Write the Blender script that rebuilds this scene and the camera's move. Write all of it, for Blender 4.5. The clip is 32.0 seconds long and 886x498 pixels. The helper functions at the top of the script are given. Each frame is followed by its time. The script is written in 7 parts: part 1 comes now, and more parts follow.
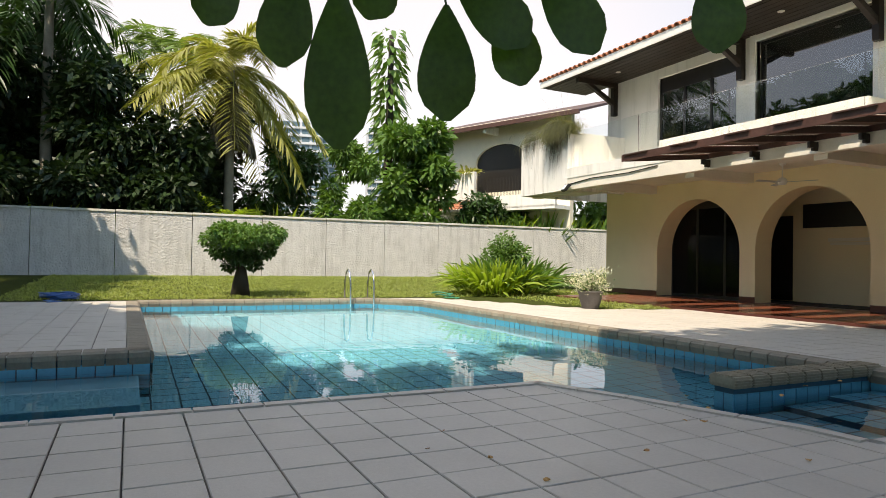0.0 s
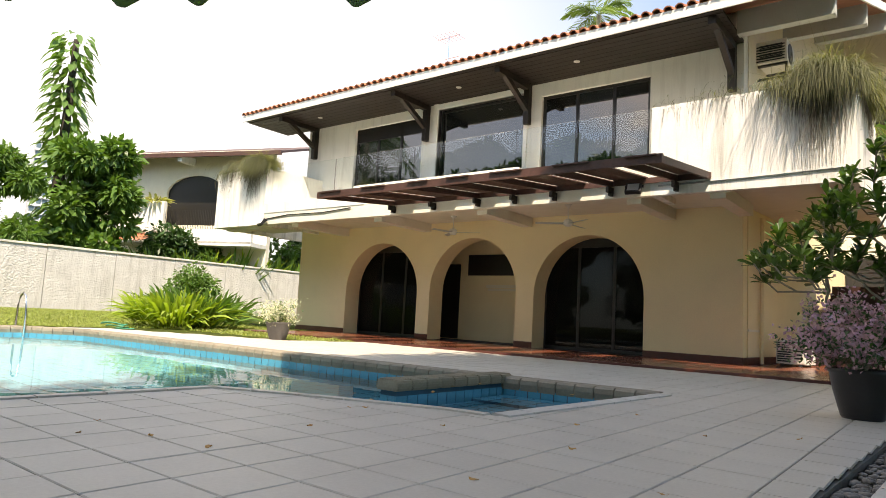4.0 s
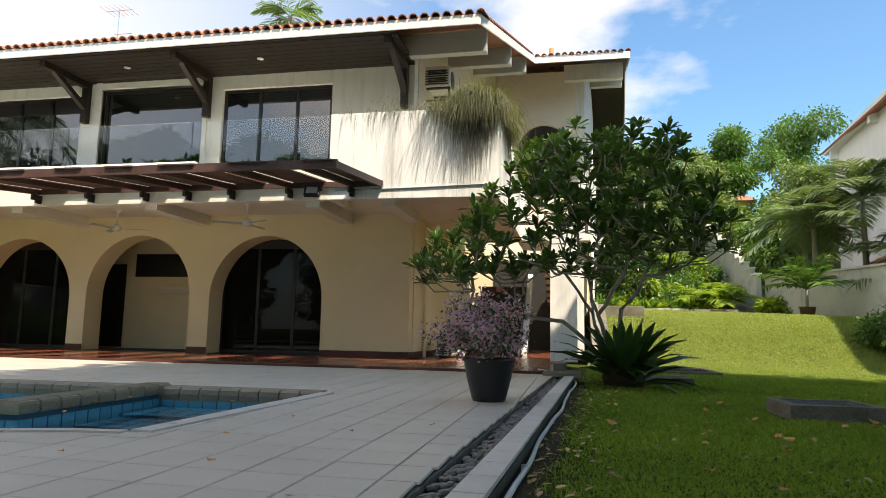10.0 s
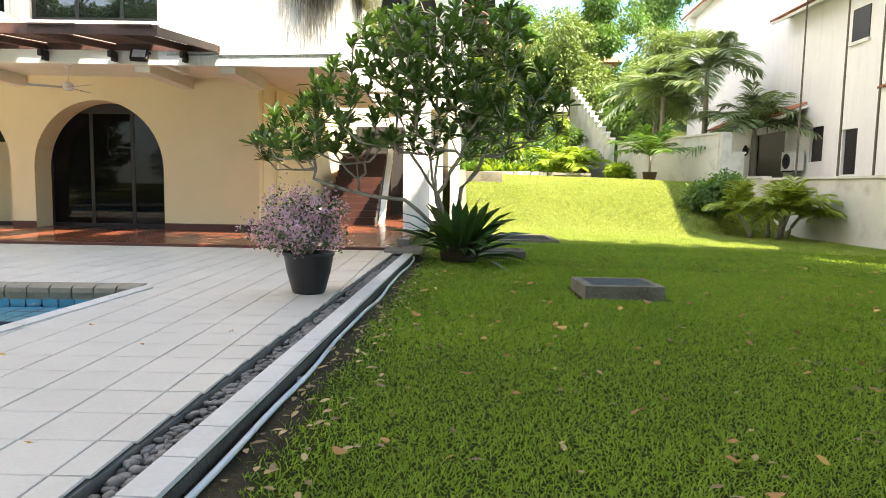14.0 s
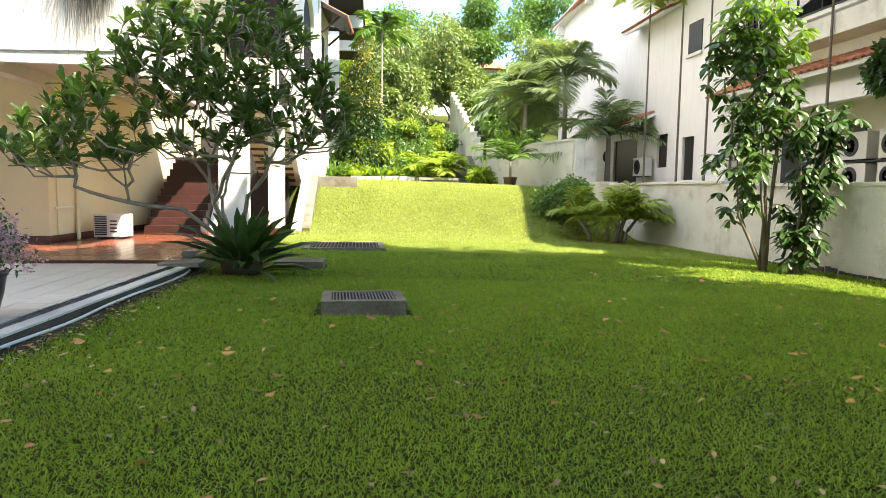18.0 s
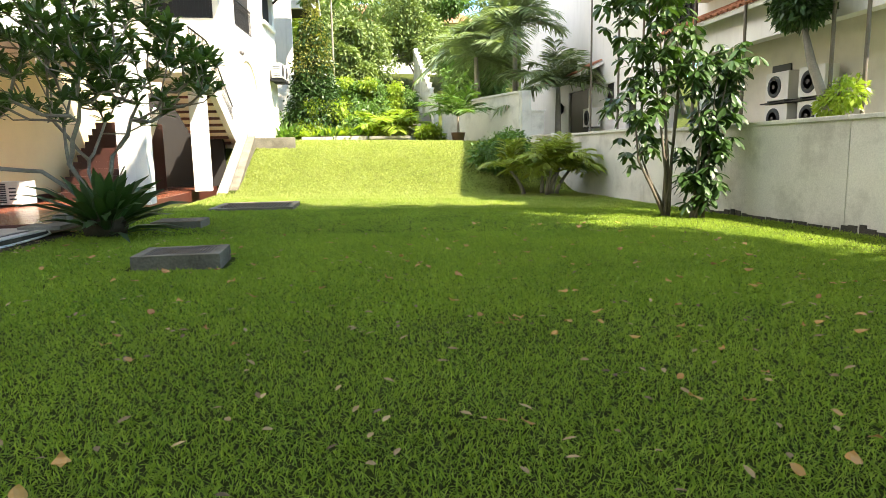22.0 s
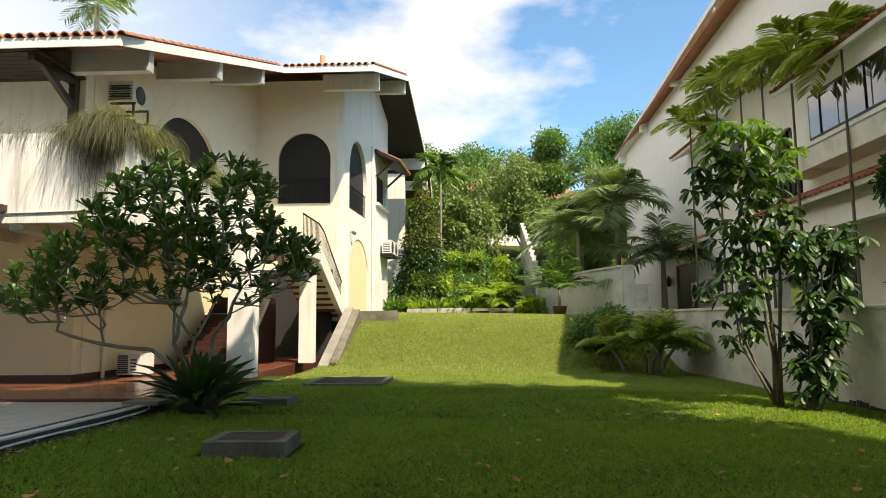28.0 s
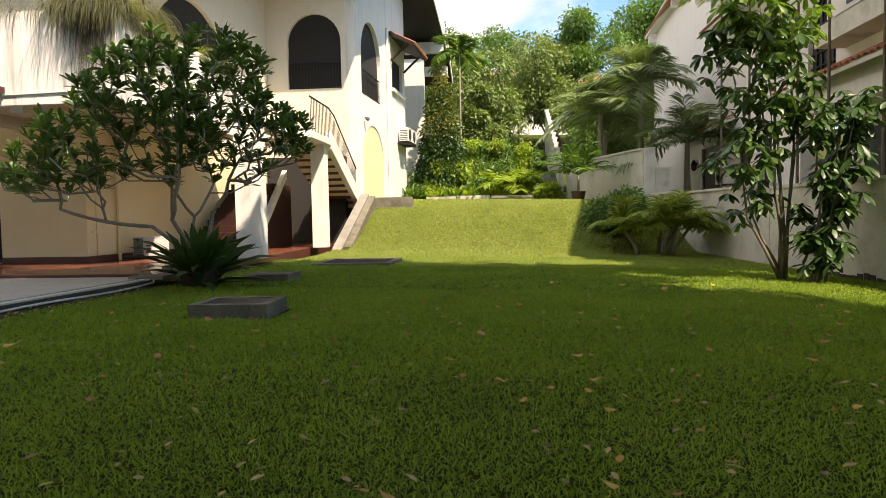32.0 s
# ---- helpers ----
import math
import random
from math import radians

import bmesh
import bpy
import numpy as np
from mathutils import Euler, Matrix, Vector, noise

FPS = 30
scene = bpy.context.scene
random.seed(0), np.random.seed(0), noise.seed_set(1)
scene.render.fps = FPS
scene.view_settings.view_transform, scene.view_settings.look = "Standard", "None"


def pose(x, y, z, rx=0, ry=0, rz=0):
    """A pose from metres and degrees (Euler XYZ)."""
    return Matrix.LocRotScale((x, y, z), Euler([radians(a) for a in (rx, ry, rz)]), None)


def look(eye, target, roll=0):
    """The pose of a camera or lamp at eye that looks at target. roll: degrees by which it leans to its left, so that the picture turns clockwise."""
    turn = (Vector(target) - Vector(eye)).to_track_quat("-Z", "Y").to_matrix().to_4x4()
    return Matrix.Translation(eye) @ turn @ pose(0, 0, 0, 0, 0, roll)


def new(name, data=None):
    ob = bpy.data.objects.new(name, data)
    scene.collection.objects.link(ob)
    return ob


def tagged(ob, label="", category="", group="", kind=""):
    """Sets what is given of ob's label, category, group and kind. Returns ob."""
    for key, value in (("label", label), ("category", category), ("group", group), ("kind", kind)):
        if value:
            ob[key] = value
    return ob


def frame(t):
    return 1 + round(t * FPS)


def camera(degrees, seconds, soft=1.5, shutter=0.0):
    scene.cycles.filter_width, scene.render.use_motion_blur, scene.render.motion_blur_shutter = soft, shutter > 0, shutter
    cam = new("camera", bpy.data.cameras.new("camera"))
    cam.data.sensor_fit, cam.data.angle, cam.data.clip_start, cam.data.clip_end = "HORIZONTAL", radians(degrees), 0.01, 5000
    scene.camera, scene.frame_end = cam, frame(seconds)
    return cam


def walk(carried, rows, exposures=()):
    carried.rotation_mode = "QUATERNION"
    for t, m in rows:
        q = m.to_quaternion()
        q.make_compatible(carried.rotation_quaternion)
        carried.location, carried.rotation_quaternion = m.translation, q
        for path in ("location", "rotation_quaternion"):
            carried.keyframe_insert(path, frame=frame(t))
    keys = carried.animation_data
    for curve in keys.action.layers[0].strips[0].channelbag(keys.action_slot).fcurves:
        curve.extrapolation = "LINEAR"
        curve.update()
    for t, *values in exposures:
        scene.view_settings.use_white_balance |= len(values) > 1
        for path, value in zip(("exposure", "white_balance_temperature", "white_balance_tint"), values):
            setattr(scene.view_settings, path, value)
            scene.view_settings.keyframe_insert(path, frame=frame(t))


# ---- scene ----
cam = camera(68.5, 32.0, soft=0.8)
PATH = [
    (0, (2.873, -13.098, 0.869), (1.071, -12.232, 0.903), 1.0),
    (0.5, (2.86, -13.087, 0.842), (1.082, -12.172, 0.883), 1.1),
    (1, (2.876, -13.09, 0.825), (1.129, -12.121, 0.921), 1.5),
    (1.5, (2.961, -13.076, 0.843), (1.255, -12.036, 0.938), 1.1),
    (2, (3.041, -13.058, 0.801), (1.382, -11.947, 0.917), 2.6),
    (2.5, (3.11, -13.211, 0.728), (1.505, -12.02, 0.812), 0.6),
    (3, (3.082, -13.193, 0.674), (1.612, -11.843, 0.8), 2.6),
    (3.5, (3.098, -13.174, 0.596), (1.757, -11.701, 0.774), 3.5),
    (4, (3.112, -13.157, 0.556), (1.882, -11.595, 0.768), 3.1),
    (4.5, (3.113, -13.159, 0.543), (2.006, -11.51, 0.78), 4.6),
    (6.5, (3.088, -13.128, 0.565), (2.167, -11.369, 0.806), 4.4),
    (7, (3.097, -13.125, 0.587), (2.184, -11.363, 0.835), 3.8),
    (7.5, (3.095, -13.127, 0.572), (2.191, -11.361, 0.824), 3.5),
    (8, (3.121, -13.135, 0.56), (2.256, -11.353, 0.832), 3.7),
    (8.5, (3.152, -13.108, 0.536), (2.342, -11.301, 0.814), 3.1),
    (9, (3.228, -13.092, 0.567), (2.603, -11.213, 0.851), 2.3),
    (9.5, (3.248, -13.091, 0.577), (2.773, -11.167, 0.846), 1.8),
    (10, (3.284, -13.041, 0.573), (2.897, -11.095, 0.823), 1.1),
    (10.5, (3.304, -13.02, 0.562), (3.005, -11.055, 0.781), 1.1),
    (11, (3.329, -12.988, 0.552), (3.16, -11.0, 0.699), 0.6),
    (11.5, (3.372, -12.907, 0.548), (3.321, -10.909, 0.628), -0.2),
    (12, (3.386, -12.887, 0.611), (3.368, -10.89, 0.504), -0.5),
    (12.5, (3.416, -12.947, 0.712), (3.428, -10.961, 0.477), -0.7),
    (13, (3.463, -12.994, 0.792), (3.518, -11.025, 0.449), 0.7),
    (13.5, (3.665, -13.018, 0.852), (3.636, -11.043, 0.539), 0.6),
    (14, (3.846, -13.084, 0.958), (3.827, -11.093, 0.768), 1.0),
    (14.5, (4.002, -13.032, 0.98), (4.131, -11.042, 0.818), -0.7),
    (16.5, (4.903, -12.881, 1.094), (5.088, -10.894, 0.965), -1.0),
    (17, (5.131, -12.838, 1.119), (5.365, -10.856, 0.983), 0.2),
    (17.5, (5.401, -12.855, 1.095), (5.618, -10.872, 0.953), -0.7),
    (18, (5.648, -12.805, 1.053), (5.905, -10.83, 0.878), 0.9),
    (18.5, (5.915, -12.856, 1.048), (6.196, -10.885, 0.855), 0.9),
    (19, (6.221, -12.906, 1.033), (6.531, -10.946, 0.788), -0.5),
    (19.5, (6.484, -12.913, 1.01), (6.818, -10.955, 0.772), -1.9),
    (20, (6.73, -13.027, 1.007), (7.03, -11.063, 0.781), 1.9),
    (20.5, (6.94, -12.95, 0.951), (7.267, -10.995, 0.681), 1.4),
    (21, (7.088, -12.924, 0.915), (7.509, -10.989, 0.634), -0.7),
    (21.5, (7.258, -13.006, 0.914), (7.633, -11.066, 0.602), 0.8),
    (22, (7.504, -12.963, 0.901), (7.763, -11.001, 0.609), -1.1),
    (22.5, (7.744, -12.865, 0.879), (8.02, -10.899, 0.637), -2.0),
    (23, (7.905, -12.978, 0.936), (8.05, -10.999, 0.69), 0.3),
    (23.5, (7.959, -12.969, 0.954), (8.043, -10.989, 0.684), 0.3),
    (24, (7.971, -12.96, 0.96), (8.018, -10.976, 0.707), -0.4),
    (24.5, (7.961, -12.971, 1.007), (7.987, -10.98, 0.819), -0.5),
    (25, (7.958, -12.973, 1.064), (7.971, -10.982, 0.874), -2.4),
    (25.5, (7.964, -12.947, 1.13), (7.965, -10.947, 1.125), -1.3),
    (26, (7.969, -12.965, 1.16), (7.94, -10.968, 1.255), -0.8),
    (26.5, (7.968, -12.931, 1.173), (7.886, -10.941, 1.353), -0.8),
    (28.5, (8.012, -12.975, 1.15), (7.936, -10.989, 1.369), -0.4),
    (29, (8.014, -12.949, 1.151), (7.931, -10.963, 1.367), -0.2),
    (29.5, (8.005, -12.982, 1.143), (7.916, -10.997, 1.367), -0.6),
    (30, (8.045, -12.938, 1.103), (7.94, -10.952, 1.317), -1.0),
    (30.5, (8.09, -12.98, 1.038), (7.96, -10.991, 1.205), -0.8),
    (31, (8.212, -12.92, 0.971), (8.082, -10.925, 1.047), 0.2),
    (31.5, (8.345, -12.852, 0.919), (8.19, -10.858, 0.906), -1.4),
    (32, (8.561, -12.816, 0.828), (8.383, -10.827, 0.727), -1.1),
]
EXPOSURES = [(0, 0.35, 7450, 17), (2, 0.25, 7450, 17), (3, 0.5, 7550, 18), (4, 0.85, 7800, 18), (7, 1.0, 7450, 14), (8.5, 1.0, 7400, 13), (9.2, 0.9, 7350, 14), (10.3, 0.6, 7350, 14), (11.1, 0.95, 7450, 16), (12.5, 1.85, 7600, 17), (14, 2.05, 7650, 17), (16, 2.05, 7500, 17), (20, 1.9, 7300, 16), (23, 2.0, 7250, 16), (24.5, 2.0, 7250, 13), (25.3, 1.85, 7300, 13), (26, 1.25, 7500, 12), (27, 0.85, 7650, 12), (29, 0.5, 7750, 13), (30, 0.45, 7850, 15), (31, 0.5, 7900, 18), (32, 0.85, 8000, 21)]
walk(cam, [(t, look(eye, target, roll)) for t, eye, target, roll in PATH], EXPOSURES)
FOCAL = 784 / math.tan(cam.data.angle / 2)

# ---- world, sun, exposure ----
world = bpy.data.worlds.new("sky")
scene.world = world
world.use_nodes = True
wn, wl = world.node_tree.nodes, world.node_tree.links
wn.clear()
SUN_TO = Vector((0.46, -0.52, 1.0)).normalized()
sky = wn.new("ShaderNodeTexSky")
sky.sky_type = 'NISHITA'
sky.sun_disc = False
sky.sun_elevation = math.asin(SUN_TO.z)
sky.sun_rotation = math.atan2(SUN_TO.x, SUN_TO.y)
sky.air_density, sky.dust_density, sky.ozone_density = 1.0, 1.2, 1.5
co = wn.new("ShaderNodeTexCoord")
mp = wn.new("ShaderNodeMapping")
mp.inputs["Location"].default_value = (0.35, 0.1, 0.0)
mp.inputs["Scale"].default_value = (1.0, 1.0, 2.2)
wl.new(co.outputs["Generated"], mp.inputs["Vector"])
cn = wn.new("ShaderNodeTexNoise")
cn.inputs["Scale"].default_value, cn.inputs["Detail"].default_value = 2.1, 7.0
cn.inputs["Roughness"].default_value = 0.55
wl.new(mp.outputs["Vector"], cn.inputs["Vector"])
cr = wn.new("ShaderNodeValToRGB")
cr.color_ramp.elements[0].position, cr.color_ramp.elements[1].position = 0.47, 0.64
wl.new(cn.outputs["Fac"], cr.inputs["Fac"])
# more cloud towards the pool side of the garden, clearer over the lawn
sep = wn.new("ShaderNodeSeparateXYZ")
wl.new(co.outputs["Generated"], sep.inputs["Vector"])
mr = wn.new("ShaderNodeMapRange")
mr.inputs["From Min"].default_value, mr.inputs["From Max"].default_value = -0.15, -0.75
mr.inputs["To Min"].default_value, mr.inputs["To Max"].default_value = 0.0, 0.8
wl.new(sep.outputs["X"], mr.inputs["Value"])
mx = wn.new("ShaderNodeMath")
mx.operation = 'MAXIMUM'
wl.new(cr.outputs["Color"], mx.inputs[0])
wl.new(mr.outputs["Result"], mx.inputs[1])
cmix = wn.new("ShaderNodeMixRGB")
cmix.inputs["Color2"].default_value = (6.1, 6.1, 6.2, 1)
wl.new(mx.outputs[0], cmix.inputs["Fac"])
tintn = wn.new("ShaderNodeMixRGB")
tintn.blend_type = 'MULTIPLY'
tintn.inputs["Fac"].default_value = 1.0
tintn.inputs["Color2"].default_value = (0.74, 1.12, 1.3, 1)
wl.new(sky.outputs["Color"], tintn.inputs["Color1"])
wl.new(tintn.outputs["Color"], cmix.inputs["Color1"])
bg = wn.new("ShaderNodeBackground")
bg.inputs["Strength"].default_value = 0.145
wl.new(cmix.outputs["Color"], bg.inputs["Color"])
wo = wn.new("ShaderNodeOutputWorld")
wl.new(bg.outputs["Background"], wo.inputs["Surface"])

sun = new("sun", bpy.data.lights.new("sun", 'SUN'))
sun.data.energy, sun.data.angle, sun.data.color = 5.0, radians(0.55), (1.0, 0.94, 0.82)
sun.matrix_world = look(SUN_TO * 60, (0, 0, 0))


# ---- materials ----
def material(name, base, rough=0.7, metal=0.0, var=0.12, scale=3.0, fine=40.0, bump=0.15, bump_scale=60.0, tint=None,
             stain=0.0, streak=False, per_object=0.0, per_island=0.0, spec=0.5, translucent=0.0, emit=None, coat=0.0, bump_dist=0.01):
    """A surface with colour variation at two scales, fine relief and, where asked, stains, streaks and piece-to-piece variation."""
    m = bpy.data.materials.new(name)
    m.use_nodes = True
    n, l = m.node_tree.nodes, m.node_tree.links
    p = n["Principled BSDF"]
    p.inputs["Roughness"].default_value, p.inputs["Metallic"].default_value = rough, metal
    p.inputs["Specular IOR Level"].default_value = spec
    if coat:
        p.inputs["Coat Weight"].default_value = coat
        p.inputs["Coat Roughness"].default_value = 0.15
    tc = n.new("ShaderNodeTexCoord")
    geo = n.new("ShaderNodeNewGeometry")
    src = geo.outputs["Position"]
    big = n.new("ShaderNodeTexNoise")
    big.inputs["Scale"].default_value, big.inputs["Detail"].default_value = scale, 4.0
    l.new(src, big.inputs["Vector"])
    small = n.new("ShaderNodeTexNoise")
    small.inputs["Scale"].default_value, small.inputs["Detail"].default_value = fine, 3.0
    l.new(src, small.inputs["Vector"])
    add = n.new("ShaderNodeMath")
    add.operation = 'ADD'
    l.new(big.outputs["Fac"], add.inputs[0])
    l.new(small.outputs["Fac"], add.inputs[1])
    last = add.outputs[0]
    for amount, kind in ((per_object, 0), (per_island, 1)):
        if amount:
            rnd = n.new("ShaderNodeObjectInfo").outputs["Random"] if kind == 0 else geo.outputs["Random Per Island"]
            k = n.new("ShaderNodeMath")
            k.operation = 'MULTIPLY_ADD'
            k.inputs[1].default_value = amount
            l.new(rnd, k.inputs[0])
            l.new(last, k.inputs[2])
            last = k.outputs[0]
    mid = 1.0 + 0.5 * (per_object + per_island)
    ramp = n.new("ShaderNodeMapRange")
    ramp.inputs["From Min"].default_value, ramp.inputs["From Max"].default_value = mid - 0.45 - 0.5 * (per_object + per_island), mid + 0.45 + 0.5 * (per_object + per_island)
    l.new(last, ramp.inputs["Value"])
    mix = n.new("ShaderNodeMixRGB")
    other = tint or tuple(c * (1 - 1.6 * var) for c in base)
    hi = base if tint else tuple(min(0.95, c * (1 + var)) for c in base)
    mix.inputs["Color1"].default_value, mix.inputs["Color2"].default_value = (*other, 1), (*hi, 1)
    l.new(ramp.outputs["Result"], mix.inputs["Fac"])
    colour = mix.outputs["Color"]
    if stain:
        sn = n.new("ShaderNodeTexNoise")
        sn.inputs["Detail"].default_value, sn.inputs["Roughness"].default_value = 6.0, 0.65
        sn.inputs["Scale"].default_value = 1.0
        sm = n.new("ShaderNodeMapping")
        sm.inputs["Scale"].default_value = (4.5, 4.5, 0.45) if streak else (1.3, 1.3, 1.3)
        l.new(src, sm.inputs["Vector"])
        l.new(sm.outputs["Vector"], sn.inputs["Vector"])
        sr = n.new("ShaderNodeMapRange")
        sr.inputs["From Min"].default_value, sr.inputs["From Max"].default_value = 0.5, 0.72
        sr.inputs["To Max"].default_value = stain
        l.new(sn.outputs["Fac"], sr.inputs["Value"])
        s2 = n.new("ShaderNodeMixRGB")
        s2.inputs["Color2"].default_value = (base[0] * 0.28, base[1] * 0.27, base[2] * 0.22, 1)
        l.new(sr.outputs["Result"], s2.inputs["Fac"])
        l.new(colour, s2.inputs["Color1"])
        colour = s2.outputs["Color"]
    l.new(colour, p.inputs["Base Color"])
    if bump:
        bn = n.new("ShaderNodeTexNoise")
        bn.inputs["Scale"].default_value, bn.inputs["Detail"].default_value = bump_scale, 3.0
        l.new(src, bn.inputs["Vector"])
        b = n.new("ShaderNodeBump")
        b.inputs["Strength"].default_value, b.inputs["Distance"].default_value = bump, bump_dist
        l.new(bn.outputs["Fac"], b.inputs["Height"])
        l.new(b.outputs["Normal"], p.inputs["Normal"])
    if translucent:
        t = n.new("ShaderNodeBsdfTranslucent")
        tm = n.new("ShaderNodeMixRGB")
        tm.blend_type = 'MULTIPLY'
        tm.inputs["Fac"].default_value = 1.0
        tm.inputs["Color2"].default_value = (1.5, 1.6, 0.6, 1)
        l.new(colour, tm.inputs["Color1"])
        l.new(tm.outputs["Color"], t.inputs["Color"])
        ms = n.new("ShaderNodeMixShader")
        ms.inputs["Fac"].default_value = translucent
        l.new(p.outputs["BSDF"], ms.inputs[1])
        l.new(t.outputs["BSDF"], ms.inputs[2])
        l.new(ms.outputs["Shader"], n["Material Output"].inputs["Surface"])
    if emit:
        p.inputs["Emission Color"].default_value, p.inputs["Emission Strength"].default_value = (*emit[:3], 1), emit[3]
    return m


M = {}
M["plaster"] = material("white_plaster", (0.78, 0.77, 0.72), 0.85, var=0.05, stain=0.25, streak=True, bump=0.2)
M["planter"] = material("stained_planter_plaster", (0.8, 0.79, 0.75), 0.85, var=0.05, stain=0.62, streak=True, bump=0.25)
M["cream"] = material("cream_wall_paint", (0.82, 0.69, 0.43), 0.75, var=0.05, stain=0.06, scale=0.8, bump=0.12)
M["cream_pale"] = material("pale_cream_paint", (0.78, 0.72, 0.58), 0.75, var=0.05, stain=0.08, bump=0.12)
M["slab"] = material("slab_paint", (0.74, 0.70, 0.60), 0.8, var=0.05, stain=0.15, bump=0.12)
M["grey_paint"] = material("grey_painted_concrete", (0.42, 0.44, 0.42), 0.75, var=0.06, stain=0.15)
M["roof_tile"] = material("terracotta_roof_tile", (0.42, 0.17, 0.09), 0.8, var=0.3, stain=0.3, per_object=0.3, per_island=0.4, bump=0.3)
M["roof_under"] = material("roof_bed", (0.3, 0.13, 0.08), 0.9)
M["fascia"] = material("white_fascia_board", (0.8, 0.79, 0.75), 0.6, var=0.04, stain=0.15)
M["dark_wood"] = material("dark_stained_timber", (0.022, 0.014, 0.01), 0.5, var=0.3, fine=25)
M["red_wood"] = material("red_brown_timber", (0.085, 0.04, 0.03), 0.5, var=0.3, fine=25)
M["frame"] = material("dark_window_frame", (0.015, 0.013, 0.012), 0.4, var=0.1, bump=0.0)
# near-black colour stands in for the darkness inside rooms and openings
M["inside_shade"] = material("room_shade_black", (0.022, 0.02, 0.018), 0.8)
M["skirting"] = material("dark_red_skirting_tile", (0.11, 0.035, 0.025), 0.35, var=0.2)
M["stair_tile"] = material("dark_red_stair_tile", (0.055, 0.022, 0.017), 0.4, var=0.25, bump=0.05)
M["terrace"] = material("red_terrace_tile", (0.20, 0.065, 0.035), 0.22, var=0.25, per_object=0.35, per_island=0.35, bump=0.05)
M["deck"] = material("pale_deck_tile", (0.60, 0.565, 0.495), 0.42, var=0.10, scale=1.7, fine=55, stain=0.12, per_object=0.25, per_island=0.25, bump=0.12, bump_scale=140)
M["grout"] = material("dark_grout", (0.19, 0.18, 0.16), 0.9, var=0.2)
M["coping"] = material("stone_coping", (0.27, 0.235, 0.175), 0.7, var=0.2, stain=0.3, per_object=0.3, bump=0.35, bump_scale=90)
M["copingside"] = material("bullnose_coping_tile", (0.31, 0.27, 0.19), 0.55, var=0.25, stain=0.4, per_object=0.3, bump=0.3, bump_scale=30)
M["pool_tile"] = material("blue_pool_tile", (0.15, 0.48, 0.60), 0.25, var=0.12, scale=0.7, per_object=0.2, per_island=0.25, bump=0.0)
M["pool_wall_tile"] = material("blue_waterline_tile", (0.07, 0.33, 0.46), 0.25, var=0.12, scale=0.7, per_island=0.25, bump=0.0)
M["old_white"] = material("weathered_white_planter", (0.48, 0.46, 0.40), 0.9, var=0.12, stain=0.65, bump=0.3)
M["pool_grout"] = material("dark_pool_joint", (0.02, 0.09, 0.14), 0.7, bump=0.0)
M["concrete"] = material("weathered_concrete", (0.27, 0.255, 0.22), 0.9, spec=0.15, var=0.2, stain=0.5, bump=0.5, bump_scale=45)
M["kerb"] = material("pale_kerb_tile", (0.60, 0.58, 0.53), 0.6, var=0.08, stain=0.2, per_object=0.2)
M["kerb_side"] = material("dark_kerb_side", (0.07, 0.065, 0.05), 0.9, var=0.4, stain=0.4, bump=0.5)
M["pebble"] = material("grey_pebble", (0.2, 0.19, 0.175), 0.6, var=0.3, per_island=1.0, bump=0.1)
M["black"] = material("black_grating", (0.025, 0.028, 0.03), 0.6, bump=0.3, bump_scale=20)
M["pvc"] = material("white_pipe", (0.68, 0.69, 0.68), 0.4, var=0.05, stain=0.15, bump=0.0)
M["pot"] = material("black_glazed_pot", (0.018, 0.017, 0.017), 0.38, var=0.2, bump=0.08)
M["pot_grey"] = material("dark_grey_clay_pot", (0.10, 0.09, 0.085), 0.6, var=0.2)
M["pot_brown"] = material("brown_clay_pot", (0.22, 0.13, 0.08), 0.6, var=0.2)
M["steel"] = material("polished_steel", (0.75, 0.76, 0.77), 0.18, 1.0, var=0.03, bump=0.0)
M["black_metal"] = material("black_painted_metal", (0.012, 0.012, 0.012), 0.45, var=0.1, bump=0.0)
M["ac"] = material("off_white_sheet_metal", (0.70, 0.69, 0.64), 0.45, var=0.05, stain=0.1, bump=0.0)
M["ac_dark"] = material("dark_fan_grille", (0.03, 0.035, 0.04), 0.5, bump=0.0)
M["wall_rough"] = material("rough_cast_wall", (0.62, 0.61, 0.57), 0.95, var=0.12, stain=0.35, streak=True, bump=1.0, bump_scale=15, bump_dist=0.045)
M["wall_smooth"] = material("weathered_boundary_wall", (0.70, 0.69, 0.60), 0.9, var=0.14, stain=0.5, scale=0.9, streak=False, bump=0.3)
M["neighbour"] = material("white_neighbour_wall", (0.86, 0.85, 0.82), 0.85, var=0.03, stain=0.1, streak=True)
M["tower"] = material("pale_tower_concrete", (0.55, 0.56, 0.58), 0.8, bump=0.0)
M["tower_glass"] = material("tower_glazing", (0.10, 0.15, 0.17), 0.2, bump=0.0)
M["grass_ground"] = material("lawn_soil", (0.075, 0.1, 0.02), 0.95, tint=(0.035, 0.04, 0.014), spec=0.04, scale=1.4, fine=22, bump=0.8, bump_scale=80, bump_dist=0.03)
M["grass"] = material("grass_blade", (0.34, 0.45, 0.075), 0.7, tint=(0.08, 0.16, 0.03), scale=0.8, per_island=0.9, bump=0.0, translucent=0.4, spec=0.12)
# paler grass: dry tone plus sunlight painted into the blade colour
M["grass_dry_lit"] = material("dry_sunlit_grass_blade", (0.42, 0.45, 0.18), 0.7, tint=(0.23, 0.30, 0.08), scale=0.8, per_island=0.9, bump=0.0, translucent=0.4, spec=0.12)
M["earth"] = material("dark_soil", (0.06, 0.048, 0.03), 0.95, spec=0.08, var=0.3, bump=0.8)
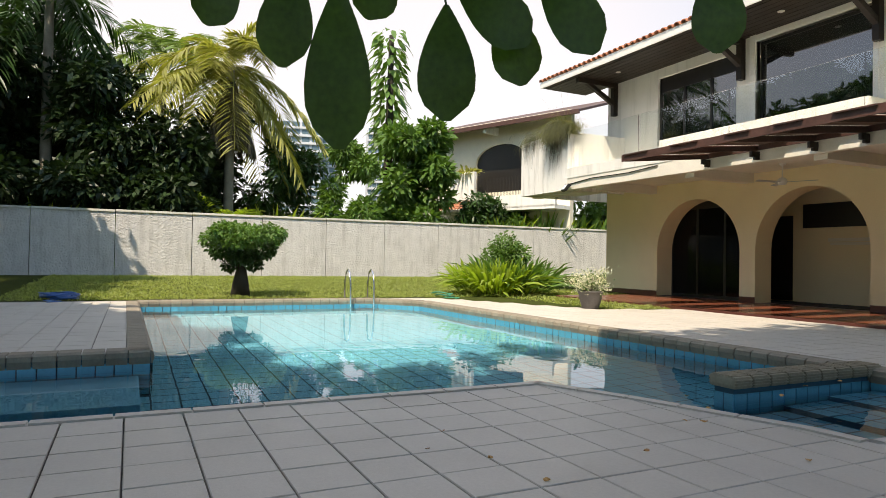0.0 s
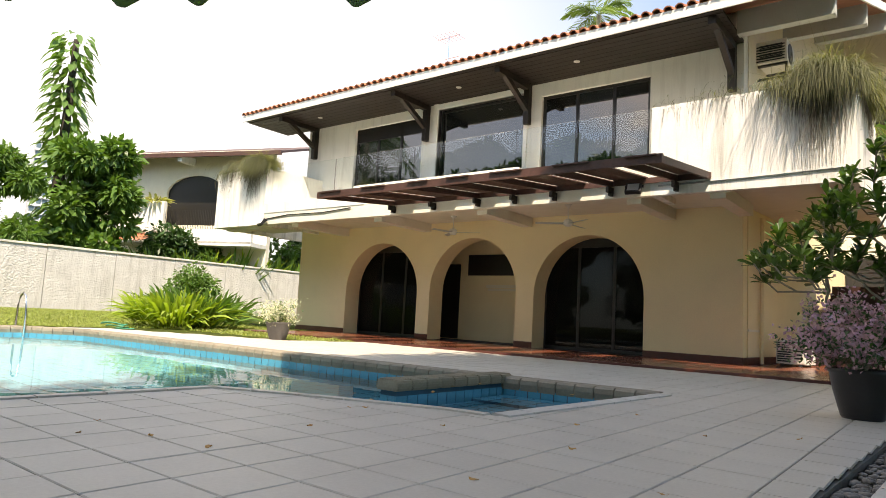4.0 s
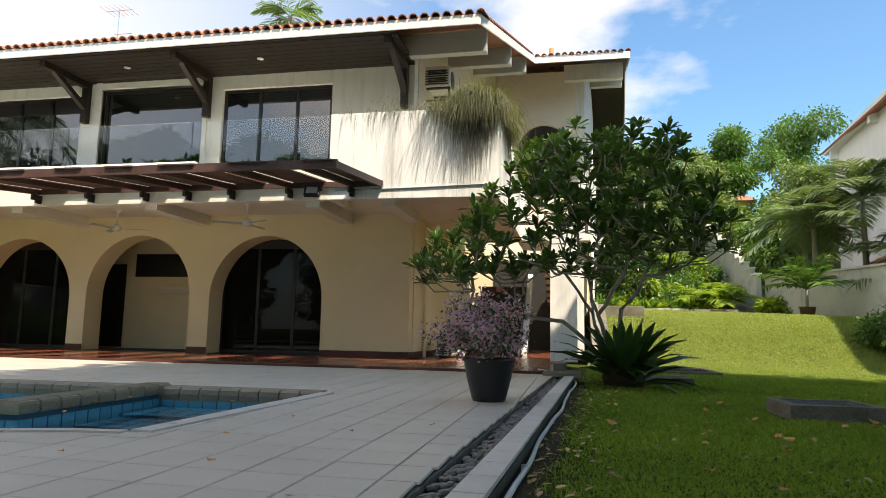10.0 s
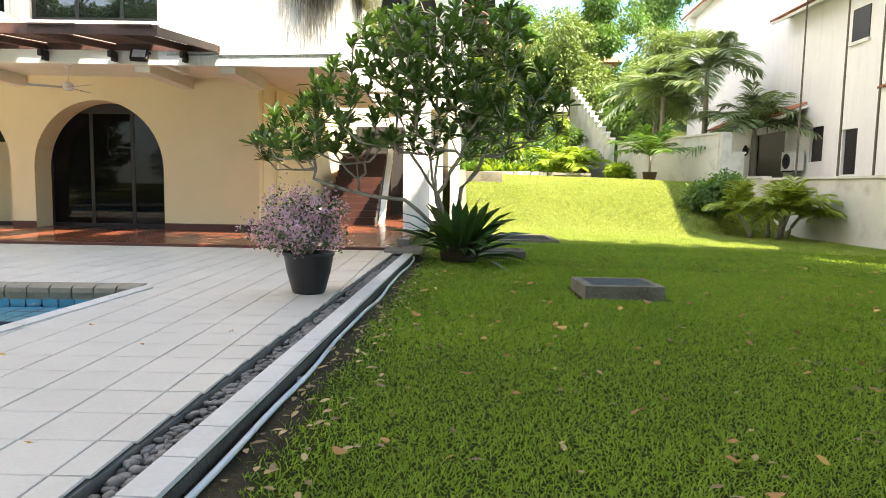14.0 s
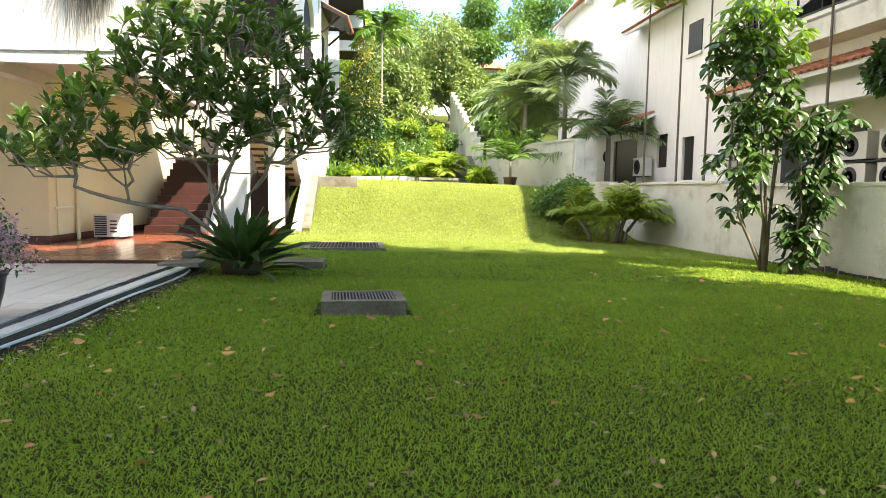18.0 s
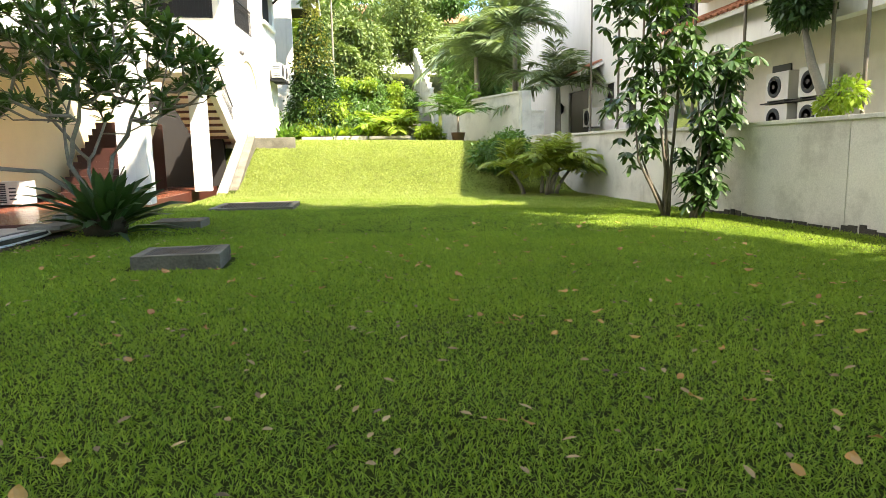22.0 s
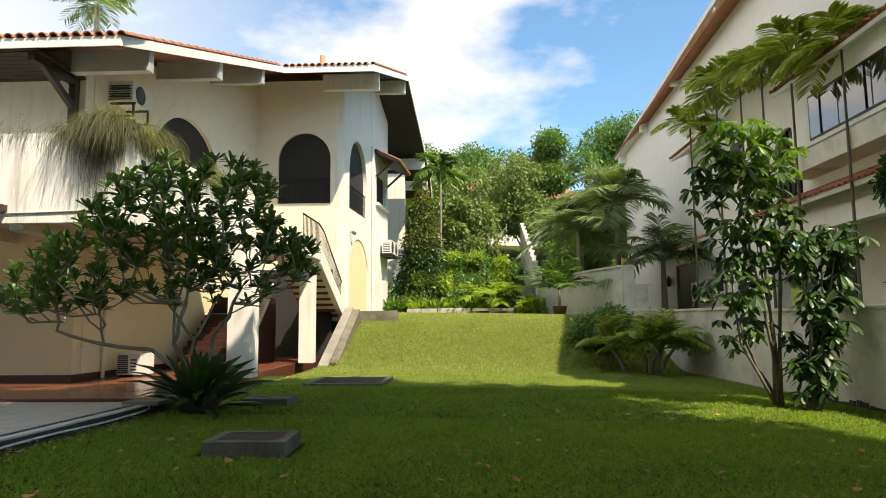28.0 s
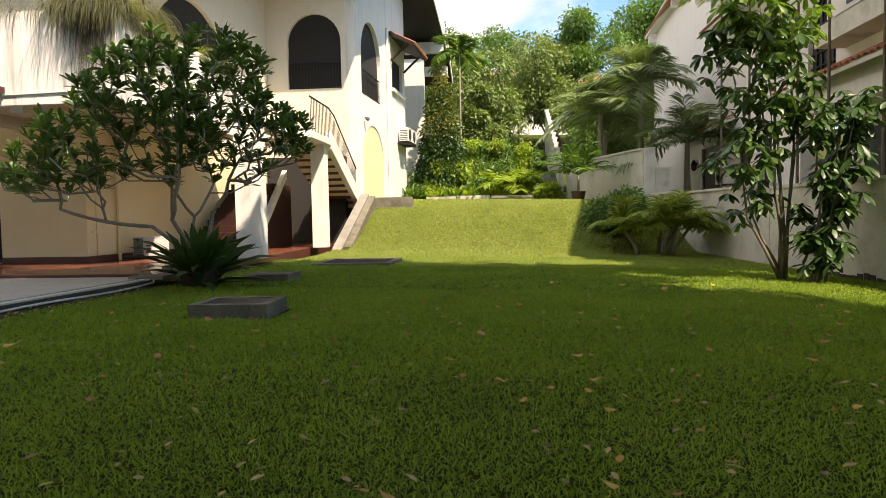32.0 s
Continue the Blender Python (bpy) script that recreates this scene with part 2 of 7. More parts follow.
M["bark"] = material("grey_bark", (0.17, 0.145, 0.11), 0.9, var=0.3, bump=0.6, bump_scale=30)
M["bark_pale"] = material("pale_smooth_bark", (0.30, 0.27, 0.21), 0.85, var=0.25, bump=0.4, bump_scale=30)
M["bark_dark"] = material("dark_trunk", (0.05, 0.04, 0.03), 0.9, var=0.3, bump=0.6)
M["leaf_mid"] = material("mid_green_leaf", (0.11, 0.21, 0.045), 0.45, var=0.3, scale=1.0, per_island=0.6, bump=0.0, translucent=0.3)
M["leaf_dark"] = material("dark_green_leaf", (0.04, 0.095, 0.022), 0.42, var=0.3, scale=1.0, per_island=0.6, bump=0.0, translucent=0.22)
M["leaf_light"] = material("yellow_green_leaf", (0.29, 0.39, 0.055), 0.45, var=0.3, scale=1.0, per_island=0.6, bump=0.0, translucent=0.4)
M["leaf_near"] = material("backlit_leaf", (0.05, 0.105, 0.018), 0.4, var=0.3, scale=9.0, fine=90, stain=0.2, bump=0.1, translucent=0.25)
M["leaf_palm"] = material("palm_leaflet", (0.19, 0.28, 0.085), 0.4, var=0.3, scale=1.0, per_island=0.6, bump=0.0, translucent=0.3)
M["leaf_gold"] = material("golden_leaflet", (0.31, 0.31, 0.09), 0.5, var=0.3, per_island=0.6, bump=0.0, translucent=0.35)
M["leaf_silver"] = material("grey_green_leaflet", (0.22, 0.29, 0.15), 0.4, var=0.3, scale=1.0, per_island=0.6, bump=0.0, translucent=0.3)
M["leaf_frangi"] = material("frangipani_leaf", (0.075, 0.145, 0.037), 0.4, var=0.28, scale=1.0, per_island=0.6, bump=0.0, translucent=0.3)
M["mossy"] = material("mossy_concrete", (0.19, 0.175, 0.135), 0.95, spec=0.12, var=0.3, stain=0.7, bump=0.6, bump_scale=35)
# sapling leaf pair: sunlight at the top, shade below, put into the colour
M["leaf_sunlit"] = material("sunlit_green_leaf", (0.15, 0.26, 0.045), 0.42, var=0.3, scale=1.0, per_island=0.6, bump=0.0, translucent=0.35)
M["leaf_unlit"] = material("shaded_deep_leaf", (0.06, 0.125, 0.03), 0.4, var=0.3, scale=1.0, per_island=0.6, bump=0.0, translucent=0.25)
# darker than leaf_dark: shade over the left trees put into the colour
M["leaf_shaded"] = material("shaded_green_leaf", (0.026, 0.055, 0.016), 0.5, var=0.35, scale=1.0, per_island=0.7, bump=0.0, translucent=0.15)
M["leaf_trail"] = material("olive_trailing_stems", (0.12, 0.125, 0.06), 0.75, var=0.3, per_island=0.7, bump=0.0, translucent=0.2)
M["leaf_areca"] = material("areca_leaflet", (0.36, 0.42, 0.085), 0.4, var=0.3, scale=1.0, per_island=0.6, bump=0.0, translucent=0.35)
M["leaf_hill"] = material("hillside_foliage", (0.19, 0.26, 0.08), 0.6, var=0.35, scale=0.4, per_island=0.7, bump=0.0, translucent=0.25)
M["dry"] = material("dry_hanging_stems", (0.21, 0.21, 0.09), 0.7, var=0.3, per_island=0.7, bump=0.0, translucent=0.3)
M["dry_grey"] = material("grey_dead_stems", (0.11, 0.10, 0.075), 0.8, var=0.3, per_island=0.6, bump=0.0)
M["flower"] = material("lilac_flower", (0.55, 0.34, 0.52), 0.6, var=0.2, per_island=0.5, bump=0.0, translucent=0.3)
M["flower_white"] = material("white_flower", (0.7, 0.68, 0.6), 0.6, var=0.15, per_island=0.4, bump=0.0, translucent=0.3)
M["fallen"] = material("fallen_leaf", (0.66, 0.38, 0.08), 0.6, tint=(0.3, 0.12, 0.03), per_object=1.2, bump=0.2)
M["hose"] = material("blue_hose", (0.03, 0.12, 0.35), 0.45, var=0.1, bump=0.0)
M["hose_green"] = material("green_hose", (0.05, 0.32, 0.2), 0.45, var=0.1, bump=0.0)
M["lamp_glass"] = material("floodlight_lens", (0.75, 0.78, 0.8), 0.15, bump=0.0)
M["orange"] = material("orange_vent_pipe", (0.6, 0.33, 0.15), 0.7)


def glass_material(name, colour, rough=0.0, mixin=0.0):
    m = bpy.data.materials.new(name)
    m.use_nodes = True
    p = m.node_tree.nodes["Principled BSDF"]
    p.inputs["Base Color"].default_value = (*colour, 1)
    p.inputs["Roughness"].default_value = rough
    p.inputs["Transmission Weight"].default_value = 1.0 - mixin
    p.inputs["IOR"].default_value = 1.45
    return m


M["glass"] = glass_material("clear_glass", (0.93, 0.97, 0.96))
M["tinted"] = glass_material("tinted_glass", (0.03, 0.035, 0.04), mixin=0.4)
M["tinted"].node_tree.nodes["Principled BSDF"].inputs["IOR"].default_value = 2.0
M["tinted"].node_tree.nodes["Principled BSDF"].inputs["Coat Weight"].default_value = 1.0
M["door_glass"] = glass_material("dark_door_glass", (0.012, 0.013, 0.014), mixin=0.5)
M["door_glass"].node_tree.nodes["Principled BSDF"].inputs["IOR"].default_value = 1.22
M["water"] = glass_material("pool_water", (0.9, 0.98, 0.99))
wt = M["water"].node_tree
wt.nodes["Principled BSDF"].inputs["IOR"].default_value = 1.33
wnz = wt.nodes.new("ShaderNodeTexNoise")
wnz.inputs["Scale"].default_value, wnz.inputs["Detail"].default_value = 1.1, 3.0
wge = wt.nodes.new("ShaderNodeNewGeometry")
wt.links.new(wge.outputs["Position"], wnz.inputs["Vector"])
wbp = wt.nodes.new("ShaderNodeBump")
wbp.inputs["Strength"].default_value, wbp.inputs["Distance"].default_value = 0.045, 0.10
wt.links.new(wnz.outputs["Fac"], wbp.inputs["Height"])
wt.links.new(wbp.outputs["Normal"], wt.nodes["Principled BSDF"].inputs["Normal"])


# ---- helpers for building ----
def mesh_of(name, bm, mat):
    me = bpy.data.meshes.new(name)
    bm.normal_update()
    bm.to_mesh(me)
    bm.free()
    if mat is not None:
        me.materials.append(mat)
    return me


def part(name, bm, mat, parent=None, label="", smooth=False):
    ob = new(name, mesh_of(name, bm, mat))
    if smooth:
        ob.data.polygons.foreach_set("use_smooth", [True] * len(ob.data.polygons))
    if parent is not None:
        ob.parent = parent
    return tagged(ob, label)


def thing(name, label, category, group="", kind="", m=None):
    ob = new(name)
    ob.empty_display_size = 0.2
    if m is not None:
        ob.matrix_world = m
    return tagged(ob, label, category, group, kind)


def box(bm, x0, x1, y0, y1, z0, z1, m=None):
    v = [bm.verts.new(Vector((x, y, z)) if m is None else m @ Vector((x, y, z))) for z in (z0, z1) for x, y in ((x0, y0), (x1, y0), (x1, y1), (x0, y1))]
    for f in ((3, 2, 1, 0), (4, 5, 6, 7), (0, 1, 5, 4), (1, 2, 6, 5), (2, 3, 7, 6), (3, 0, 4, 7)):
        bm.faces.new([v[i] for i in f])
    return v


def boxes(*dims, bevel=0.0, m=None):
    bm = bmesh.new()
    for d in dims:
        box(bm, *d, m=m)
    if bevel:
        bmesh.ops.bevel(bm, geom=bm.edges[:], offset=bevel, segments=2, affect='EDGES', profile=0.7)
    return bm


def tube(points, radii, sides=8, closed=False, bm=None):
    """A round bar along points, with a radius at each point."""
    bm = bm or bmesh.new()
    pts = [Vector(p) for p in points]
    radii = [radii] * len(pts) if isinstance(radii, (int, float)) else radii
    rings = []
    for i, p in enumerate(pts):
        a, b = pts[max(i - 1, 0)], pts[min(i + 1, len(pts) - 1)]
        d = (b - a).normalized()
        u = d.cross(Vector((0, 0, 1)) if abs(d.z) < 0.9 else Vector((1, 0, 0))).normalized()
        w = d.cross(u)
        rings.append([bm.verts.new(p + radii[i] * (math.cos(2 * math.pi * k / sides) * u + math.sin(2 * math.pi * k / sides) * w)) for k in range(sides)])
    for r, s in zip(rings, rings[1:]):
        for k in range(sides):
            bm.faces.new((r[k], r[(k + 1) % sides], s[(k + 1) % sides], s[k]))
    bm.faces.new(rings[0][::-1])
    bm.faces.new(rings[-1])
    return bm


def lathe(profile, sides=24, m=None):
    """A turned shape from (radius, height) pairs."""
    bm = bmesh.new()
    rings = []
    for r, z in profile:
        ring = [Vector((r * math.cos(2 * math.pi * k / sides), r * math.sin(2 * math.pi * k / sides), z)) for k in range(sides)]
        rings.append([bm.verts.new(v if m is None else m @ v) for v in ring])
    for r, s in zip(rings, rings[1:]):
        for k in range(sides):
            bm.faces.new((r[k], r[(k + 1) % sides], s[(k + 1) % sides], s[k]))
    bm.faces.new(rings[0][::-1])
    bm.faces.new(rings[-1])
    return bm


def raw(name, verts, faces, mat, parent=None, label="", smooth=False):
    me = bpy.data.meshes.new(name)
    me.from_pydata(verts, [], faces)
    me.materials.append(mat)
    if smooth:
        me.polygons.foreach_set("use_smooth", [True] * len(me.polygons))
    ob = new(name, me)
    if parent is not None:
        ob.parent = parent
    return tagged(ob, label)


rng = np.random.default_rng(7)
PADDLE = ((0.0, 0.1), (0.42, 0.72), (0.8, 1.0), (1.0, 0.34))


def leaf_mesh(name, base, along, length, width, mat, parent=None, label="", droop=0.25, fold=0.12, flat=0.4, kind="", outline=((0.0, 0.12), (0.35, 0.9), (0.7, 0.85), (1.0, 0.06))):
    """Many leaves in one mesh: each with a midrib fold, a bend and an outline of four (place, width) rows. base, along: n x 3; length, width: n."""
    base, along = np.asarray(base, float), np.asarray(along, float)
    n = len(base)
    along = along / np.linalg.norm(along, axis=1, keepdims=True)
    up = np.tile((0.0, 0.0, 1.0), (n, 1)) + flat * rng.normal(size=(n, 3))
    side = np.cross(along, up)
    side /= np.maximum(np.linalg.norm(side, axis=1, keepdims=True), 1e-6)
    nor = np.cross(side, along)
    length, width = (np.broadcast_to(np.asarray(a, float), (n,))[:, None] for a in (length, width))
    down = np.array((0.0, 0.0, -1.0))
    rows = []
    for f, w in outline:
        c = base + along * length * f + down * droop * length * f * f
        s = side * width * 0.5 * w
        rise = nor * width * fold * w
        rows += [c - s + rise, c, c + s + rise]
    v = np.stack(rows, 1).reshape(-1, 3)
    quad = np.array([(r * 3 + k, r * 3 + k + 1, r * 3 + k + 4, r * 3 + k + 3) for r in range(3) for k in range(2)])
    f = (np.arange(n)[:, None, None] * 12 + quad[None]).reshape(-1, 4)
    return bulk(name, v, f, mat, parent, label, kind)


def bulk(name, v, f, mat, parent=None, label="", kind=""):
    """A mesh from arrays of places and of equal-sided faces."""
    me = bpy.data.meshes.new(name)
    v, f = np.ascontiguousarray(v, np.float32), np.ascontiguousarray(f, np.int32)
    k = f.shape[1]
    me.vertices.add(len(v))
    me.vertices.foreach_set("co", v.ravel())
    me.loops.add(f.size)
    me.loops.foreach_set("vertex_index", f.ravel())
    me.polygons.add(len(f))
    me.polygons.foreach_set("loop_start", np.arange(0, f.size, k, dtype=np.int32))
    me.update(calc_edges=True)
    me.materials.append(mat)
    ob = new(name, me)
    if parent is not None:
        ob.parent = parent
    return tagged(ob, label, kind=kind)


def small_leaves(name, base, along, length, width, mat, parent=None, label="", kind="", flat=0.6):
    """Cheap leaves of four corners for far or fine foliage."""
    base, along = np.asarray(base, float), np.asarray(along, float)
    n = len(base)
    along = along / np.maximum(np.linalg.norm(along, axis=1, keepdims=True), 1e-6)
    up = np.tile((0.0, 0.0, 1.0), (n, 1)) + flat * rng.normal(size=(n, 3))
    side = np.cross(along, up)
    side /= np.maximum(np.linalg.norm(side, axis=1, keepdims=True), 1e-6)
    length, width = (np.broadcast_to(np.asarray(a, float), (n,))[:, None] for a in (length, width))
    v = np.stack([base, base + along * length * 0.5 + side * width * 0.5, base + along * length, base + along * length * 0.5 - side * width * 0.5], 1)
    v[:, 2, 2] -= 0.15 * length[:, 0]
    return bulk(name, v.reshape(-1, 3), np.arange(4 * n).reshape(-1, 4), mat, parent, label, kind)


def unit(n):
    d = rng.normal(size=(n, 3))
    return d / np.linalg.norm(d, axis=1, keepdims=True)


def wall_mesh(u0, u1, z0, z1, th, ops=(), m=None, top=None):
    """A wall along u with its front at depth 0 and its back at th. ops: (ua, ub, zb, zt, spring): openings right through; above spring the
    head is a half ellipse, None for a flat head. top: height of the wall's top at u, where it is not level."""
    bm = bmesh.new()
    top = top or (lambda u: z1)

    def head(o, u):
        ua, ub, zb, zt, sp = o
        if sp is None:
            return zt
        c, r = (ua + ub) / 2, (ub - ua) / 2
        return sp + (zt - sp) * math.sqrt(max(0.0, 1 - ((u - c) / r) ** 2))

    us = {u0, u1}
    for o in ops:
        us |= {o[0], o[1]}
        if o[4] is not None:
            c, r = (o[0] + o[1]) / 2, (o[1] - o[0]) / 2
            us |= {c - r * math.cos(math.pi * k / 24) for k in range(1, 24)}
    us = sorted(us)

    def V(u, d, z):
        p = Vector((u, d, z))
        return bm.verts.new(p if m is None else m @ p)

    def quad(a, b, c, d):
        bm.faces.new([V(*a), V(*b), V(*c), V(*d)])

    for a, b in zip(us, us[1:]):
        if b - a < 1e-6:
            continue
        o = next((o for o in ops if o[0] - 1e-6 <= a and b <= o[1] + 1e-6), None)
        spans = [(z0, z0, top(a), top(b))] if o is None else [(head(o, a), head(o, b), top(a), top(b))] + ([(z0, z0, o[2], o[2])] if o[2] > z0 + 1e-4 else [])
        for za, zb, ta, tb in spans:
            quad((a, 0, za), (b, 0, zb), (b, 0, tb), (a, 0, ta))
            quad((b, th, zb), (a, th, za), (a, th, ta), (b, th, tb))
        quad((a, 0, top(a)), (b, 0, top(b)), (b, th, top(b)), (a, th, top(a)))
        if o is not None:
            quad((a, 0, head(o, a)), (a, th, head(o, a)), (b, th, head(o, b)), (b, 0, head(o, b)))
            if o[2] > z0 + 1e-4:
                quad((a, 0, o[2]), (b, 0, o[2]), (b, th, o[2]), (a, th, o[2]))
    for o in ops:
        for u, s in ((o[0], 1), (o[1], -1)):
            q = [(u, 0, o[2]), (u, th, o[2]), (u, th, head(o, u)), (u, 0, head(o, u))]
            if q[2][2] - o[2] > 1e-3:
                quad(*(q if s > 0 else q[::-1]))
    for u, s in ((u0, -1), (u1, 1)):
        q = [(u, 0, z0), (u, th, z0), (u, th, top(u)), (u, 0, top(u))]
        quad(*(q if s > 0 else q[::-1]))
    bmesh.ops.remove_doubles(bm, verts=bm.verts[:], dist=0.0005)
    bmesh.ops.recalc_face_normals(bm, faces=bm.faces[:])
    return bm


def each(name, mat, parent, *dims, bevel=0.0, label="", m=None):
    """One part for each box."""
    return [part(name, boxes(d, bevel=bevel, m=m), mat, parent, label) for d in dims]


def turned(x, y, z, degrees):
    return Matrix.Translation((x, y, z)) @ Matrix.Rotation(radians(degrees), 4, 'Z')


# ---- the ground: one sheet to the horizon, with the bank and the hill ----
POOL = [(-11.2, -12.95), (-11.2, -8.1), (-10.2, -7.35), (-0.72, -7.1), (0.92, -7.02), (0.76, -9.58), (0.45, -9.62), (-0.58, -10.0), (-1.25, -10.3), (-1.25, -15.2), (-3.9, -15.2), (-3.9, -12.9)]


def smooth(a, b, v):
    t = min(1.0, max(0.0, (v - a) / (b - a)))
    return t * t * (3 - 2 * t)


def lawn_height(x, y):
    """The lawn's height: nearly level, a bank behind it, then the rising hill; and the lawn beyond the pool."""
    if x < 2.6:
        z = -0.05 + 0.16 * smooth(-13, -22, x) + 0.25 * smooth(2, 14, y) * smooth(-13, -22, x)
        z += 0.01 * noise.noise((x, y, 0))
        if x > -13 and y > -4:
            z -= 0.3
        return z
    base = -0.15 - 0.02 * (x - 3) + 0.012 * noise.noise((x * 0.8, y * 0.8, 0))
    if x > 9:
        base -= 0.02 * smooth(9, 14, x)
    bank = 1.62 * smooth(3.8 + 2.2 * smooth(10.5, 13.5, x), 10.9, y + 0.25 * noise.noise((x * 0.3, 0, 3)))
    hill = 0.0 if y < 17.5 else 0.24 * (y - 17.5) if y < 45 else 6.6 + 0.06 * (y - 45)
    return base + bank + min(hill, 12)


def ground_sheet():
    xs = [-400, -200, -100, -60, -40] + [-30 + 0.75 * k for k in range(24)] + [-12.4, -12.0] + [2.4, 2.84] + [2.84 + 0.4 * k for k in range(1, 46)] + [24, 30, 40, 70, 140, 300]
    ys = [-300, -120, -60, -35, -25, -20, -17] + [-15 + 0.4 * k for k in range(1, 84)] + [20, 23, 26, 30, 35, 40, 45, 60, 90, 150, 300]
    bm = bmesh.new()
    grid = [[bm.verts.new((x, y, -2.2 if (-12.2 < x < 2.6 and -16.5 < y < 8) or (2.6 < x < 3.8 and 3.0 < y < 9.0) else (lawn_height(x, y) if abs(x) < 200 and y > -80 else lawn_height(max(-60, min(60, x)), max(-30, min(90, y)))))) for y in ys] for x in xs]
    for i in range(len(xs) - 1):
        for j in range(len(ys) - 1):
            bm.faces.new((grid[i][j], grid[i + 1][j], grid[i + 1][j + 1], grid[i][j + 1]))
    ob = part("ground", bm, M["grass_ground"], None, "mown green lawn with bare earthy patches and a rising bank", smooth=True)
    return tagged(ob, category="ground", kind="structure")


ground_sheet()


# fill under the paved part so that the sheet reads as one level beside the deck
paving = thing("pavement", "pale grey square tiled pool deck with dark joints", "pavement", kind="structure")
terrace = thing("floor_terrace", "glossy red quarry tile terrace in front of the arches", "floor", kind="structure")
DECK_Z, TILE = -0.04, 0.305


def inside(poly, x, y):
    hit = False
    for (xa, ya), (xb, yb) in zip(poly, poly[1:] + poly[:1]):
        if (ya > y) != (yb > y) and x < (xb - xa) * (y - ya) / (yb - ya) + xa:
            hit = not hit
    return hit


def poly_slab(poly, z0, z1, hole=None):
    """A flat slab over a polygon, with an optional hole, as top, bottom and rim."""
    bm = bmesh.new()
    rings = [poly] + ([hole] if hole else [])
    edges = []
    for ring in rings:
        vs = [bm.verts.new((x, y, z1)) for x, y in ring]
        edges += [bm.edges.new((vs[i], vs[(i + 1) % len(vs)])) for i in range(len(vs))]
    bmesh.ops.triangle_fill(bm, use_beauty=True, edges=edges)
    r = bmesh.ops.extrude_face_region(bm, geom=bm.faces[:])
    bmesh.ops.translate(bm, verts=[v for v in r["geom"] if isinstance(v, bmesh.types.BMVert)], vec=(0, 0, z0 - z1))
    bmesh.ops.recalc_face_normals(bm, faces=bm.faces[:])
    return bm


def strip_x(y):
    """The drain's pool-side edge: it runs very slightly askew to the tiles."""
    return 2.645 + 0.049 * (y + 11.0)


deck_outline = [(-11.7, -16.4), (strip_x(-16.4), -16.4), (strip_x(-2.95), -2.95), (-7.0, -2.95), (-7.2, -4.7), (-9.0, -5.5), (-11.7, -6.7)]
tagged(part("lawn", poly_slab([(-12.6, -16.6), (-11.7, -16.6), (-11.7, -6.7), (-9.0, -5.5), (-7.2, -4.7), (-7.0, -2.95), (-11.3, -2.95), (-11.3, 0.05), (-12.6, 0.05)], -0.4, -0.055), M["grass_ground"], None, "mown lawn between the pool and the house"), category="lawn", kind="structure")
part("screed", poly_slab(deck_outline, -0.3, DECK_Z - 0.02, POOL), M["grout"], paving)

# ---- the pool ----
pool = thing("pool", "blue tiled swimming pool with dark joints and shallow entry steps", "swimming pool", kind="structure")
WATER, DEEP = -0.205, -1.35
part("basin_floor", poly_slab([(x, y) for x, y in POOL], DEEP - 0.1, DEEP - 0.01), M["pool_grout"], pool)


def pool_tiles():
    s, g, gw = 0.25, 0.016, 0.012
    v, f = [], []

    def tile(o, a, b):
        i = len(v)
        v.extend([o, o + a, o + a + b, o + b])
        f.append((i, i + 1, i + 2, i + 3))

    for i in range(int(13 / s)):
        for j in range(int(9 / s)):
            x, y = -11.3 + i * s, -15.4 + j * s
            if inside(POOL, x + s / 2, y + s / 2):
                tile(Vector((x + g / 2, y + g / 2, DEEP)), Vector((s - g, 0, 0)), Vector((0, s - g, 0)))
    cut = len(v)
    for (xa, ya), (xb, yb) in zip(POOL, POOL[1:] + POOL[:1]):
        a, b = Vector((xa, ya, 0)), Vector((xb, yb, 0))
        d = (b - a).normalized()
        inw = Vector((d.y, -d.x, 0))
        n = max(1, round((b - a).length / 0.15))
        w = (b - a).length / n
        for i in range(n):
            for k in range(6):
                z = DEEP + 0.02 + k * 0.2
                tile(a + d * (i * w + gw / 2) + inw * 0.02 + Vector((0, 0, z)), d * (w - gw), Vector((0, 0, 0.2 - gw)))
    tagged(raw("wall_tiles", v[cut:], [tuple(a - cut for a in q) for q in f[cut // 4:]], M["pool_wall_tile"], pool), kind="stuff")
    return tagged(raw("floor_tiles", v[:cut], f[: cut // 4], M["pool_tile"], pool), kind="stuff")


pool_tiles()
rim = bmesh.new()
for (xa, ya), (xb, yb) in zip(POOL, POOL[1:] + POOL[:1]):
    a, b = Vector((xa, ya, 0)), Vector((xb, yb, 0))
    d = (b - a).normalized()
    out = Vector((-d.y, d.x, 0))
    q = [a - d * 0.0, b + d * 0.0, b + out * 0.22, a + out * 0.22]
    lo = [rim.verts.new((p.x, p.y, DEEP - 0.1)) for p in q]
    hi = [rim.verts.new((p.x, p.y, -0.10)) for p in q]
    for i in range(4):
        rim.faces.new((lo[i], lo[(i + 1) % 4], hi[(i + 1) % 4], hi[i]))
    rim.faces.new(hi)
part("basin_wall", rim, M["pool_grout"], pool)
water = part("water", poly_slab(POOL, DEEP - 0.05, WATER), M["water"], pool, "clear still water")
water.visible_shadow = False
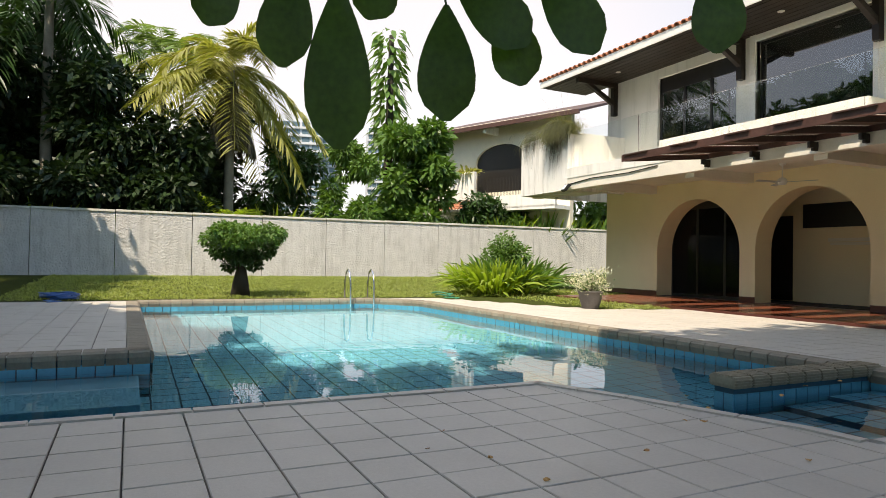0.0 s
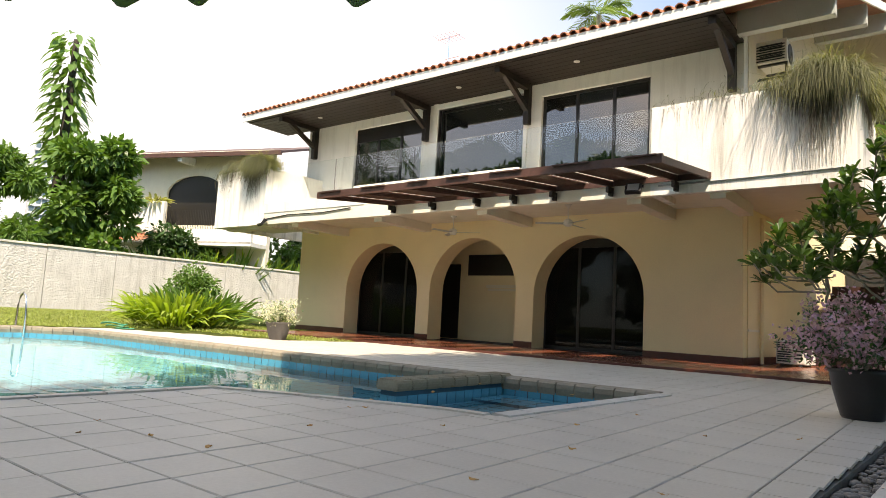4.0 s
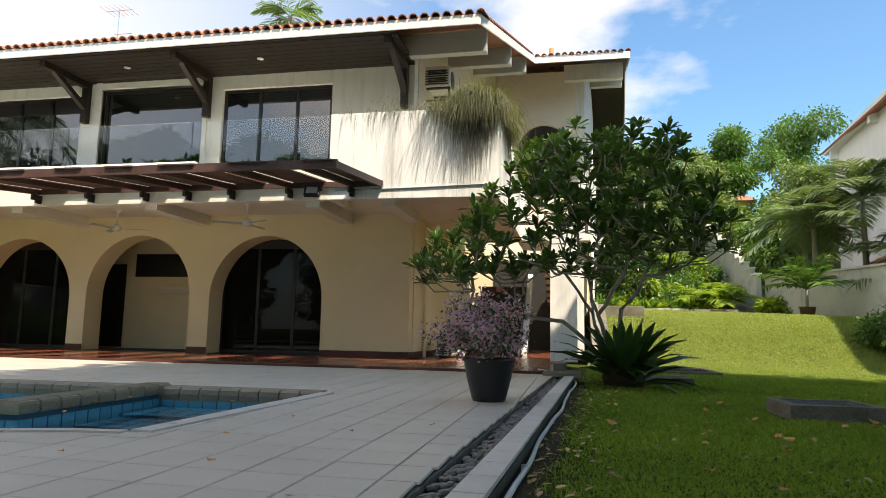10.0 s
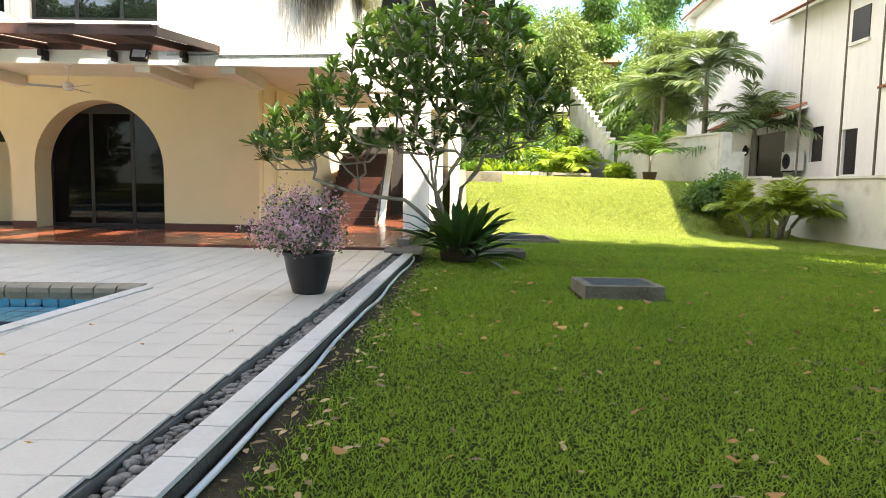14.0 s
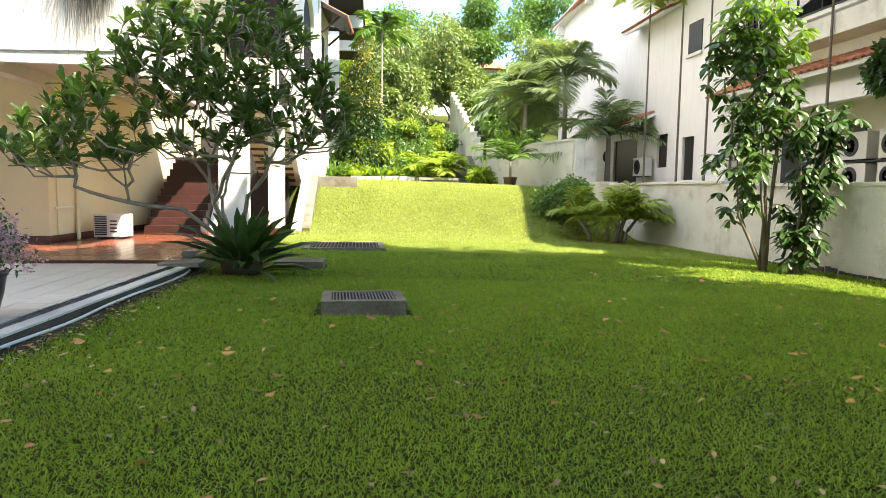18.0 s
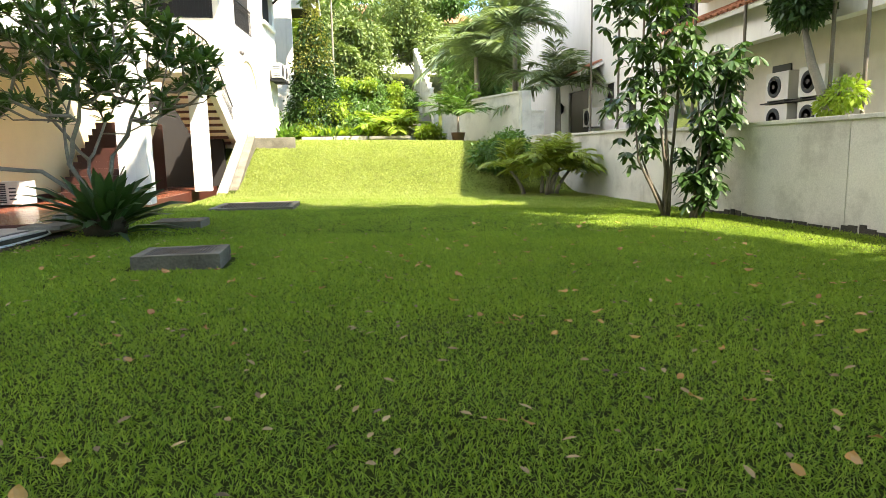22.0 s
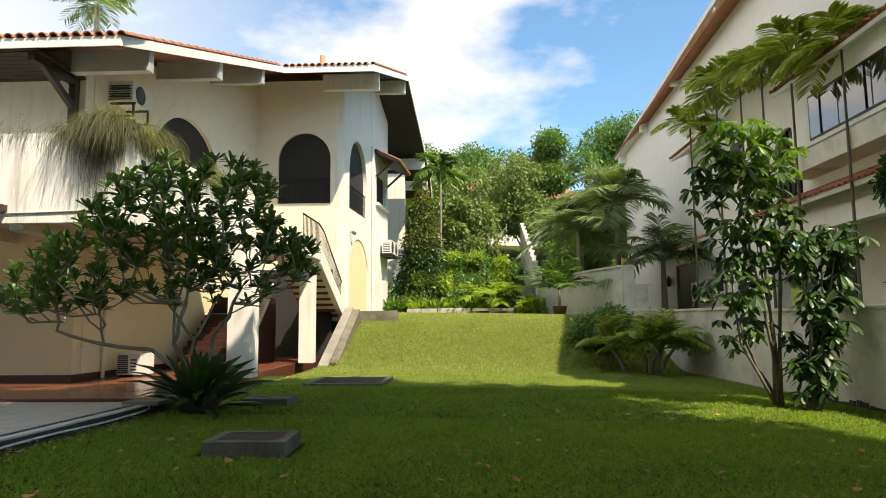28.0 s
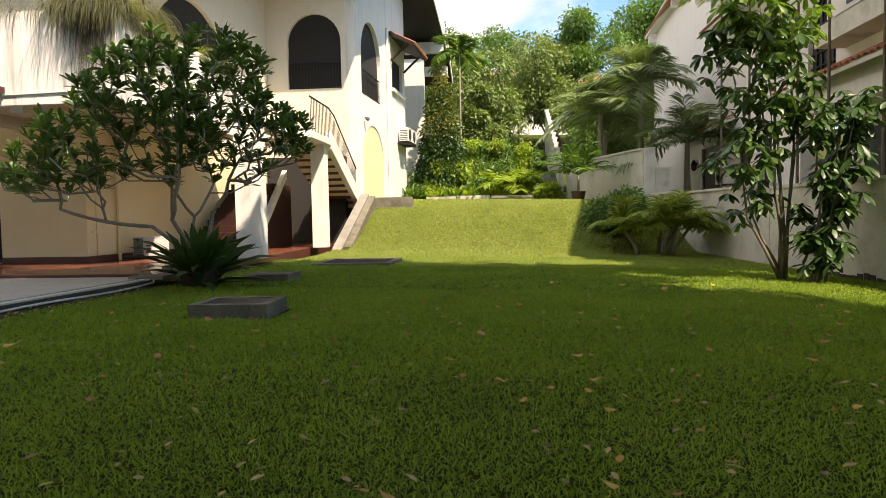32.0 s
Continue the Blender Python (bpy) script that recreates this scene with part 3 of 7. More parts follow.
# entry steps in the bay and under the platform
for k, (x0, x1, y0, y1) in enumerate(((-0.69, 0.9, -7.75, -7.12), (-0.69, 0.86, -8.3, -7.75), (-0.69, 0.8, -8.85, -8.3))):
    st = part("pool_step", boxes((x0, x1, y0, y1, DEEP, -0.32 - 0.17 * k)), M["pool_grout"], pool)
    bm = bmesh.new()
    n = round((x1 - x0) / 0.2)
    for i in range(n):
        for j in range(3):
            w, h = (x1 - x0) / n, (y1 - y0) / 3
            box(bm, x0 + i * w + 0.011, x0 + (i + 1) * w - 0.011, y0 + j * h + 0.011, y0 + (j + 1) * h - 0.011, -0.33 - 0.17 * k, -0.314 - 0.17 * k)
    tagged(part("step_tiles", bm, M["pool_tile"], st), kind="stuff")
part("pool_step", boxes((-3.85, -2.6, -15.2, -13.0, DEEP, -0.5), bevel=0.02), M["pool_tile"], pool)


def coping_run(a, b, w, name="coping_stone", drop=0.13, size=0.3, mat="coping"):
    """Bullnosed edge stones from a to b, lying outside the water's edge, each its own piece."""
    a, b = Vector((*a, 0)), Vector((*b, 0))
    d = (b - a).normalized()
    out = Vector((-d.y, d.x, 0))
    n = max(1, round((b - a).length / size))
    step = (b - a).length / n
    bm = bmesh.new()
    prof = [(-0.02, -drop), (-0.035, -drop * 0.5), (-0.025, -0.02), (0.01, 0.0), (w, 0.0), (w, -drop)]
    ends = []
    for u in (0.006, step - 0.006):
        ends.append([bm.verts.new((u, -p[0] * -1, p[1])) for p in prof])
    for i in range(len(prof)):
        j = (i + 1) % len(prof)
        bm.faces.new((ends[0][i], ends[0][j], ends[1][j], ends[1][i]))
    bm.faces.new(ends[0][::-1])
    bm.faces.new(ends[1])
    bmesh.ops.recalc_face_normals(bm, faces=bm.faces[:])
    me = mesh_of(name, bm, M[mat])
    rot = Matrix(((d.x, out.x, 0, 0), (d.y, out.y, 0, 0), (0, 0, 1, 0), (0, 0, 0, 1)))
    for i in range(n):
        ob = new(name, me)
        ob.parent = pool
        ob.matrix_world = Matrix.Translation(a + d * step * i + Vector((0, 0, DECK_Z + 0.012))) @ rot


for a, b in zip(POOL, POOL[1:] + POOL[:1]):
    if -1.5 < a[0] and -1.5 < b[0] and b[1] < -9.3 and a[1] < -9.3:
        coping_run(a, b, 0.09, size=0.42, mat="deck")
    elif a[0] > 0.5 and b[0] > 0.5:
        coping_run(a, b, 0.14, mat="kerb")
    else:
        coping_run(a, b, 0.2, size=0.2)
# the low dividing wall between the pool and the bay
div = thing("pool_divider_wall", "low tiled dividing wall with worn bullnose coping beside the pool steps", "low wall", kind="structure")
part("body", boxes((-0.92, -0.735, -8.82, -7.1, DEEP, -0.1)), M["pool_grout"], div)
bm = bmesh.new()
for k in range(6):
    z = DEEP + 0.02 + 0.2 * k
    for i in range(12):
        y = -8.815 + 0.145 * i
        box(bm, -0.926, -0.729, y, y + 0.132, z, z + 0.187)
    for i in range(2):
        box(bm, -0.921 + 0.1 * i, -0.834 + 0.1 * i, -8.828, -8.78, z, z + 0.187)
tagged(part("wall_tiles", bm, M["pool_wall_tile"], div), kind="stuff")
# each stone: a round-nosed body with fine ribs along its faces
bm0 = boxes((-0.95, -0.70, 0.005, 0.205, -0.105, -0.006), bevel=0.03)
for k in range(7):
    box(bm0, -0.92 + 0.03 * k, -0.905 + 0.03 * k, 0.008, 0.202, -0.02, 0.0)
for k in range(3):
    box(bm0, -0.956, -0.694, 0.008, 0.202, -0.085 + 0.022 * k, -0.074 + 0.022 * k)
me = mesh_of("coping_stone", bm0, M["copingside"])
for i in range(9):
    ob = new("coping_stone", me)
    ob.parent = div
    ob.matrix_world = Matrix.Translation((0, -8.855 + 0.209 * i, 0.003))

# ---- drain with pebbles, kerb, pipe ----
drain = thing("drain_channel", "narrow drain filled with grey pebbles along the deck", "drain", kind="structure")
SK = Matrix.Translation((strip_x(-11), -11, 0)) @ Matrix.Rotation(math.atan(-0.049), 4, 'Z')
part("channel", boxes((0.0, 0.16, -5.0, 7.6, -0.3, -0.115), m=SK), M["earth"], drain)
ico = bmesh.new()
bmesh.ops.create_icosphere(ico, subdivisions=1, radius=1.0)
iv = np.array([v.co[:] for v in ico.verts])
ifc = np.array([[v.index for v in f.verts] for f in ico.faces])
ico.free()
n = 2900
pos = np.stack([rng.uniform(0.02, 0.145, n), rng.uniform(-4.9, 7.5, n), rng.uniform(-0.11, -0.075, n)], 1)
siz = rng.uniform(0.017, 0.031, (n, 1)) * np.stack([rng.uniform(0.7, 1.1, n), rng.uniform(0.8, 1.5, n), rng.uniform(0.45, 0.7, n)], 1)
ang = rng.uniform(0, math.pi, n)
c, s = np.cos(ang)[:, None], np.sin(ang)[:, None]
loc = iv[None] * siz[:, None]
loc = np.stack([c * loc[..., 0] - s * loc[..., 1], s * loc[..., 0] + c * loc[..., 1], loc[..., 2]], -1) + pos[:, None]
sk = np.array(SK.to_3x3())
loc = loc.reshape(-1, 3) @ sk.T + np.array(SK.translation)
peb = bulk("pebbles", loc, (np.arange(n)[:, None, None] * len(iv) + ifc[None]).reshape(-1, 3), M["pebble"], drain, "smooth grey river pebbles", "stuff")
peb.data.polygons.foreach_set("use_smooth", [True] * len(peb.data.polygons))
kerb = thing("kerb", "pale tiled kerb with a darker side above the lawn", "kerb", kind="structure")
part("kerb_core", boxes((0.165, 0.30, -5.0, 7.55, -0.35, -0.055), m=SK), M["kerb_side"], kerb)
km = mesh_of("kerb_tile", boxes((0.0, 0.135, 0.004, 0.301, -0.05, -0.028), bevel=0.004), M["kerb"])
for i in range(41):
    ob = new("kerb_tile", km)
    ob.parent = kerb
    ob.matrix_world = SK @ Matrix.Translation((0.163, -5.0 + 0.305 * i, 0))
bed = bmesh.new()
rows = []
for k in range(140):
    y = -15.6 + 0.09 * k
    w = 0.20 + 0.10 * noise.noise((y * 1.3, 0, 9)) + 0.07 * noise.noise((y * 6, 0, 4))
    xs_ = [strip_x(y) + 0.30, strip_x(y) + 0.30 + 0.5 * w, strip_x(y) + 0.30 + w]
    rows.append([bed.verts.new((x, y, lawn_height(max(x, 2.62), y) + h + 0.012 * noise.noise((x * 7, y * 7, 1)))) for x, h in zip(xs_, (0.03, 0.022, -0.006))])
for a, b in zip(rows, rows[1:]):
    for i in range(2):
        bed.faces.new((a[i], a[i + 1], b[i + 1], b[i]))
tagged(part("soil_strip", bed, M["earth"], None, "strip of bare dark soil between kerb and grass", smooth=True), category="soil", kind="structure")
pipe = thing("water_pipe", "white plastic pipe lying along the kerb", "pipe")
pp = [SK @ Vector((0.335 + 0.010 * math.sin(y * 1.9) + 0.005 * math.sin(5 * y), y, -0.105 + 0.008 * math.sin(y * 2.7))) for y in np.arange(-5.0, 7.4, 0.25)]
pp += [SK @ Vector((0.3, 7.6, -0.09)), SK @ Vector((0.1, 7.9, -0.03)), SK @ Vector((-0.3, 8.5, -0.0))]
part("pipe_run", tube(pp, 0.014, 8), M["pvc"], pipe, smooth=True)
for y in (-2.2, -0.1, 1.4, 3.2, 5.1):
    p = SK @ Vector((0.305, y, -0.08))
    part("pipe_clip", boxes((p.x + 0.01, p.x + 0.042, p.y - 0.006, p.y + 0.008, p.z - 0.045, p.z - 0.01), bevel=0.004), M["pvc"], pipe)
slabm = thing("drain_cover", "grey concrete drain cover at the corner of the terrace", "drain cover")
part("cover", boxes((2.86, 3.42, -3.35, -2.5, -0.06, 0.0), bevel=0.012), M["concrete"], slabm)
part("cover_block", boxes((3.0, 3.2, -2.6, -2.35, 0.0, 0.1), bevel=0.012), M["concrete"], slabm)

# ---- terrace ----
part("terrace_bed", boxes((-11.3, 3.1, -2.93, 2.2, -0.35, -0.012)), M["skirting"], terrace)
part("terrace_edge", boxes((-11.3, 3.1, -2.96, -2.93, -0.2, -0.004)), M["skirting"], terrace)
part("terrace_bed", boxes((0.0, 3.1, 2.2, 9.0, -0.35, -0.012)), M["skirting"], terrace)

# ---- the house ----
house = thing("house", "two-storey cream and white house with arches and clay tile roof", "house")
HX0, HX1 = -12.87, 0.0
ARCHES = [(-10.75, -8.05, 0.0, 2.55, 1.2), (-7.62, -5.0, 0.0, 2.6, 1.25), (-4.52, -1.91, 0.0, 2.56, 1.2)]
WINDOWS = [(-10.78, -8.18, 4.12, 6.0, None), (-7.62, -4.95, 4.1, 6.1, None), (-4.49, -1.86, 4.1, 5.95, None)]
part("wall_front_lower", wall_mesh(HX0, HX1, 0.0, 3.05, 0.55, ARCHES), M["cream"], house, "cream painted wall with three arches")
part("wall_front_upper", wall_mesh(HX0, HX1, 3.05, 6.95, 0.3, WINDOWS), M["plaster"], house, "white plaster upper wall")
part("wall_left", wall_mesh(0, 15.0, 0.0, 9.5, 0.3, (), Matrix.Translation((HX0, 15.3, 0)) @ Matrix.Rotation(radians(-90), 4, 'Z'), top=lambda u: 6.85 + 0.36 * (15.3 - u) * (1 if u > 0 else 1) * 0.5), M["plaster"], house)
# side wall towards the lawn, slightly askew
SIDE = turned(0.0, 0.0, 0, 85.5)
part("wall_side_lower", wall_mesh(0.3, 9.0, 0.0, 3.1, 0.3, (), SIDE), M["cream"], house)
part("wall_side_upper", wall_mesh(0.3, 9.0, 3.1, 10.0, 0.3, [(2.6, 6.2, 4.4, 6.75, 5.2)], SIDE, top=lambda u: 6.72 + 0.338 * u), M["cream_pale"], house)
# wing with its front wall and its long side wall
part("wall_wing_front", wall_mesh(0.6, 3.45, 0.0, 9.6, 0.3, [(1.44, 3.28, 5.22, 7.72, 6.75)], Matrix.Translation((0, 9.0, 0))), M["cream_pale"], house)
WING = turned(3.75, 9.0, 0, 86)
GABLE = lambda u: 9.7 + S_WING * min(u, 10.2 - u)
S_WING = 0.33
part("wall_wing_side", wall_mesh(0.0, 7.86, 0.6, 9.5, 0.3, [(0.77, 3.52, 5.17, 7.93, 6.5), (5.4, 7.4, 6.2, 7.55, None)], WING, top=GABLE), M["plaster"], house)
LOWARCH = part("lower_recess", wall_mesh(0.45, 3.85, 1.3, 4.45, 0.06, [(0.65, 3.6, 1.3, 4.19, 2.8)], WING @ Matrix.Translation((0, -0.04, 0))), M["plaster"], house)
bm = boxes((0.65, 3.6, -0.012, 0.0, 1.35, 4.25), m=WING)
part("recess_panel", bm, M["cream"], house)
part("wall_back", boxes((HX0, 3.0, 20.4, 20.7, 0, 9.3)), M["plaster"], house)
part("wall_wing_end", boxes((0.6, 7.8, 7.56, 7.86, 0.6, 10.2), m=Matrix.Translation((3.75, 9.0, 0)) @ Matrix.Rotation(radians(-4), 4, 'Z') @ Matrix.Translation((-7.81, 0, 0))), M["plaster"], house)
part("downpipe", tube([WING @ Vector((4.4, -0.06, 1.5)), WING @ Vector((4.4, -0.06, 8.4))], 0.05, 8), M["plaster"], house)
part("room_floor", boxes((HX0 + 0.3, 0, 0.55, 14, -0.1, 0.0)), M["inside_shade"], house)
part("room_back", boxes((HX0 + 0.3, 0, 5.0, 5.2, 0.0, 6.8)), M["inside_shade"], house)
part("room_ceiling", boxes((HX0 + 0.3, 0, 0.55, 14, 3.02, 3.12)), M["inside_shade"], house)
part("room_ceiling", boxes((HX0 + 0.3, 0, 0.3, 5, 6.45, 6.5)), M["inside_shade"], house)
each("skirting", M["skirting"], house, *((HX0, -10.75, -0.012, 0.0, 0.0, 0.13), (-8.05, -7.62, -0.012, 0.0, 0.0, 0.13), (-5.0, -4.52, -0.012, 0.0, 0.0, 0.13), (-1.91, 0.012, -0.012, 0.0, 0.0, 0.13)))
part("skirting", boxes((0.0, 8.9, -0.012, 0.0, 0.0, 0.13), m=SIDE), M["skirting"], house)
# middle arch: shallow porch with a door and a dark high window
part("porch_wall", boxes((-9.0, -4.6, 1.75, 1.9, 0.0, 3.02)), M["cream"], house)
part("porch_wall", boxes((-8.0, -7.9, 0.55, 0.75, 0.0, 3.02)), M["cream"], house)
part("porch_wall", boxes((-4.7, -4.6, 0.55, 1.75, 0.0, 3.02)), M["cream"], house)
part("porch_window", boxes((-7.66, -6.0, 1.72, 1.748, 1.8, 2.38), bevel=0.01), M["frame"], house, "dark high window band")
part("porch_ledge", boxes((-7.0, -5.0, 1.69, 1.748, 1.46, 1.54), (-6.95, -5.0, 1.7, 1.748, 1.38, 1.44), bevel=0.006), M["cream_pale"], house)
part("porch_wall", boxes((-8.98, -8.9, 0.62, 1.75, 0.0, 3.02)), M["cream"], house)
part("porch_door", boxes((-8.72, -7.93, 1.71, 1.748, 0.02, 2.12), bevel=0.008), M["frame"], house, "dark open door")
# glazed doors behind the other arches
for xa, xb in ((-10.75, -8.05), (-4.52, -1.91)):
    d = part("glazed_door", boxes((xa - 0.2, xb + 0.2, 0.56, 0.6, 0.0, 0.07), bevel=0.005), M["frame"], house, "dark aluminium framed glazed door")
    each("frame_bar", M["frame"], d, (xa - 0.2, xb + 0.2, 0.56, 0.6, 2.35, 2.6), *[(x - 0.035, x + 0.035, 0.56, 0.6, 0.07, 2.35) for x in (xa, xa + 0.33 * (xb - xa), xa + 0.66 * (xb - xa), xb)], bevel=0.005)
    for i in range(3):
        w = (xb - xa) / 3
        part("pane", boxes((xa + w * i, xa + w * (i + 1), 0.575, 0.583, 0.07, 2.36)), M["door_glass"], d)
    for i in range(3):
        part("curtain", boxes((xa + 0.2 + 0.7 * i, xa + 0.62 + 0.7 * i, 0.9, 0.93, 0.1, 2.4)), M["inside_shade"], d)
# upper windows
for k, (xa, xb, zb, zt, _) in enumerate(WINDOWS):
    n = (3, 1, 3)[k]
    dep = (0.08, 0.12, 0.08)[k]
    bars = [(xa, xb, dep, dep + 0.06, zt - 0.07, zt), (xa, xb, dep, dep + 0.06, zb, zb + 0.07)]
    cuts = [xa + 0.035, xb - 0.035] if n == 1 else [xa + 0.035, xa + 0.34 * (xb - xa), xa + 0.68 * (xb - xa), xb - 0.035]
    bars += [(x - 0.035, x + 0.035, dep, dep + 0.06, zb + 0.07, zt - 0.07) for x in cuts]
    if k == 0:
        bars.append((xa, xb, dep, dep + 0.06, zt - 0.4, zt - 0.07))
    w = part("window", boxes(bars[1], bevel=0.004), M["frame"], house, "dark framed window with tinted panes")
    each("frame_bar", M["frame"], w, bars[0], *bars[2:], bevel=0.004)
    for a, b in zip(cuts, cuts[1:]):
        part("pane", boxes((a + 0.03, b - 0.03, dep + 0.025, dep + 0.033, zb + 0.06, zt - 0.06)), M["tinted"], w)
each("window_surround", M["fascia"], house, *((-7.78, -7.62, -0.05, 0.12, 4.1, 6.28), (-4.95, -4.85, -0.05, 0.12, 4.1, 6.25), (-7.62, -4.95, -0.05, 0.12, 6.1, 6.25)), bevel=0.006)
# balcony slab, planters, glass rail
part("balcony_slab", boxes((-14.36, 1.9, -1.93, 0.0, 3.02, 3.2)), M["slab"], house, "cream soffit balcony slab")
part("balcony_edge", boxes((-12.1, -1.05, -2.06, -1.9, 2.9, 3.5), bevel=0.01), M["slab"], house)
part("balcony_upstand", boxes((-12.1, -8.15, -2.075, -2.062, 3.22, 3.5), bevel=0.003), M["plaster"], house)
part("soffit_beam", boxes((-14.4, -12.2, -1.7, -1.4, 2.86, 3.02)), M["slab"], house)
for x in (-10.9, -7.8, -4.75, -1.4, 0.05):
    part("soffit_beam", boxes((x - 0.13, x + 0.13, -1.9, -0.002, 2.8, 3.018)), M["slab"], house)
part("balcony_slab", boxes((0.0, 1.9, 0.0, 4.6, 3.02, 3.2)), M["slab"], house)
for x0, x1, y1, nm in ((-14.5, -12.1, 1.6, "left"), (-1.05, 2.05, 4.6, "right")):
    t = 0.13
    top = 4.56 if nm == "left" else 4.5
    each("planter_panel", M["planter"], house, (x0, x1, -2.06, -2.06 + t, 2.9, top), (x0, x0 + t, -2.06 + t, -1.1, 2.9, top), (x1 - t, x1, -2.06 + t, y1, 2.9, top), (x0 + t, x1 - t, -1.23, -1.1, 3.22, top), bevel=0.008, label="white planter panel with dark rain streaks")
    part("planter_soil", boxes((x0 + t, x1 - t, -1.93, -1.23, 4.2, top - 0.12)), M["earth"], house)
part("planter_trough", boxes((-14.5, -14.37, -1.1, 1.6, 2.9, 4.3)), M["planter"], house)
for rail in each("glass_balustrade", M["glass"], house, (-12.1, -9.5, -1.86, -1.848, 3.3, 4.55), (-9.48, -6.8, -1.86, -1.848, 3.3, 4.55), (-6.78, -4.0, -1.86, -1.848, 3.3, 4.55), (-3.98, -1.06, -1.86, -1.848, 3.3, 4.55), label="frameless glass balustrade panel"):
    rail.visible_shadow = False
part("sill_band", boxes((-10.1, -4.7, -0.6, -0.02, 3.92, 4.12), bevel=0.01), M["plaster"], house)
# pergola of dark timber hung on the slab edge
def pergola_z(y):
    return 3.17 + 0.105 * (y + 2.07)


def pitched(x0, x1, y0, y1, up, down):
    """A bar or board that lies in the pergola's slope."""
    bm = bmesh.new()
    v = [bm.verts.new((x, y, pergola_z(y) + h)) for h in (down, up) for x, y in ((x0, y0), (x1, y0), (x1, y1), (x0, y1))]
    for f in ((3, 2, 1, 0), (4, 5, 6, 7), (0, 1, 5, 4), (1, 2, 6, 5), (2, 3, 7, 6), (3, 0, 4, 7)):
        bm.faces.new([v[i] for i in f])
    return bm


PERG = (-7.1, -5.9, -4.7, -3.8, -2.9, -1.75, -0.57, -0.05)
part("pergola_beam", pitched(-7.14, -0.01, -4.42, -4.35, 0.07, -0.06), M["red_wood"], house, "dark red-brown timber pergola beam")
part("pergola_beam", pitched(-7.14, -0.01, -2.13, -2.072, 0.05, -0.05), M["red_wood"], house, "dark red-brown timber pergola beam")
for x in PERG:
    part("pergola_rafter", pitched(x - 0.03, x + 0.03, -4.35, -2.13, 0.05, -0.06), M["red_wood"], house)
    if x < -0.1:
        part("pergola_corbel", boxes((x - 0.03, x + 0.03, -2.3, -2.072, 2.98, 3.09), (x - 0.028, x + 0.028, -2.2, -2.074, 2.93, 2.985), bevel=0.01), M["dark_wood"], house)
for xa, xb in zip(PERG, PERG[1:]):
    w = xb - xa
    for f0, f1 in ((0.04, 0.30), (0.31, 0.56)) if w > 0.6 else ((0.06, 0.94),):
        part("pergola_board", pitched(xa + w * f0, xa + w * f1, -4.46, -2.075, 0.072, 0.052), M["red_wood"], house)
# roof: front slope, gable wing, soffit, fascia, brackets
S = 0.33
EY, EZ = -1.62, 6.49


def roof_z(y):
    return EZ + S * (y - EY)


def roof_slab(x0, x1, y0, y1, lift=0.0, th=0.1):
    bm = bmesh.new()
    lo = [bm.verts.new((rake_x(x, y), y, roof_z(y) + lift - th)) for x, y in ((x0, y0), (x1, y0), (x1, y1), (x0, y1))]
    hi = [bm.verts.new((rake_x(x, y), y, roof_z(y) + lift)) for x, y in ((x0, y0), (x1, y0), (x1, y1), (x0, y1))]
    bm.faces.new(lo[::-1])
    bm.faces.new(hi)
    for i in range(4):
        bm.faces.new((lo[i], lo[(i + 1) % 4], hi[(i + 1) % 4], hi[i]))
    return bm


RX0, RX1, WX1, WY, RY = -14.1, 1.62, 5.08, 6.97, 14.1
SKEW = 0.062        # the lawn side of the house runs askew to its front


def rake_x(x, y):
    return x + SKEW * (y - (EY if x < 3 else WY)) if x > 0 else x
roof = part("roof", roof_slab(RX0, RX1, EY, RY), M["roof_under"], house, "terracotta clay tile roof")
part("roof_wing", roof_slab(RX1, WX1, WY, RY), M["roof_under"], house)
bm = bmesh.new()
zr = roof_z(RY)
for a, b in (((RX0, RY, zr), (WX1, RY, zr)),):
    lo = [bm.verts.new(p) for p in ((RX0, RY, zr - 0.1), (rake_x(WX1, RY), RY, zr - 0.1), (rake_x(WX1, 21.2), 21.2, zr - 0.1 - S * 7.1), (RX0, 21.2, zr - 0.1 - S * 7.1))]
    hi = [bm.verts.new(v.co + Vector((0, 0, 0.1))) for v in lo]
    bm.faces.new(lo[::-1])
    bm.faces.new(hi)
    for i in range(4):
        bm.faces.new((lo[i], lo[(i + 1) % 4], hi[(i + 1) % 4], hi[i]))
part("roof_back", bm, M["dark_wood"], house)
part("soffit", boxes((RX0 + 0.05, 0.0, EY + 0.05, 0.0, 6.28, 6.31)), M["dark_wood"], house, "dark timber boarded eaves")
for i in range(8):
    y = EY + 0.15 + i * 0.19
    part("soffit_board", boxes((RX0 + 0.06, 0.0, y, y + 0.175, 6.262, 6.278), bevel=0.002), M["dark_wood"], house)
part("fascia_board", boxes((RX0, RX1, EY - 0.03, EY, 6.27, 6.46), bevel=0.004), M["fascia"], house, "white fascia board")


def sloped_bar(x0, x1, y0, y1, h, drop):
    bm = bmesh.new()
    vs = [[bm.verts.new((rake_x(x, y), y, roof_z(y) - drop - k)) for k in (0, h)] for y in (y0, y1) for x in (x0, x1)]
    a, b, c, d = vs
    for q in ((a[0], b[0], d[0], c[0]), (a[1], c[1], d[1], b[1]), (a[0], a[1], b[1], b[0]), (c[0], d[0], d[1], c[1]), (a[0], c[0], c[1], a[1]), (b[0], b[1], d[1], d[0])):
        bm.faces.new(q)
    bmesh.ops.recalc_face_normals(bm, faces=bm.faces[:])
    return bm


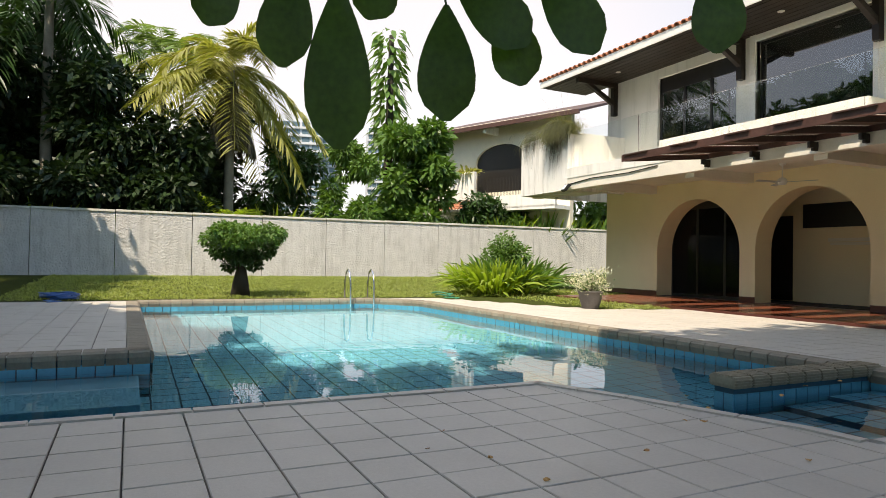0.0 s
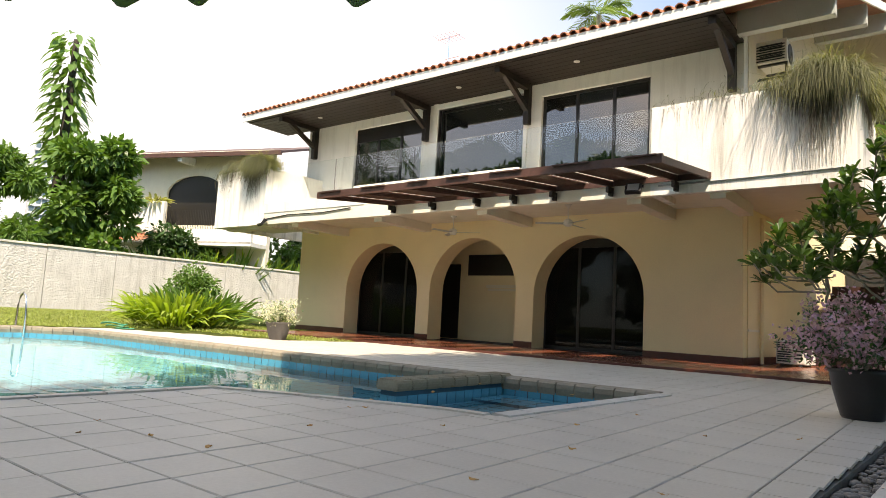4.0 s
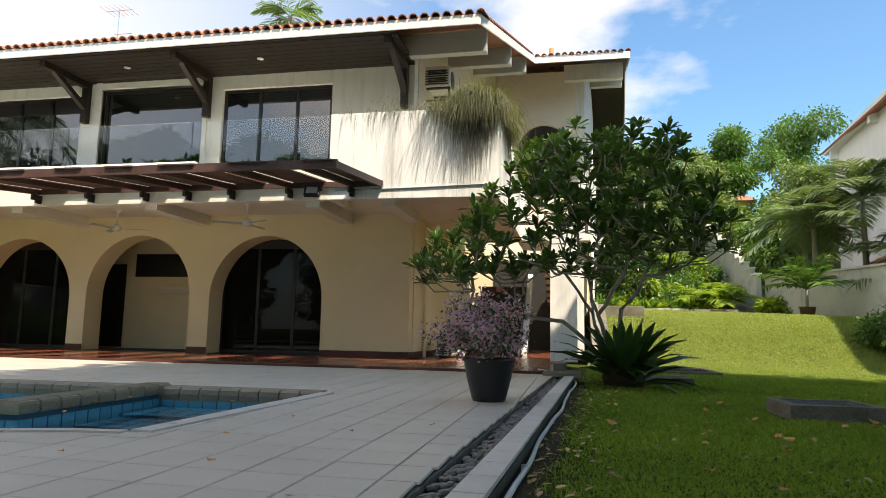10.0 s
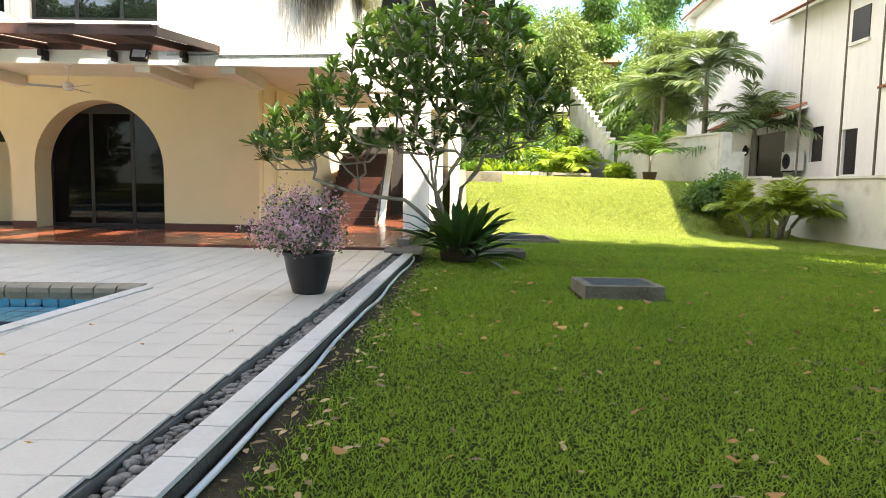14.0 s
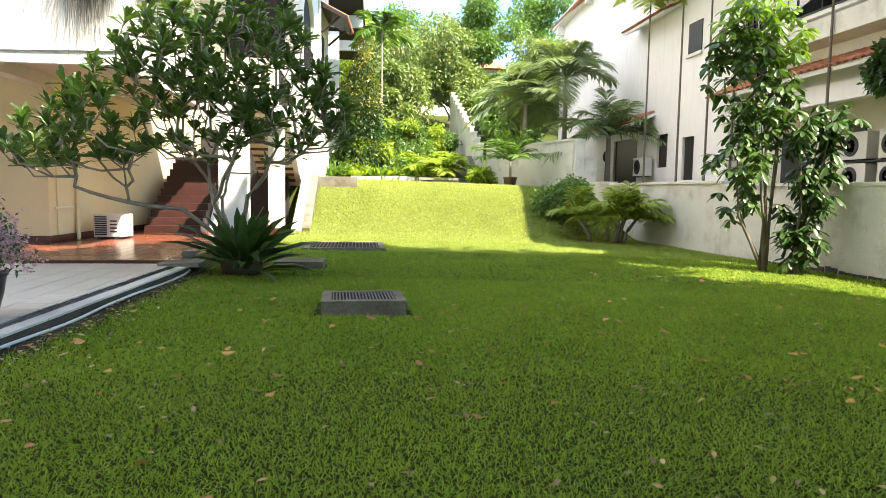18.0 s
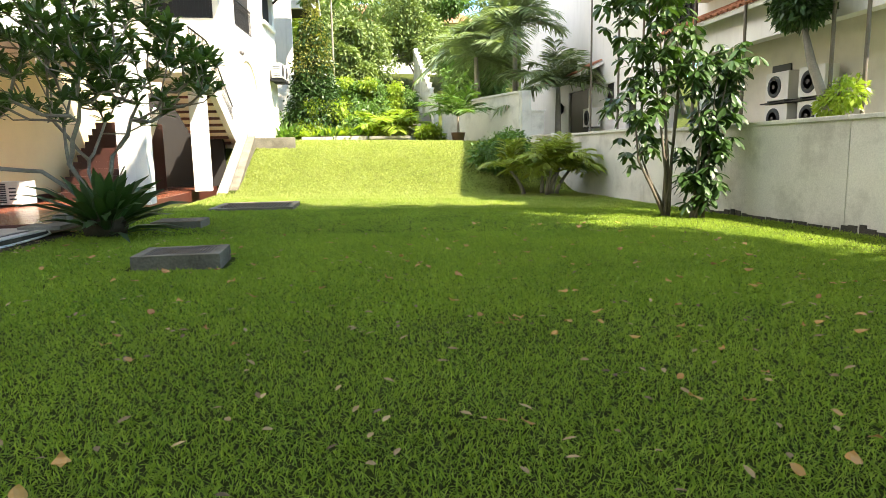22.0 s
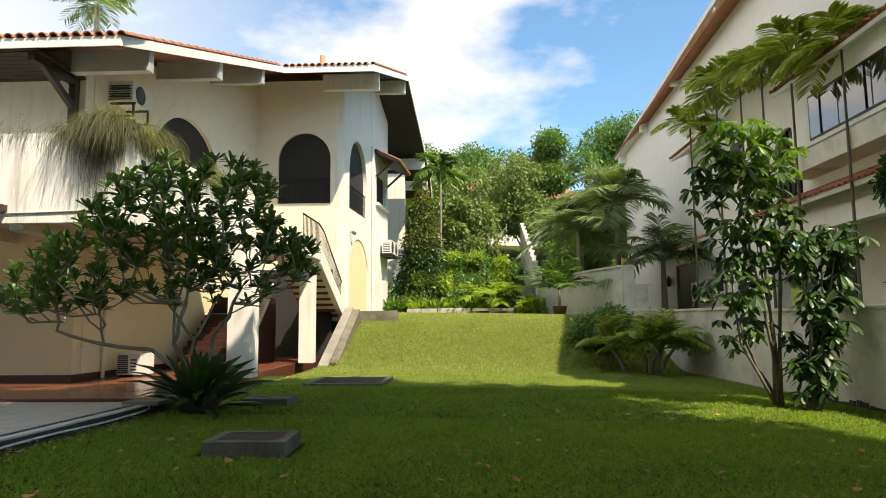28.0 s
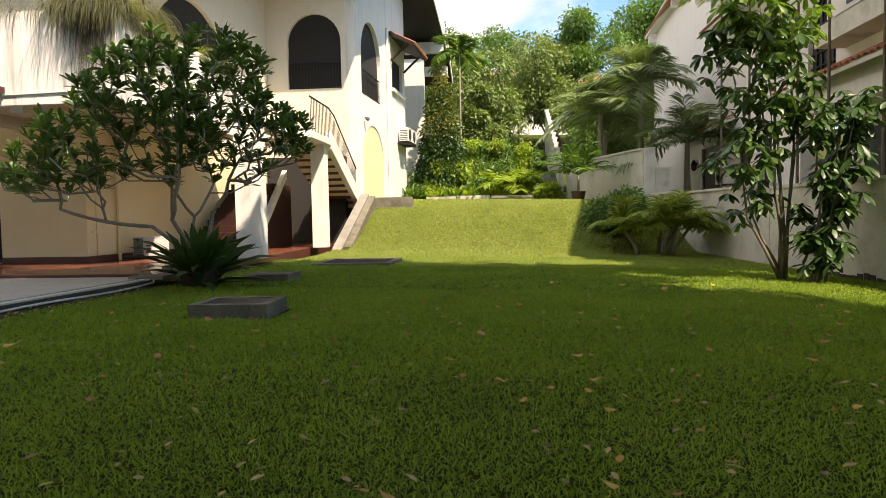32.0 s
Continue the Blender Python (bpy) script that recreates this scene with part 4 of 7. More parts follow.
part("rake_board", sloped_bar(RX1 - 0.01, RX1 + 0.03, EY - 0.02, WY, 0.2, 0.02), M["fascia"], house)
part("rake_board", sloped_bar(RX0 - 0.03, RX0 + 0.01, EY - 0.02, RY, 0.2, 0.02), M["fascia"], house)
part("rake_board", sloped_bar(WX1 - 0.01, WX1 + 0.03, WY, RY, 0.22, 0.02), M["fascia"], house)
part("fascia_board", boxes((rake_x(RX1, WY) + 0.03, WX1, WY - 0.03, WY, roof_z(WY) - 0.24, roof_z(WY) - 0.03), bevel=0.004), M["fascia"], house)
bm = bmesh.new()
vs = [bm.verts.new(p) for p in ((rake_x(WX1, RY) + 0.03, RY, zr - 0.02), (rake_x(WX1, 21.2) + 0.03, 21.2, zr - S * 7.1 - 0.02), (rake_x(WX1, 21.2) + 0.03, 21.2, zr - S * 7.1 - 0.24), (rake_x(WX1, RY) + 0.03, RY, zr - 0.24))]
bm.faces.new(vs)
r = bmesh.ops.extrude_face_region(bm, geom=bm.faces[:])
bmesh.ops.translate(bm, verts=[v for v in r["geom"] if isinstance(v, bmesh.types.BMVert)], vec=(-0.04, 0, 0))
bmesh.ops.recalc_face_normals(bm, faces=bm.faces[:])
part("rake_board", bm, M["fascia"], house)
for y0, y1, x0, x1 in ((-0.55, -0.35, 0.0, 1.62), (2.6, 2.8, 0.2, 1.82), (5.4, 5.6, 0.4, 2.0)):
    part("roof_beam", boxes((x0, x1, y0, y1, roof_z(y0) - 0.62, roof_z(y0) - 0.16), bevel=0.01), M["grey_paint"], house, "grey painted roof beam")
for y0 in (8.6, RY - 0.12, 20.0):
    z = roof_z(min(y0, 2 * RY - y0))
    xw = 3.7 + 0.07 * (y0 - 9.0)
    part("roof_beam", boxes((xw - 0.6, xw + 1.35, y0, y0 + 0.25, z - 0.75, z - 0.2), bevel=0.01), M["plaster"], house)
part("roof_lining", sloped_bar(3.4, 5.05, WY + 0.05, RY, 0.03, 0.11), M["dark_wood"], house)
for x in (-12.5, -8.0, -4.84, -0.2):
    b = part("eaves_bracket", boxes((x - 0.07, x + 0.07, -0.16, 0.0, 5.28, 6.262), (x - 0.07, x + 0.07, -1.45, -0.16, 6.12, 6.262), bevel=0.008), M["dark_wood"], house, "dark timber eaves bracket")
    m = Matrix.Translation((x, -0.08, 5.62)) @ Matrix.Rotation(radians(-28), 4, 'X')
    part("brace", boxes((-0.055, 0.055, -1.28, 0.0, -0.06, 0.06), bevel=0.006, m=m), M["dark_wood"], b)

# ---- plants ----
def tree_thing(name, label, category, x, y, z, group=""):
    return thing(name, label, category, group, m=Matrix.Translation((x, y, z)))


def frond(o, d, length, leaflet, n, droop, width, lift=0.35):
    """One palm frond: the places and directions of its leaflets and the line of its rib."""
    d = Vector(d).normalized()
    flat = Vector((d.x, d.y, 0)).normalized() if Vector((d.x, d.y, 0)).length > 1e-3 else Vector((1, 0, 0))
    side = flat.cross(Vector((0, 0, 1)))
    rib, base, along, ln = [], [], [], []
    for i in range(13):
        t = i / 12
        rib.append(Vector(o) + d * length * t + Vector((0, 0, -droop * length * t * t)))
    for k in range(n):
        t = 0.12 + 0.88 * (k + 0.5) / n
        i = min(11, int(t * 12))
        p = rib[i].lerp(rib[i + 1], t * 12 - i)
        tang = (rib[i + 1] - rib[i]).normalized()
        for s in (-1, 1):
            v = side * s + tang * 0.75 + Vector((0, 0, lift * 0.6 - 0.25 * random.random())) + 0.1 * Vector((random.gauss(0, 1), random.gauss(0, 1), random.gauss(0, 1)))
            base.append(p)
            along.append(v)
            ln.append(leaflet * (0.55 + 0.75 * math.sin(math.pi * min(0.95, t * 0.9 + 0.08))))
    return rib, base, along, ln


def palm(name, label, x, y, z, height, radius, fronds, length, leaflet, droop=0.45, mat="leaf_palm", bark="bark_pale", lean=(0, 0), width=0.035, n=26, low=-0.3, high=1.2, trunks=1, spread=0.0, group="", dead=0):
    t = tree_thing(name, label, "palm", x, y, z, group)
    B, A, L, ribs = [], [], [], bmesh.new()
    for q in range(trunks):
        ox, oy = (random.uniform(-spread, spread), random.uniform(-spread, spread)) if trunks > 1 else (0, 0)
        h = height * (1 if trunks == 1 else random.uniform(0.75, 1.1))
        ex, ey = ox + lean[0] + ox * 0.8, oy + lean[1] + oy * 0.8
        pts = [(ox + (ex - ox) * (k / 6) ** 1.5, oy + (ey - oy) * (k / 6) ** 1.5, h * k / 6) for k in range(7)]
        part("trunk", tube(pts, [radius * (1.25 - 0.5 * k / 6) for k in range(7)], 10), M[bark], t, smooth=True)
        for i in range(fronds):
            a = 2 * math.pi * (i + random.random() * 0.7) / fronds
            e = random.uniform(low, high)
            d = (math.cos(a) * math.cos(e), math.sin(a) * math.cos(e), math.sin(e))
            rib, b, al, ln = frond((ex, ey, h), d, length * random.uniform(0.8, 1.1), leaflet, n, droop * random.uniform(0.7, 1.3), width)
            tube(rib, [0.02 * (1 - 0.85 * k / 12) + 0.003 for k in range(13)], 4, bm=ribs)
            B += b
            A += al
            L += ln
    part("frond_ribs", ribs, M[mat], t)
    if dead:
        DB, DA, DL = [], [], []
        for i in range(dead):
            a = 6.283 * i / dead
            _, b, al, ln = frond((ex, ey, h - 0.2), (0.35 * math.cos(a), 0.35 * math.sin(a), -1.0), length * random.uniform(0.5, 0.85), leaflet, n, 0.1, width)
            DB += b
            DA += [v * 0.5 + Vector((0, 0, -0.8)) for v in al]
            DL += ln
        leaf_mesh("dead_fronds", np.array(DB), np.array(DA), np.array(DL), width, M["dry_grey"], t, "brown dead fronds hanging down", droop=0.3, flat=0.3, kind="stuff")
    leaf_mesh("fronds", np.array(B), np.array(A), np.array(L), width, M[mat], t, "", droop=0.3, flat=0.3, kind="stuff")
    return t


def limbs(t, start, height, radius, levels, spread, bark, first=4, ratio=0.68, seed=1, up=0.35):
    """Branching limbs as one tapered mesh. Returns the twig ends with their directions."""
    r = random.Random(seed)
    bm = bmesh.new()
    ends = []

    def grow(p, d, l, rad, level):
        pts, rr = [p], [rad]
        q = p.copy()
        for k in range(3):
            d = (d + Vector((r.gauss(0, 0.13), r.gauss(0, 0.13), r.gauss(0, 0.08) + up * 0.12))).normalized()
            q = q + d * l / 3
            pts.append(q.copy())
            rr.append(rad * (1 - 0.35 * (k + 1) / 3))
        tube(pts, rr, 7 if level < 2 else 5, bm=bm)
        if level >= levels:
            ends.append((q, d))
            return
        n = first if level == 0 else r.choice((2, 2, 3))
        a0 = r.random() * 6.28
        for i in range(n):
            a = a0 + 2 * math.pi * i / n + r.gauss(0, 0.3)
            u = d.cross(Vector((0.3, 0.1, 1))).normalized()
            w = d.cross(u)
            nd = (d + spread * (math.cos(a) * u + math.sin(a) * w) + Vector((0, 0, up * 0.3))).normalized()
            grow(q, nd, l * ratio * r.uniform(0.8, 1.2), rr[-1] * 0.72, level + 1)

    grow(Vector(start), Vector((0, 0, 1)), height, radius, 0)
    part("trunk", bm, M[bark], t, smooth=True)
    return ends


def crown(t, centres, radii, n, size, mat, label="", name="crown", squash=0.8, kind="stuff", shell=0.55, wide=0.45):
    """A crown of many leaves in clumps round the given centres, with gaps between them."""
    C, R = np.asarray(centres, float), np.asarray(radii, float)
    k = rng.choice(len(C), n, p=R ** 2 / (R ** 2).sum())
    d = unit(n)
    rad = R[k] * (shell + (1 - shell) * rng.random(n)) * (0.8 + 0.35 * rng.random(n))
    p = C[k] + d * rad[:, None] * np.array((1, 1, squash))
    along = d + 0.9 * unit(n) + np.array((0, 0, -0.35))
    s = size * rng.uniform(0.6, 1.3, n)
    return small_leaves(name, p, along, s, s * wide, M[mat], t, label, kind)


def broad_tree(name, label, x, y, z, height, width, n=5000, leaf=0.25, mat="leaf_mid", bark="bark", clumps=16, seed=3, base=0.35, tall=0.8, category="tree", group="", wide=0.45):
    t = tree_thing(name, label, category, x, y, z, group)
    r = random.Random(seed)
    ends = limbs(t, (0, 0, 0), height * base, max(0.05, height * 0.022), 2, 0.75, bark, 4, 0.6, seed)
    cs, rs = [], []
    for i in range(clumps):
        a, q = r.random() * 6.283, math.sqrt(r.random())
        h = r.random()
        cs.append((math.cos(a) * q * width * 0.36 * (1.1 - 0.5 * h), math.sin(a) * q * width * 0.36 * (1.1 - 0.5 * h), height * (base + 0.08 + (0.86 - base) * h)))
        rs.append(width * r.uniform(0.13, 0.22))
    crown(t, cs, rs, n, leaf, mat, squash=tall, wide=wide)
    return t


def sword_clump(name, label, x, y, z, radius, height, n, length, width, mat, category="shrub", seg=None, group="", stiff=0.55, low=0.35):
    t = tree_thing(name, label, category, x, y, z, group)
    a = rng.uniform(0, 2 * math.pi, n)
    q = np.sqrt(rng.random(n)) * radius * 0.45
    b = np.stack([np.cos(a) * q, np.sin(a) * q, rng.uniform(0, 0.25, n) * height], 1)
    e = rng.uniform(low, 1.48, n)
    d = np.stack([np.cos(a) * np.cos(e), np.sin(a) * np.cos(e), np.sin(e)], 1)
    leaf_mesh("leaves", b, d, length * rng.uniform(0.6, 1.15, n), width, M[mat], t, "", droop=stiff, flat=0.25, kind="stuff")
    return t


# the shade tree behind the camera; its lowest twigs hang into view at the start
shade = tree_thing("shade_tree", "large spreading shade tree behind the pool deck", "tree", 11.0, -24.0, -0.2)
part("trunk", tube([(0, 0, 0), (-0.3, 0.3, 3), (-0.6, 1.0, 7), (-0.8, 1.5, 10)], [0.45, 0.36, 0.28, 0.15], 12), M["bark"], shade, smooth=True)
for i, (x, y, z) in enumerate(((-8, 4, 10), (-5, 12, 10), (2, 13, 10.5), (-9, 9.5, 10), (5, 8, 10.5), (-2, 6, 11))):
    part("limb", tube([(-0.5, 0.8, 6), (x * 0.45, y * 0.45 + 0.5, 8.4), (x * 0.8, y * 0.8, z - 0.6), (x, y, z)], [0.2, 0.15, 0.1, 0.04], 8), M["bark"], shade, smooth=True)
r = random.Random(5)
cs = [(-9.2 + 1.3 * i + r.uniform(-0.5, 0.5), 1.2 + 1.36 * j + r.uniform(-0.5, 0.5), r.uniform(9.2, 11.5)) for i in range(13) for j in range(14) if (j < 12 or 4 < i < 10) and (i < 10 or r.random() < 0.6)]
cs = [c for c in cs if not (c[0] < -3.2 and c[1] > 15.9) and not (c[0] > 4.6 and c[1] > 14.2)]
crown(shade, cs, [r.uniform(1.3, 2.0) for _ in cs], 92000, 0.5, "leaf_dark", squash=0.5, shell=0.2)
# unseen low clumps, added overhead and to the right to darken the lawn
low = [(r.uniform(-5.0, 4.5), r.uniform(3.0, 9.3), r.uniform(4.4, 6.4)) for _ in range(34)]
low += [(r.uniform(2.0, 9.0), r.uniform(4.0, 14.5), r.uniform(5.5, 9.0)) for _ in range(42)]
crown(shade, low, [r.uniform(0.8, 1.4) for _ in low], 34000, 0.4, "leaf_dark", name="lower_crown", squash=0.55, shell=0.2)
side = tree_thing("shade_tree", "tall open shade tree at the end of the pool", "tree", -9.0, -27.0, -0.2)
part("trunk", tube([(0, 0, 0), (0.2, 0.2, 3), (0, 0.6, 6), (0.2, 1.0, 9)], [0.35, 0.3, 0.22, 0.1], 12), M["bark"], side, smooth=True)
for x, y, z in ((-7, 3, 9), (-3, 7, 9.5), (4, 5, 9.5), (-10, 5, 8.5), (2, 2, 10)):
    part("limb", tube([(0, 0.5, 5), (x * 0.45, y * 0.45 + 0.5, 7.4), (x * 0.8, y * 0.8, z - 0.6), (x, y, z)], [0.16, 0.12, 0.08, 0.03], 8), M["bark"], side, smooth=True)
cs = [(r.uniform(-12, 8.5), r.uniform(-1, 8.5), r.uniform(7.2, 10.5)) for _ in range(74)]
cs += [(r.uniform(3.0, 10.0), r.uniform(6.5, 9.8), r.uniform(8.2, 9.6)) for _ in range(20)]
cs += [(r.uniform(-13.0, -5.0), r.uniform(7.0, 9.3), r.uniform(8.0, 9.6)) for _ in range(12)]
crown(side, cs, [r.uniform(0.8, 1.5) for _ in cs], 44000, 0.5, "leaf_dark", squash=0.6, shell=0.2)

# twig with large leaves close above the first view
twig = thing("leafy_twig", "twig of large dark green leaves hanging overhead", "branch")
cam0 = look(*PATH[0][1:])
def ahead(px, py, dist):
    dist = dist * 1.35
    return cam0 @ Vector(((px - 784) / FOCAL * dist, (441 - py) / FOCAL * dist, -dist))


twb = []
for sx, sy, ex, ey, dist in ((420, -60, 365, 45, 0.85), (520, -60, 500, 120, 0.8), (600, -30, 600, 265, 0.75), (690, -60, 650, 35, 0.9), (790, 10, 790, 215, 0.8), (800, -40, 935, 80, 0.85), (890, 10, 925, 152, 0.9), (950, -60, 1055, 95, 0.85), (1262, -60, 1268, 95, 0.8)):
    twb.append((ahead(sx, sy, dist), ahead(ex, ey, dist)))
b = np.array([p[0][:] for p in twb])
d = np.array([(p[1] - p[0])[:] for p in twb])
v, f = [], []
right0 = cam0.to_3x3() @ Vector((1, 0, 0))
back0 = cam0.to_3x3() @ Vector((0, 0, 1))
for (p, q) in twb:
    ax = q - p
    sd = ax.cross(back0).normalized()
    w = 0.075 + 0.11 * ax.length
    i0 = len(v)
    prof = (0.08, 0.34, 0.58, 0.78, 0.93, 1.0, 0.98, 0.76, 0.16)
    for k, h in enumerate(prof):
        c = p + ax * (k / 8) + back0 * 0.012 * math.sin(k * 0.4)
        v += [c - sd * w * h * 0.5 + back0 * 0.004, c, c + sd * w * h * 0.5 + back0 * 0.004]
    for k in range(8):
        for j in range(2):
            f.append((i0 + 3 * k + j, i0 + 3 * k + j + 1, i0 + 3 * k + j + 4, i0 + 3 * k + j + 3))
    one = raw("leaf", v[i0:], [tuple(a - i0 for a in q4) for q4 in f[-16:]], M["leaf_near"], twig, smooth=True)
line = [ahead(350, -430, 0.85), ahead(600, -370, 0.82), ahead(800, -350, 0.82), ahead(1000, -370, 0.86), ahead(1300, -430, 0.82)]
part("stem", tube(line, [0.004, 0.005, 0.005, 0.004, 0.003], 6), M["bark_dark"], twig)
for p, q in twb:
    k = min(range(4), key=lambda i: (line[i].lerp(line[i + 1], 0.5) - p).length)
    root = line[k].lerp(line[k + 1], 0.5)
    part("leaf_stalk", tube([root, root.lerp(p, 0.6), p], [0.0025, 0.002, 0.002], 5), M["leaf_near"], twig)

# frangipani at the corner of the terrace: boughs grown towards the tips of a lopsided dome
fr = tree_thing("frangipani_tree", "spreading frangipani tree with bare grey limbs and leaf rosettes", "tree", 3.9, -3.0, -0.2)
r = random.Random(11)


def dome(x):
    """Lowest and highest leaves of the crown, by the distance from the trunk."""
    return 1.55 + 0.35 * smooth(0.2, 1.7, x) - 0.1 * smooth(-1.2, -2.6, x), 4.15 - 2.0 * smooth(-0.4, -3.0, x) - 1.6 * smooth(0.6, 1.75, x)


tips = []
while len(tips) < 320:
    x, y, h = r.uniform(-3.0, 1.65), r.uniform(-1.5, 1.4), r.random() ** 0.75
    lo, hi = dome(x)
    if (y / 1.5) ** 2 + ((x + 0.6) / 2.5) ** 2 > 1.0 or (x < -1.2 and y > 0.45):
        continue
    p = Vector((x, y, lo + (hi * (1 - 0.12 * y * y) - lo) * h))
    if all((p - q).length > 0.17 for q in tips):
        tips.append(p)
nodes, up_of, weight = [Vector((0, 0, 0))], [-1], [0]


def reach(k, q, bend):
    """New nodes from node k to the place q; returns the last."""
    p = nodes[k]
    n = max(2, int((q - p).length / 0.22))
    for i in range(1, n + 1):
        t = i / n
        c = p.lerp(q, t) + Vector((r.gauss(0, 0.02), r.gauss(0, 0.02), bend * math.sin(math.pi * t)))
        nodes.append(c)
        up_of.append(k)
        weight.append(0)
        k = len(nodes) - 1
    return k


for x, y, z in ((-0.75, -0.1, 0.95), (-0.35, 0.4, 1.1), (0.12, 0.15, 1.15), (0.4, -0.25, 1.0), (-0.25, -0.45, 1.05)):
    k = reach(0, Vector((x * 0.45, y * 0.45, z * 0.62)), 0.0)
    reach(k, Vector((x, y, z)), 0.02)
reach(next(i for i, p in enumerate(nodes) if p.x < -0.6), Vector((-2.1, -0.35, 1.25)), -0.06)
ends = []
for q in sorted(tips, key=lambda p: p.length):
    best = min((i for i in range(3, len(nodes)) if nodes[i].z < q.z - 0.1), key=lambda i: (nodes[i] - q).length + 0.25 * nodes[i].length + (0.6 if weight[i] > 900 else 0))
    k = reach(best, q, -0.08)
    ends.append((q, (q - nodes[up_of[k]]).normalized()))
    while k >= 0:
        weight[k] += 1
        k = up_of[k]
kids = {i: [] for i in range(-1, len(up_of))}
for i, u in enumerate(up_of):
    kids[u].append(i)
bm = bmesh.new()
thick = lambda i: min(0.042, 0.006 + 0.004 * max(1, weight[i]) ** 0.42)
for i, u in enumerate(up_of):
    if u >= 0:
        if u > 0 and i == max(kids[u], key=lambda c: weight[c]):
            continue
        chain = [u, i]
        while kids[chain[-1]]:
            chain.append(max(kids[chain[-1]], key=lambda c: weight[c]))
        tube([nodes[c] for c in chain], [thick(i)] + [thick(c) for c in chain[1:]], 7, bm=bm)
part("trunk", bm, M["bark_pale"], fr, smooth=True)
B, A = [], []
for q, d in ends:
    for i in range(17):
        a = 2.4 * i + r.random()
        e = r.uniform(-0.2, 1.25)
        B.append(q - d * 0.09 * r.random())
        A.append(Vector((math.cos(a) * math.cos(e), math.sin(a) * math.cos(e), math.sin(e))) + 0.3 * d)
leaf_mesh("leaves", np.array(B), np.array(A), rng.uniform(0.14, 0.27, len(B)), 0.068, M["leaf_frangi"], fr, "glossy green leaves", droop=0.1, flat=0.25, kind="stuff", outline=PADDLE)

# bird's nest fern beside it
fern = sword_clump("birds_nest_fern", "dark green bird's nest fern with arching fronds on the lawn edge", 4.0, -3.3, -0.18, 0.35, 0.9, 95, 1.15, 0.13, "leaf_dark", "fern", stiff=0.34)
part("root_ball", lathe([(0.26, 0.0), (0.3, 0.15), (0.22, 0.3), (0.1, 0.36)], 16), M["earth"], fern, smooth=True)

# tall planting beyond the left wall
for k, (x, y, h, w, n) in enumerate(((-27.5, -18.5, 9.5, 7.5, 15000), (-27, -14.5, 8.2, 6.0, 13000), (-26.5, -11.6, 6.4, 5.0, 10000), (-26, -22.5, 10, 8, 9000), (-31, -16.5, 12, 8, 11000), (-31, -10.0, 8, 6, 8000))):
    broad_tree("dense_tree", "dense dark green tree beyond the garden wall, leaf colour darkened for shade", x, y, 0.1, h, w, n, 0.4, "leaf_shaded", seed=4 + k, base=0.08, clumps=34, group="trees beyond the wall")
broad_tree("leafy_tree", "leafy green tree with large leaves beyond the garden wall", -26.6, -0.4, 0.2, 7.9, 4.2, 9000, 0.42, "leaf_mid", seed=18, base=0.16, clumps=24)
broad_tree("umbrella_tree", "small umbrella tree beyond the garden wall", -26.8, -3.7, 0.2, 6.6, 3.4, 6000, 0.38, "leaf_mid", seed=19, base=0.15, clumps=18, wide=0.3)
broad_tree("umbrella_tree", "dark umbrella tree beyond the garden wall", -28.0, -6.3, 0.2, 5.8, 4.2, 6000, 0.38, "leaf_dark", seed=20, base=0.15, clumps=18, wide=0.3)
ivy = tree_thing("creeper_column", "tall narrow trunk clothed with drooping creeper leaves", "tree", -29.5, -0.9, 0.2)
part("trunk", tube([(0, 0, 0), (0.1, 0, 6), (0, 0.1, 12.6)], [0.3, 0.25, 0.12], 10), M["bark_dark"], ivy)
B, A = [], []
r = random.Random(33)
for k in range(27):
    for i in range(15):
        a = 0.42 * i + 0.9 * k + r.uniform(-0.12, 0.12)
        q = r.uniform(0.35, 0.72)
        B.append((q * math.cos(a), q * math.sin(a), 2.0 + 0.41 * k + r.uniform(-0.12, 0.12)))
        A.append((math.cos(a) * 0.9, math.sin(a) * 0.9, r.uniform(-0.75, 0.1)))
leaf_mesh("leaves", np.array(B), np.array(A), rng.uniform(0.45, 0.75, len(B)), 0.3, M["leaf_mid"], ivy, "", droop=0.5, flat=0.3, kind="stuff")
palm("coconut_palm", "coconut palm with drooping golden fronds beyond the wall", -27.5, -9.2, 0.1, 9.3, 0.2, 30, 4.3, 1.0, 0.75, "leaf_gold", n=44, low=-0.8, high=1.2, width=0.09, dead=16)
palm("coconut_palm", "tall coconut palm with ragged green fronds", -33, -11.8, 0.1, 11.0, 0.2, 20, 4.2, 0.9, 0.6, "leaf_palm", n=34, low=-0.7, high=1.2, width=0.09)
palm("tall_palm", "tall dark palm beyond the garden wall", -27, -16.2, 0.1, 11.6, 0.2, 22, 4.0, 1.0, 0.7, "leaf_dark", n=34, low=-1.0, high=1.0, width=0.085)
palm("young_palm", "young golden palm behind the wall", -25.9, -9.6, 0.2, 0.9, 0.12, 13, 3.4, 0.8, 0.35, "leaf_light", n=34, low=0.7, high=1.4, width=0.06)
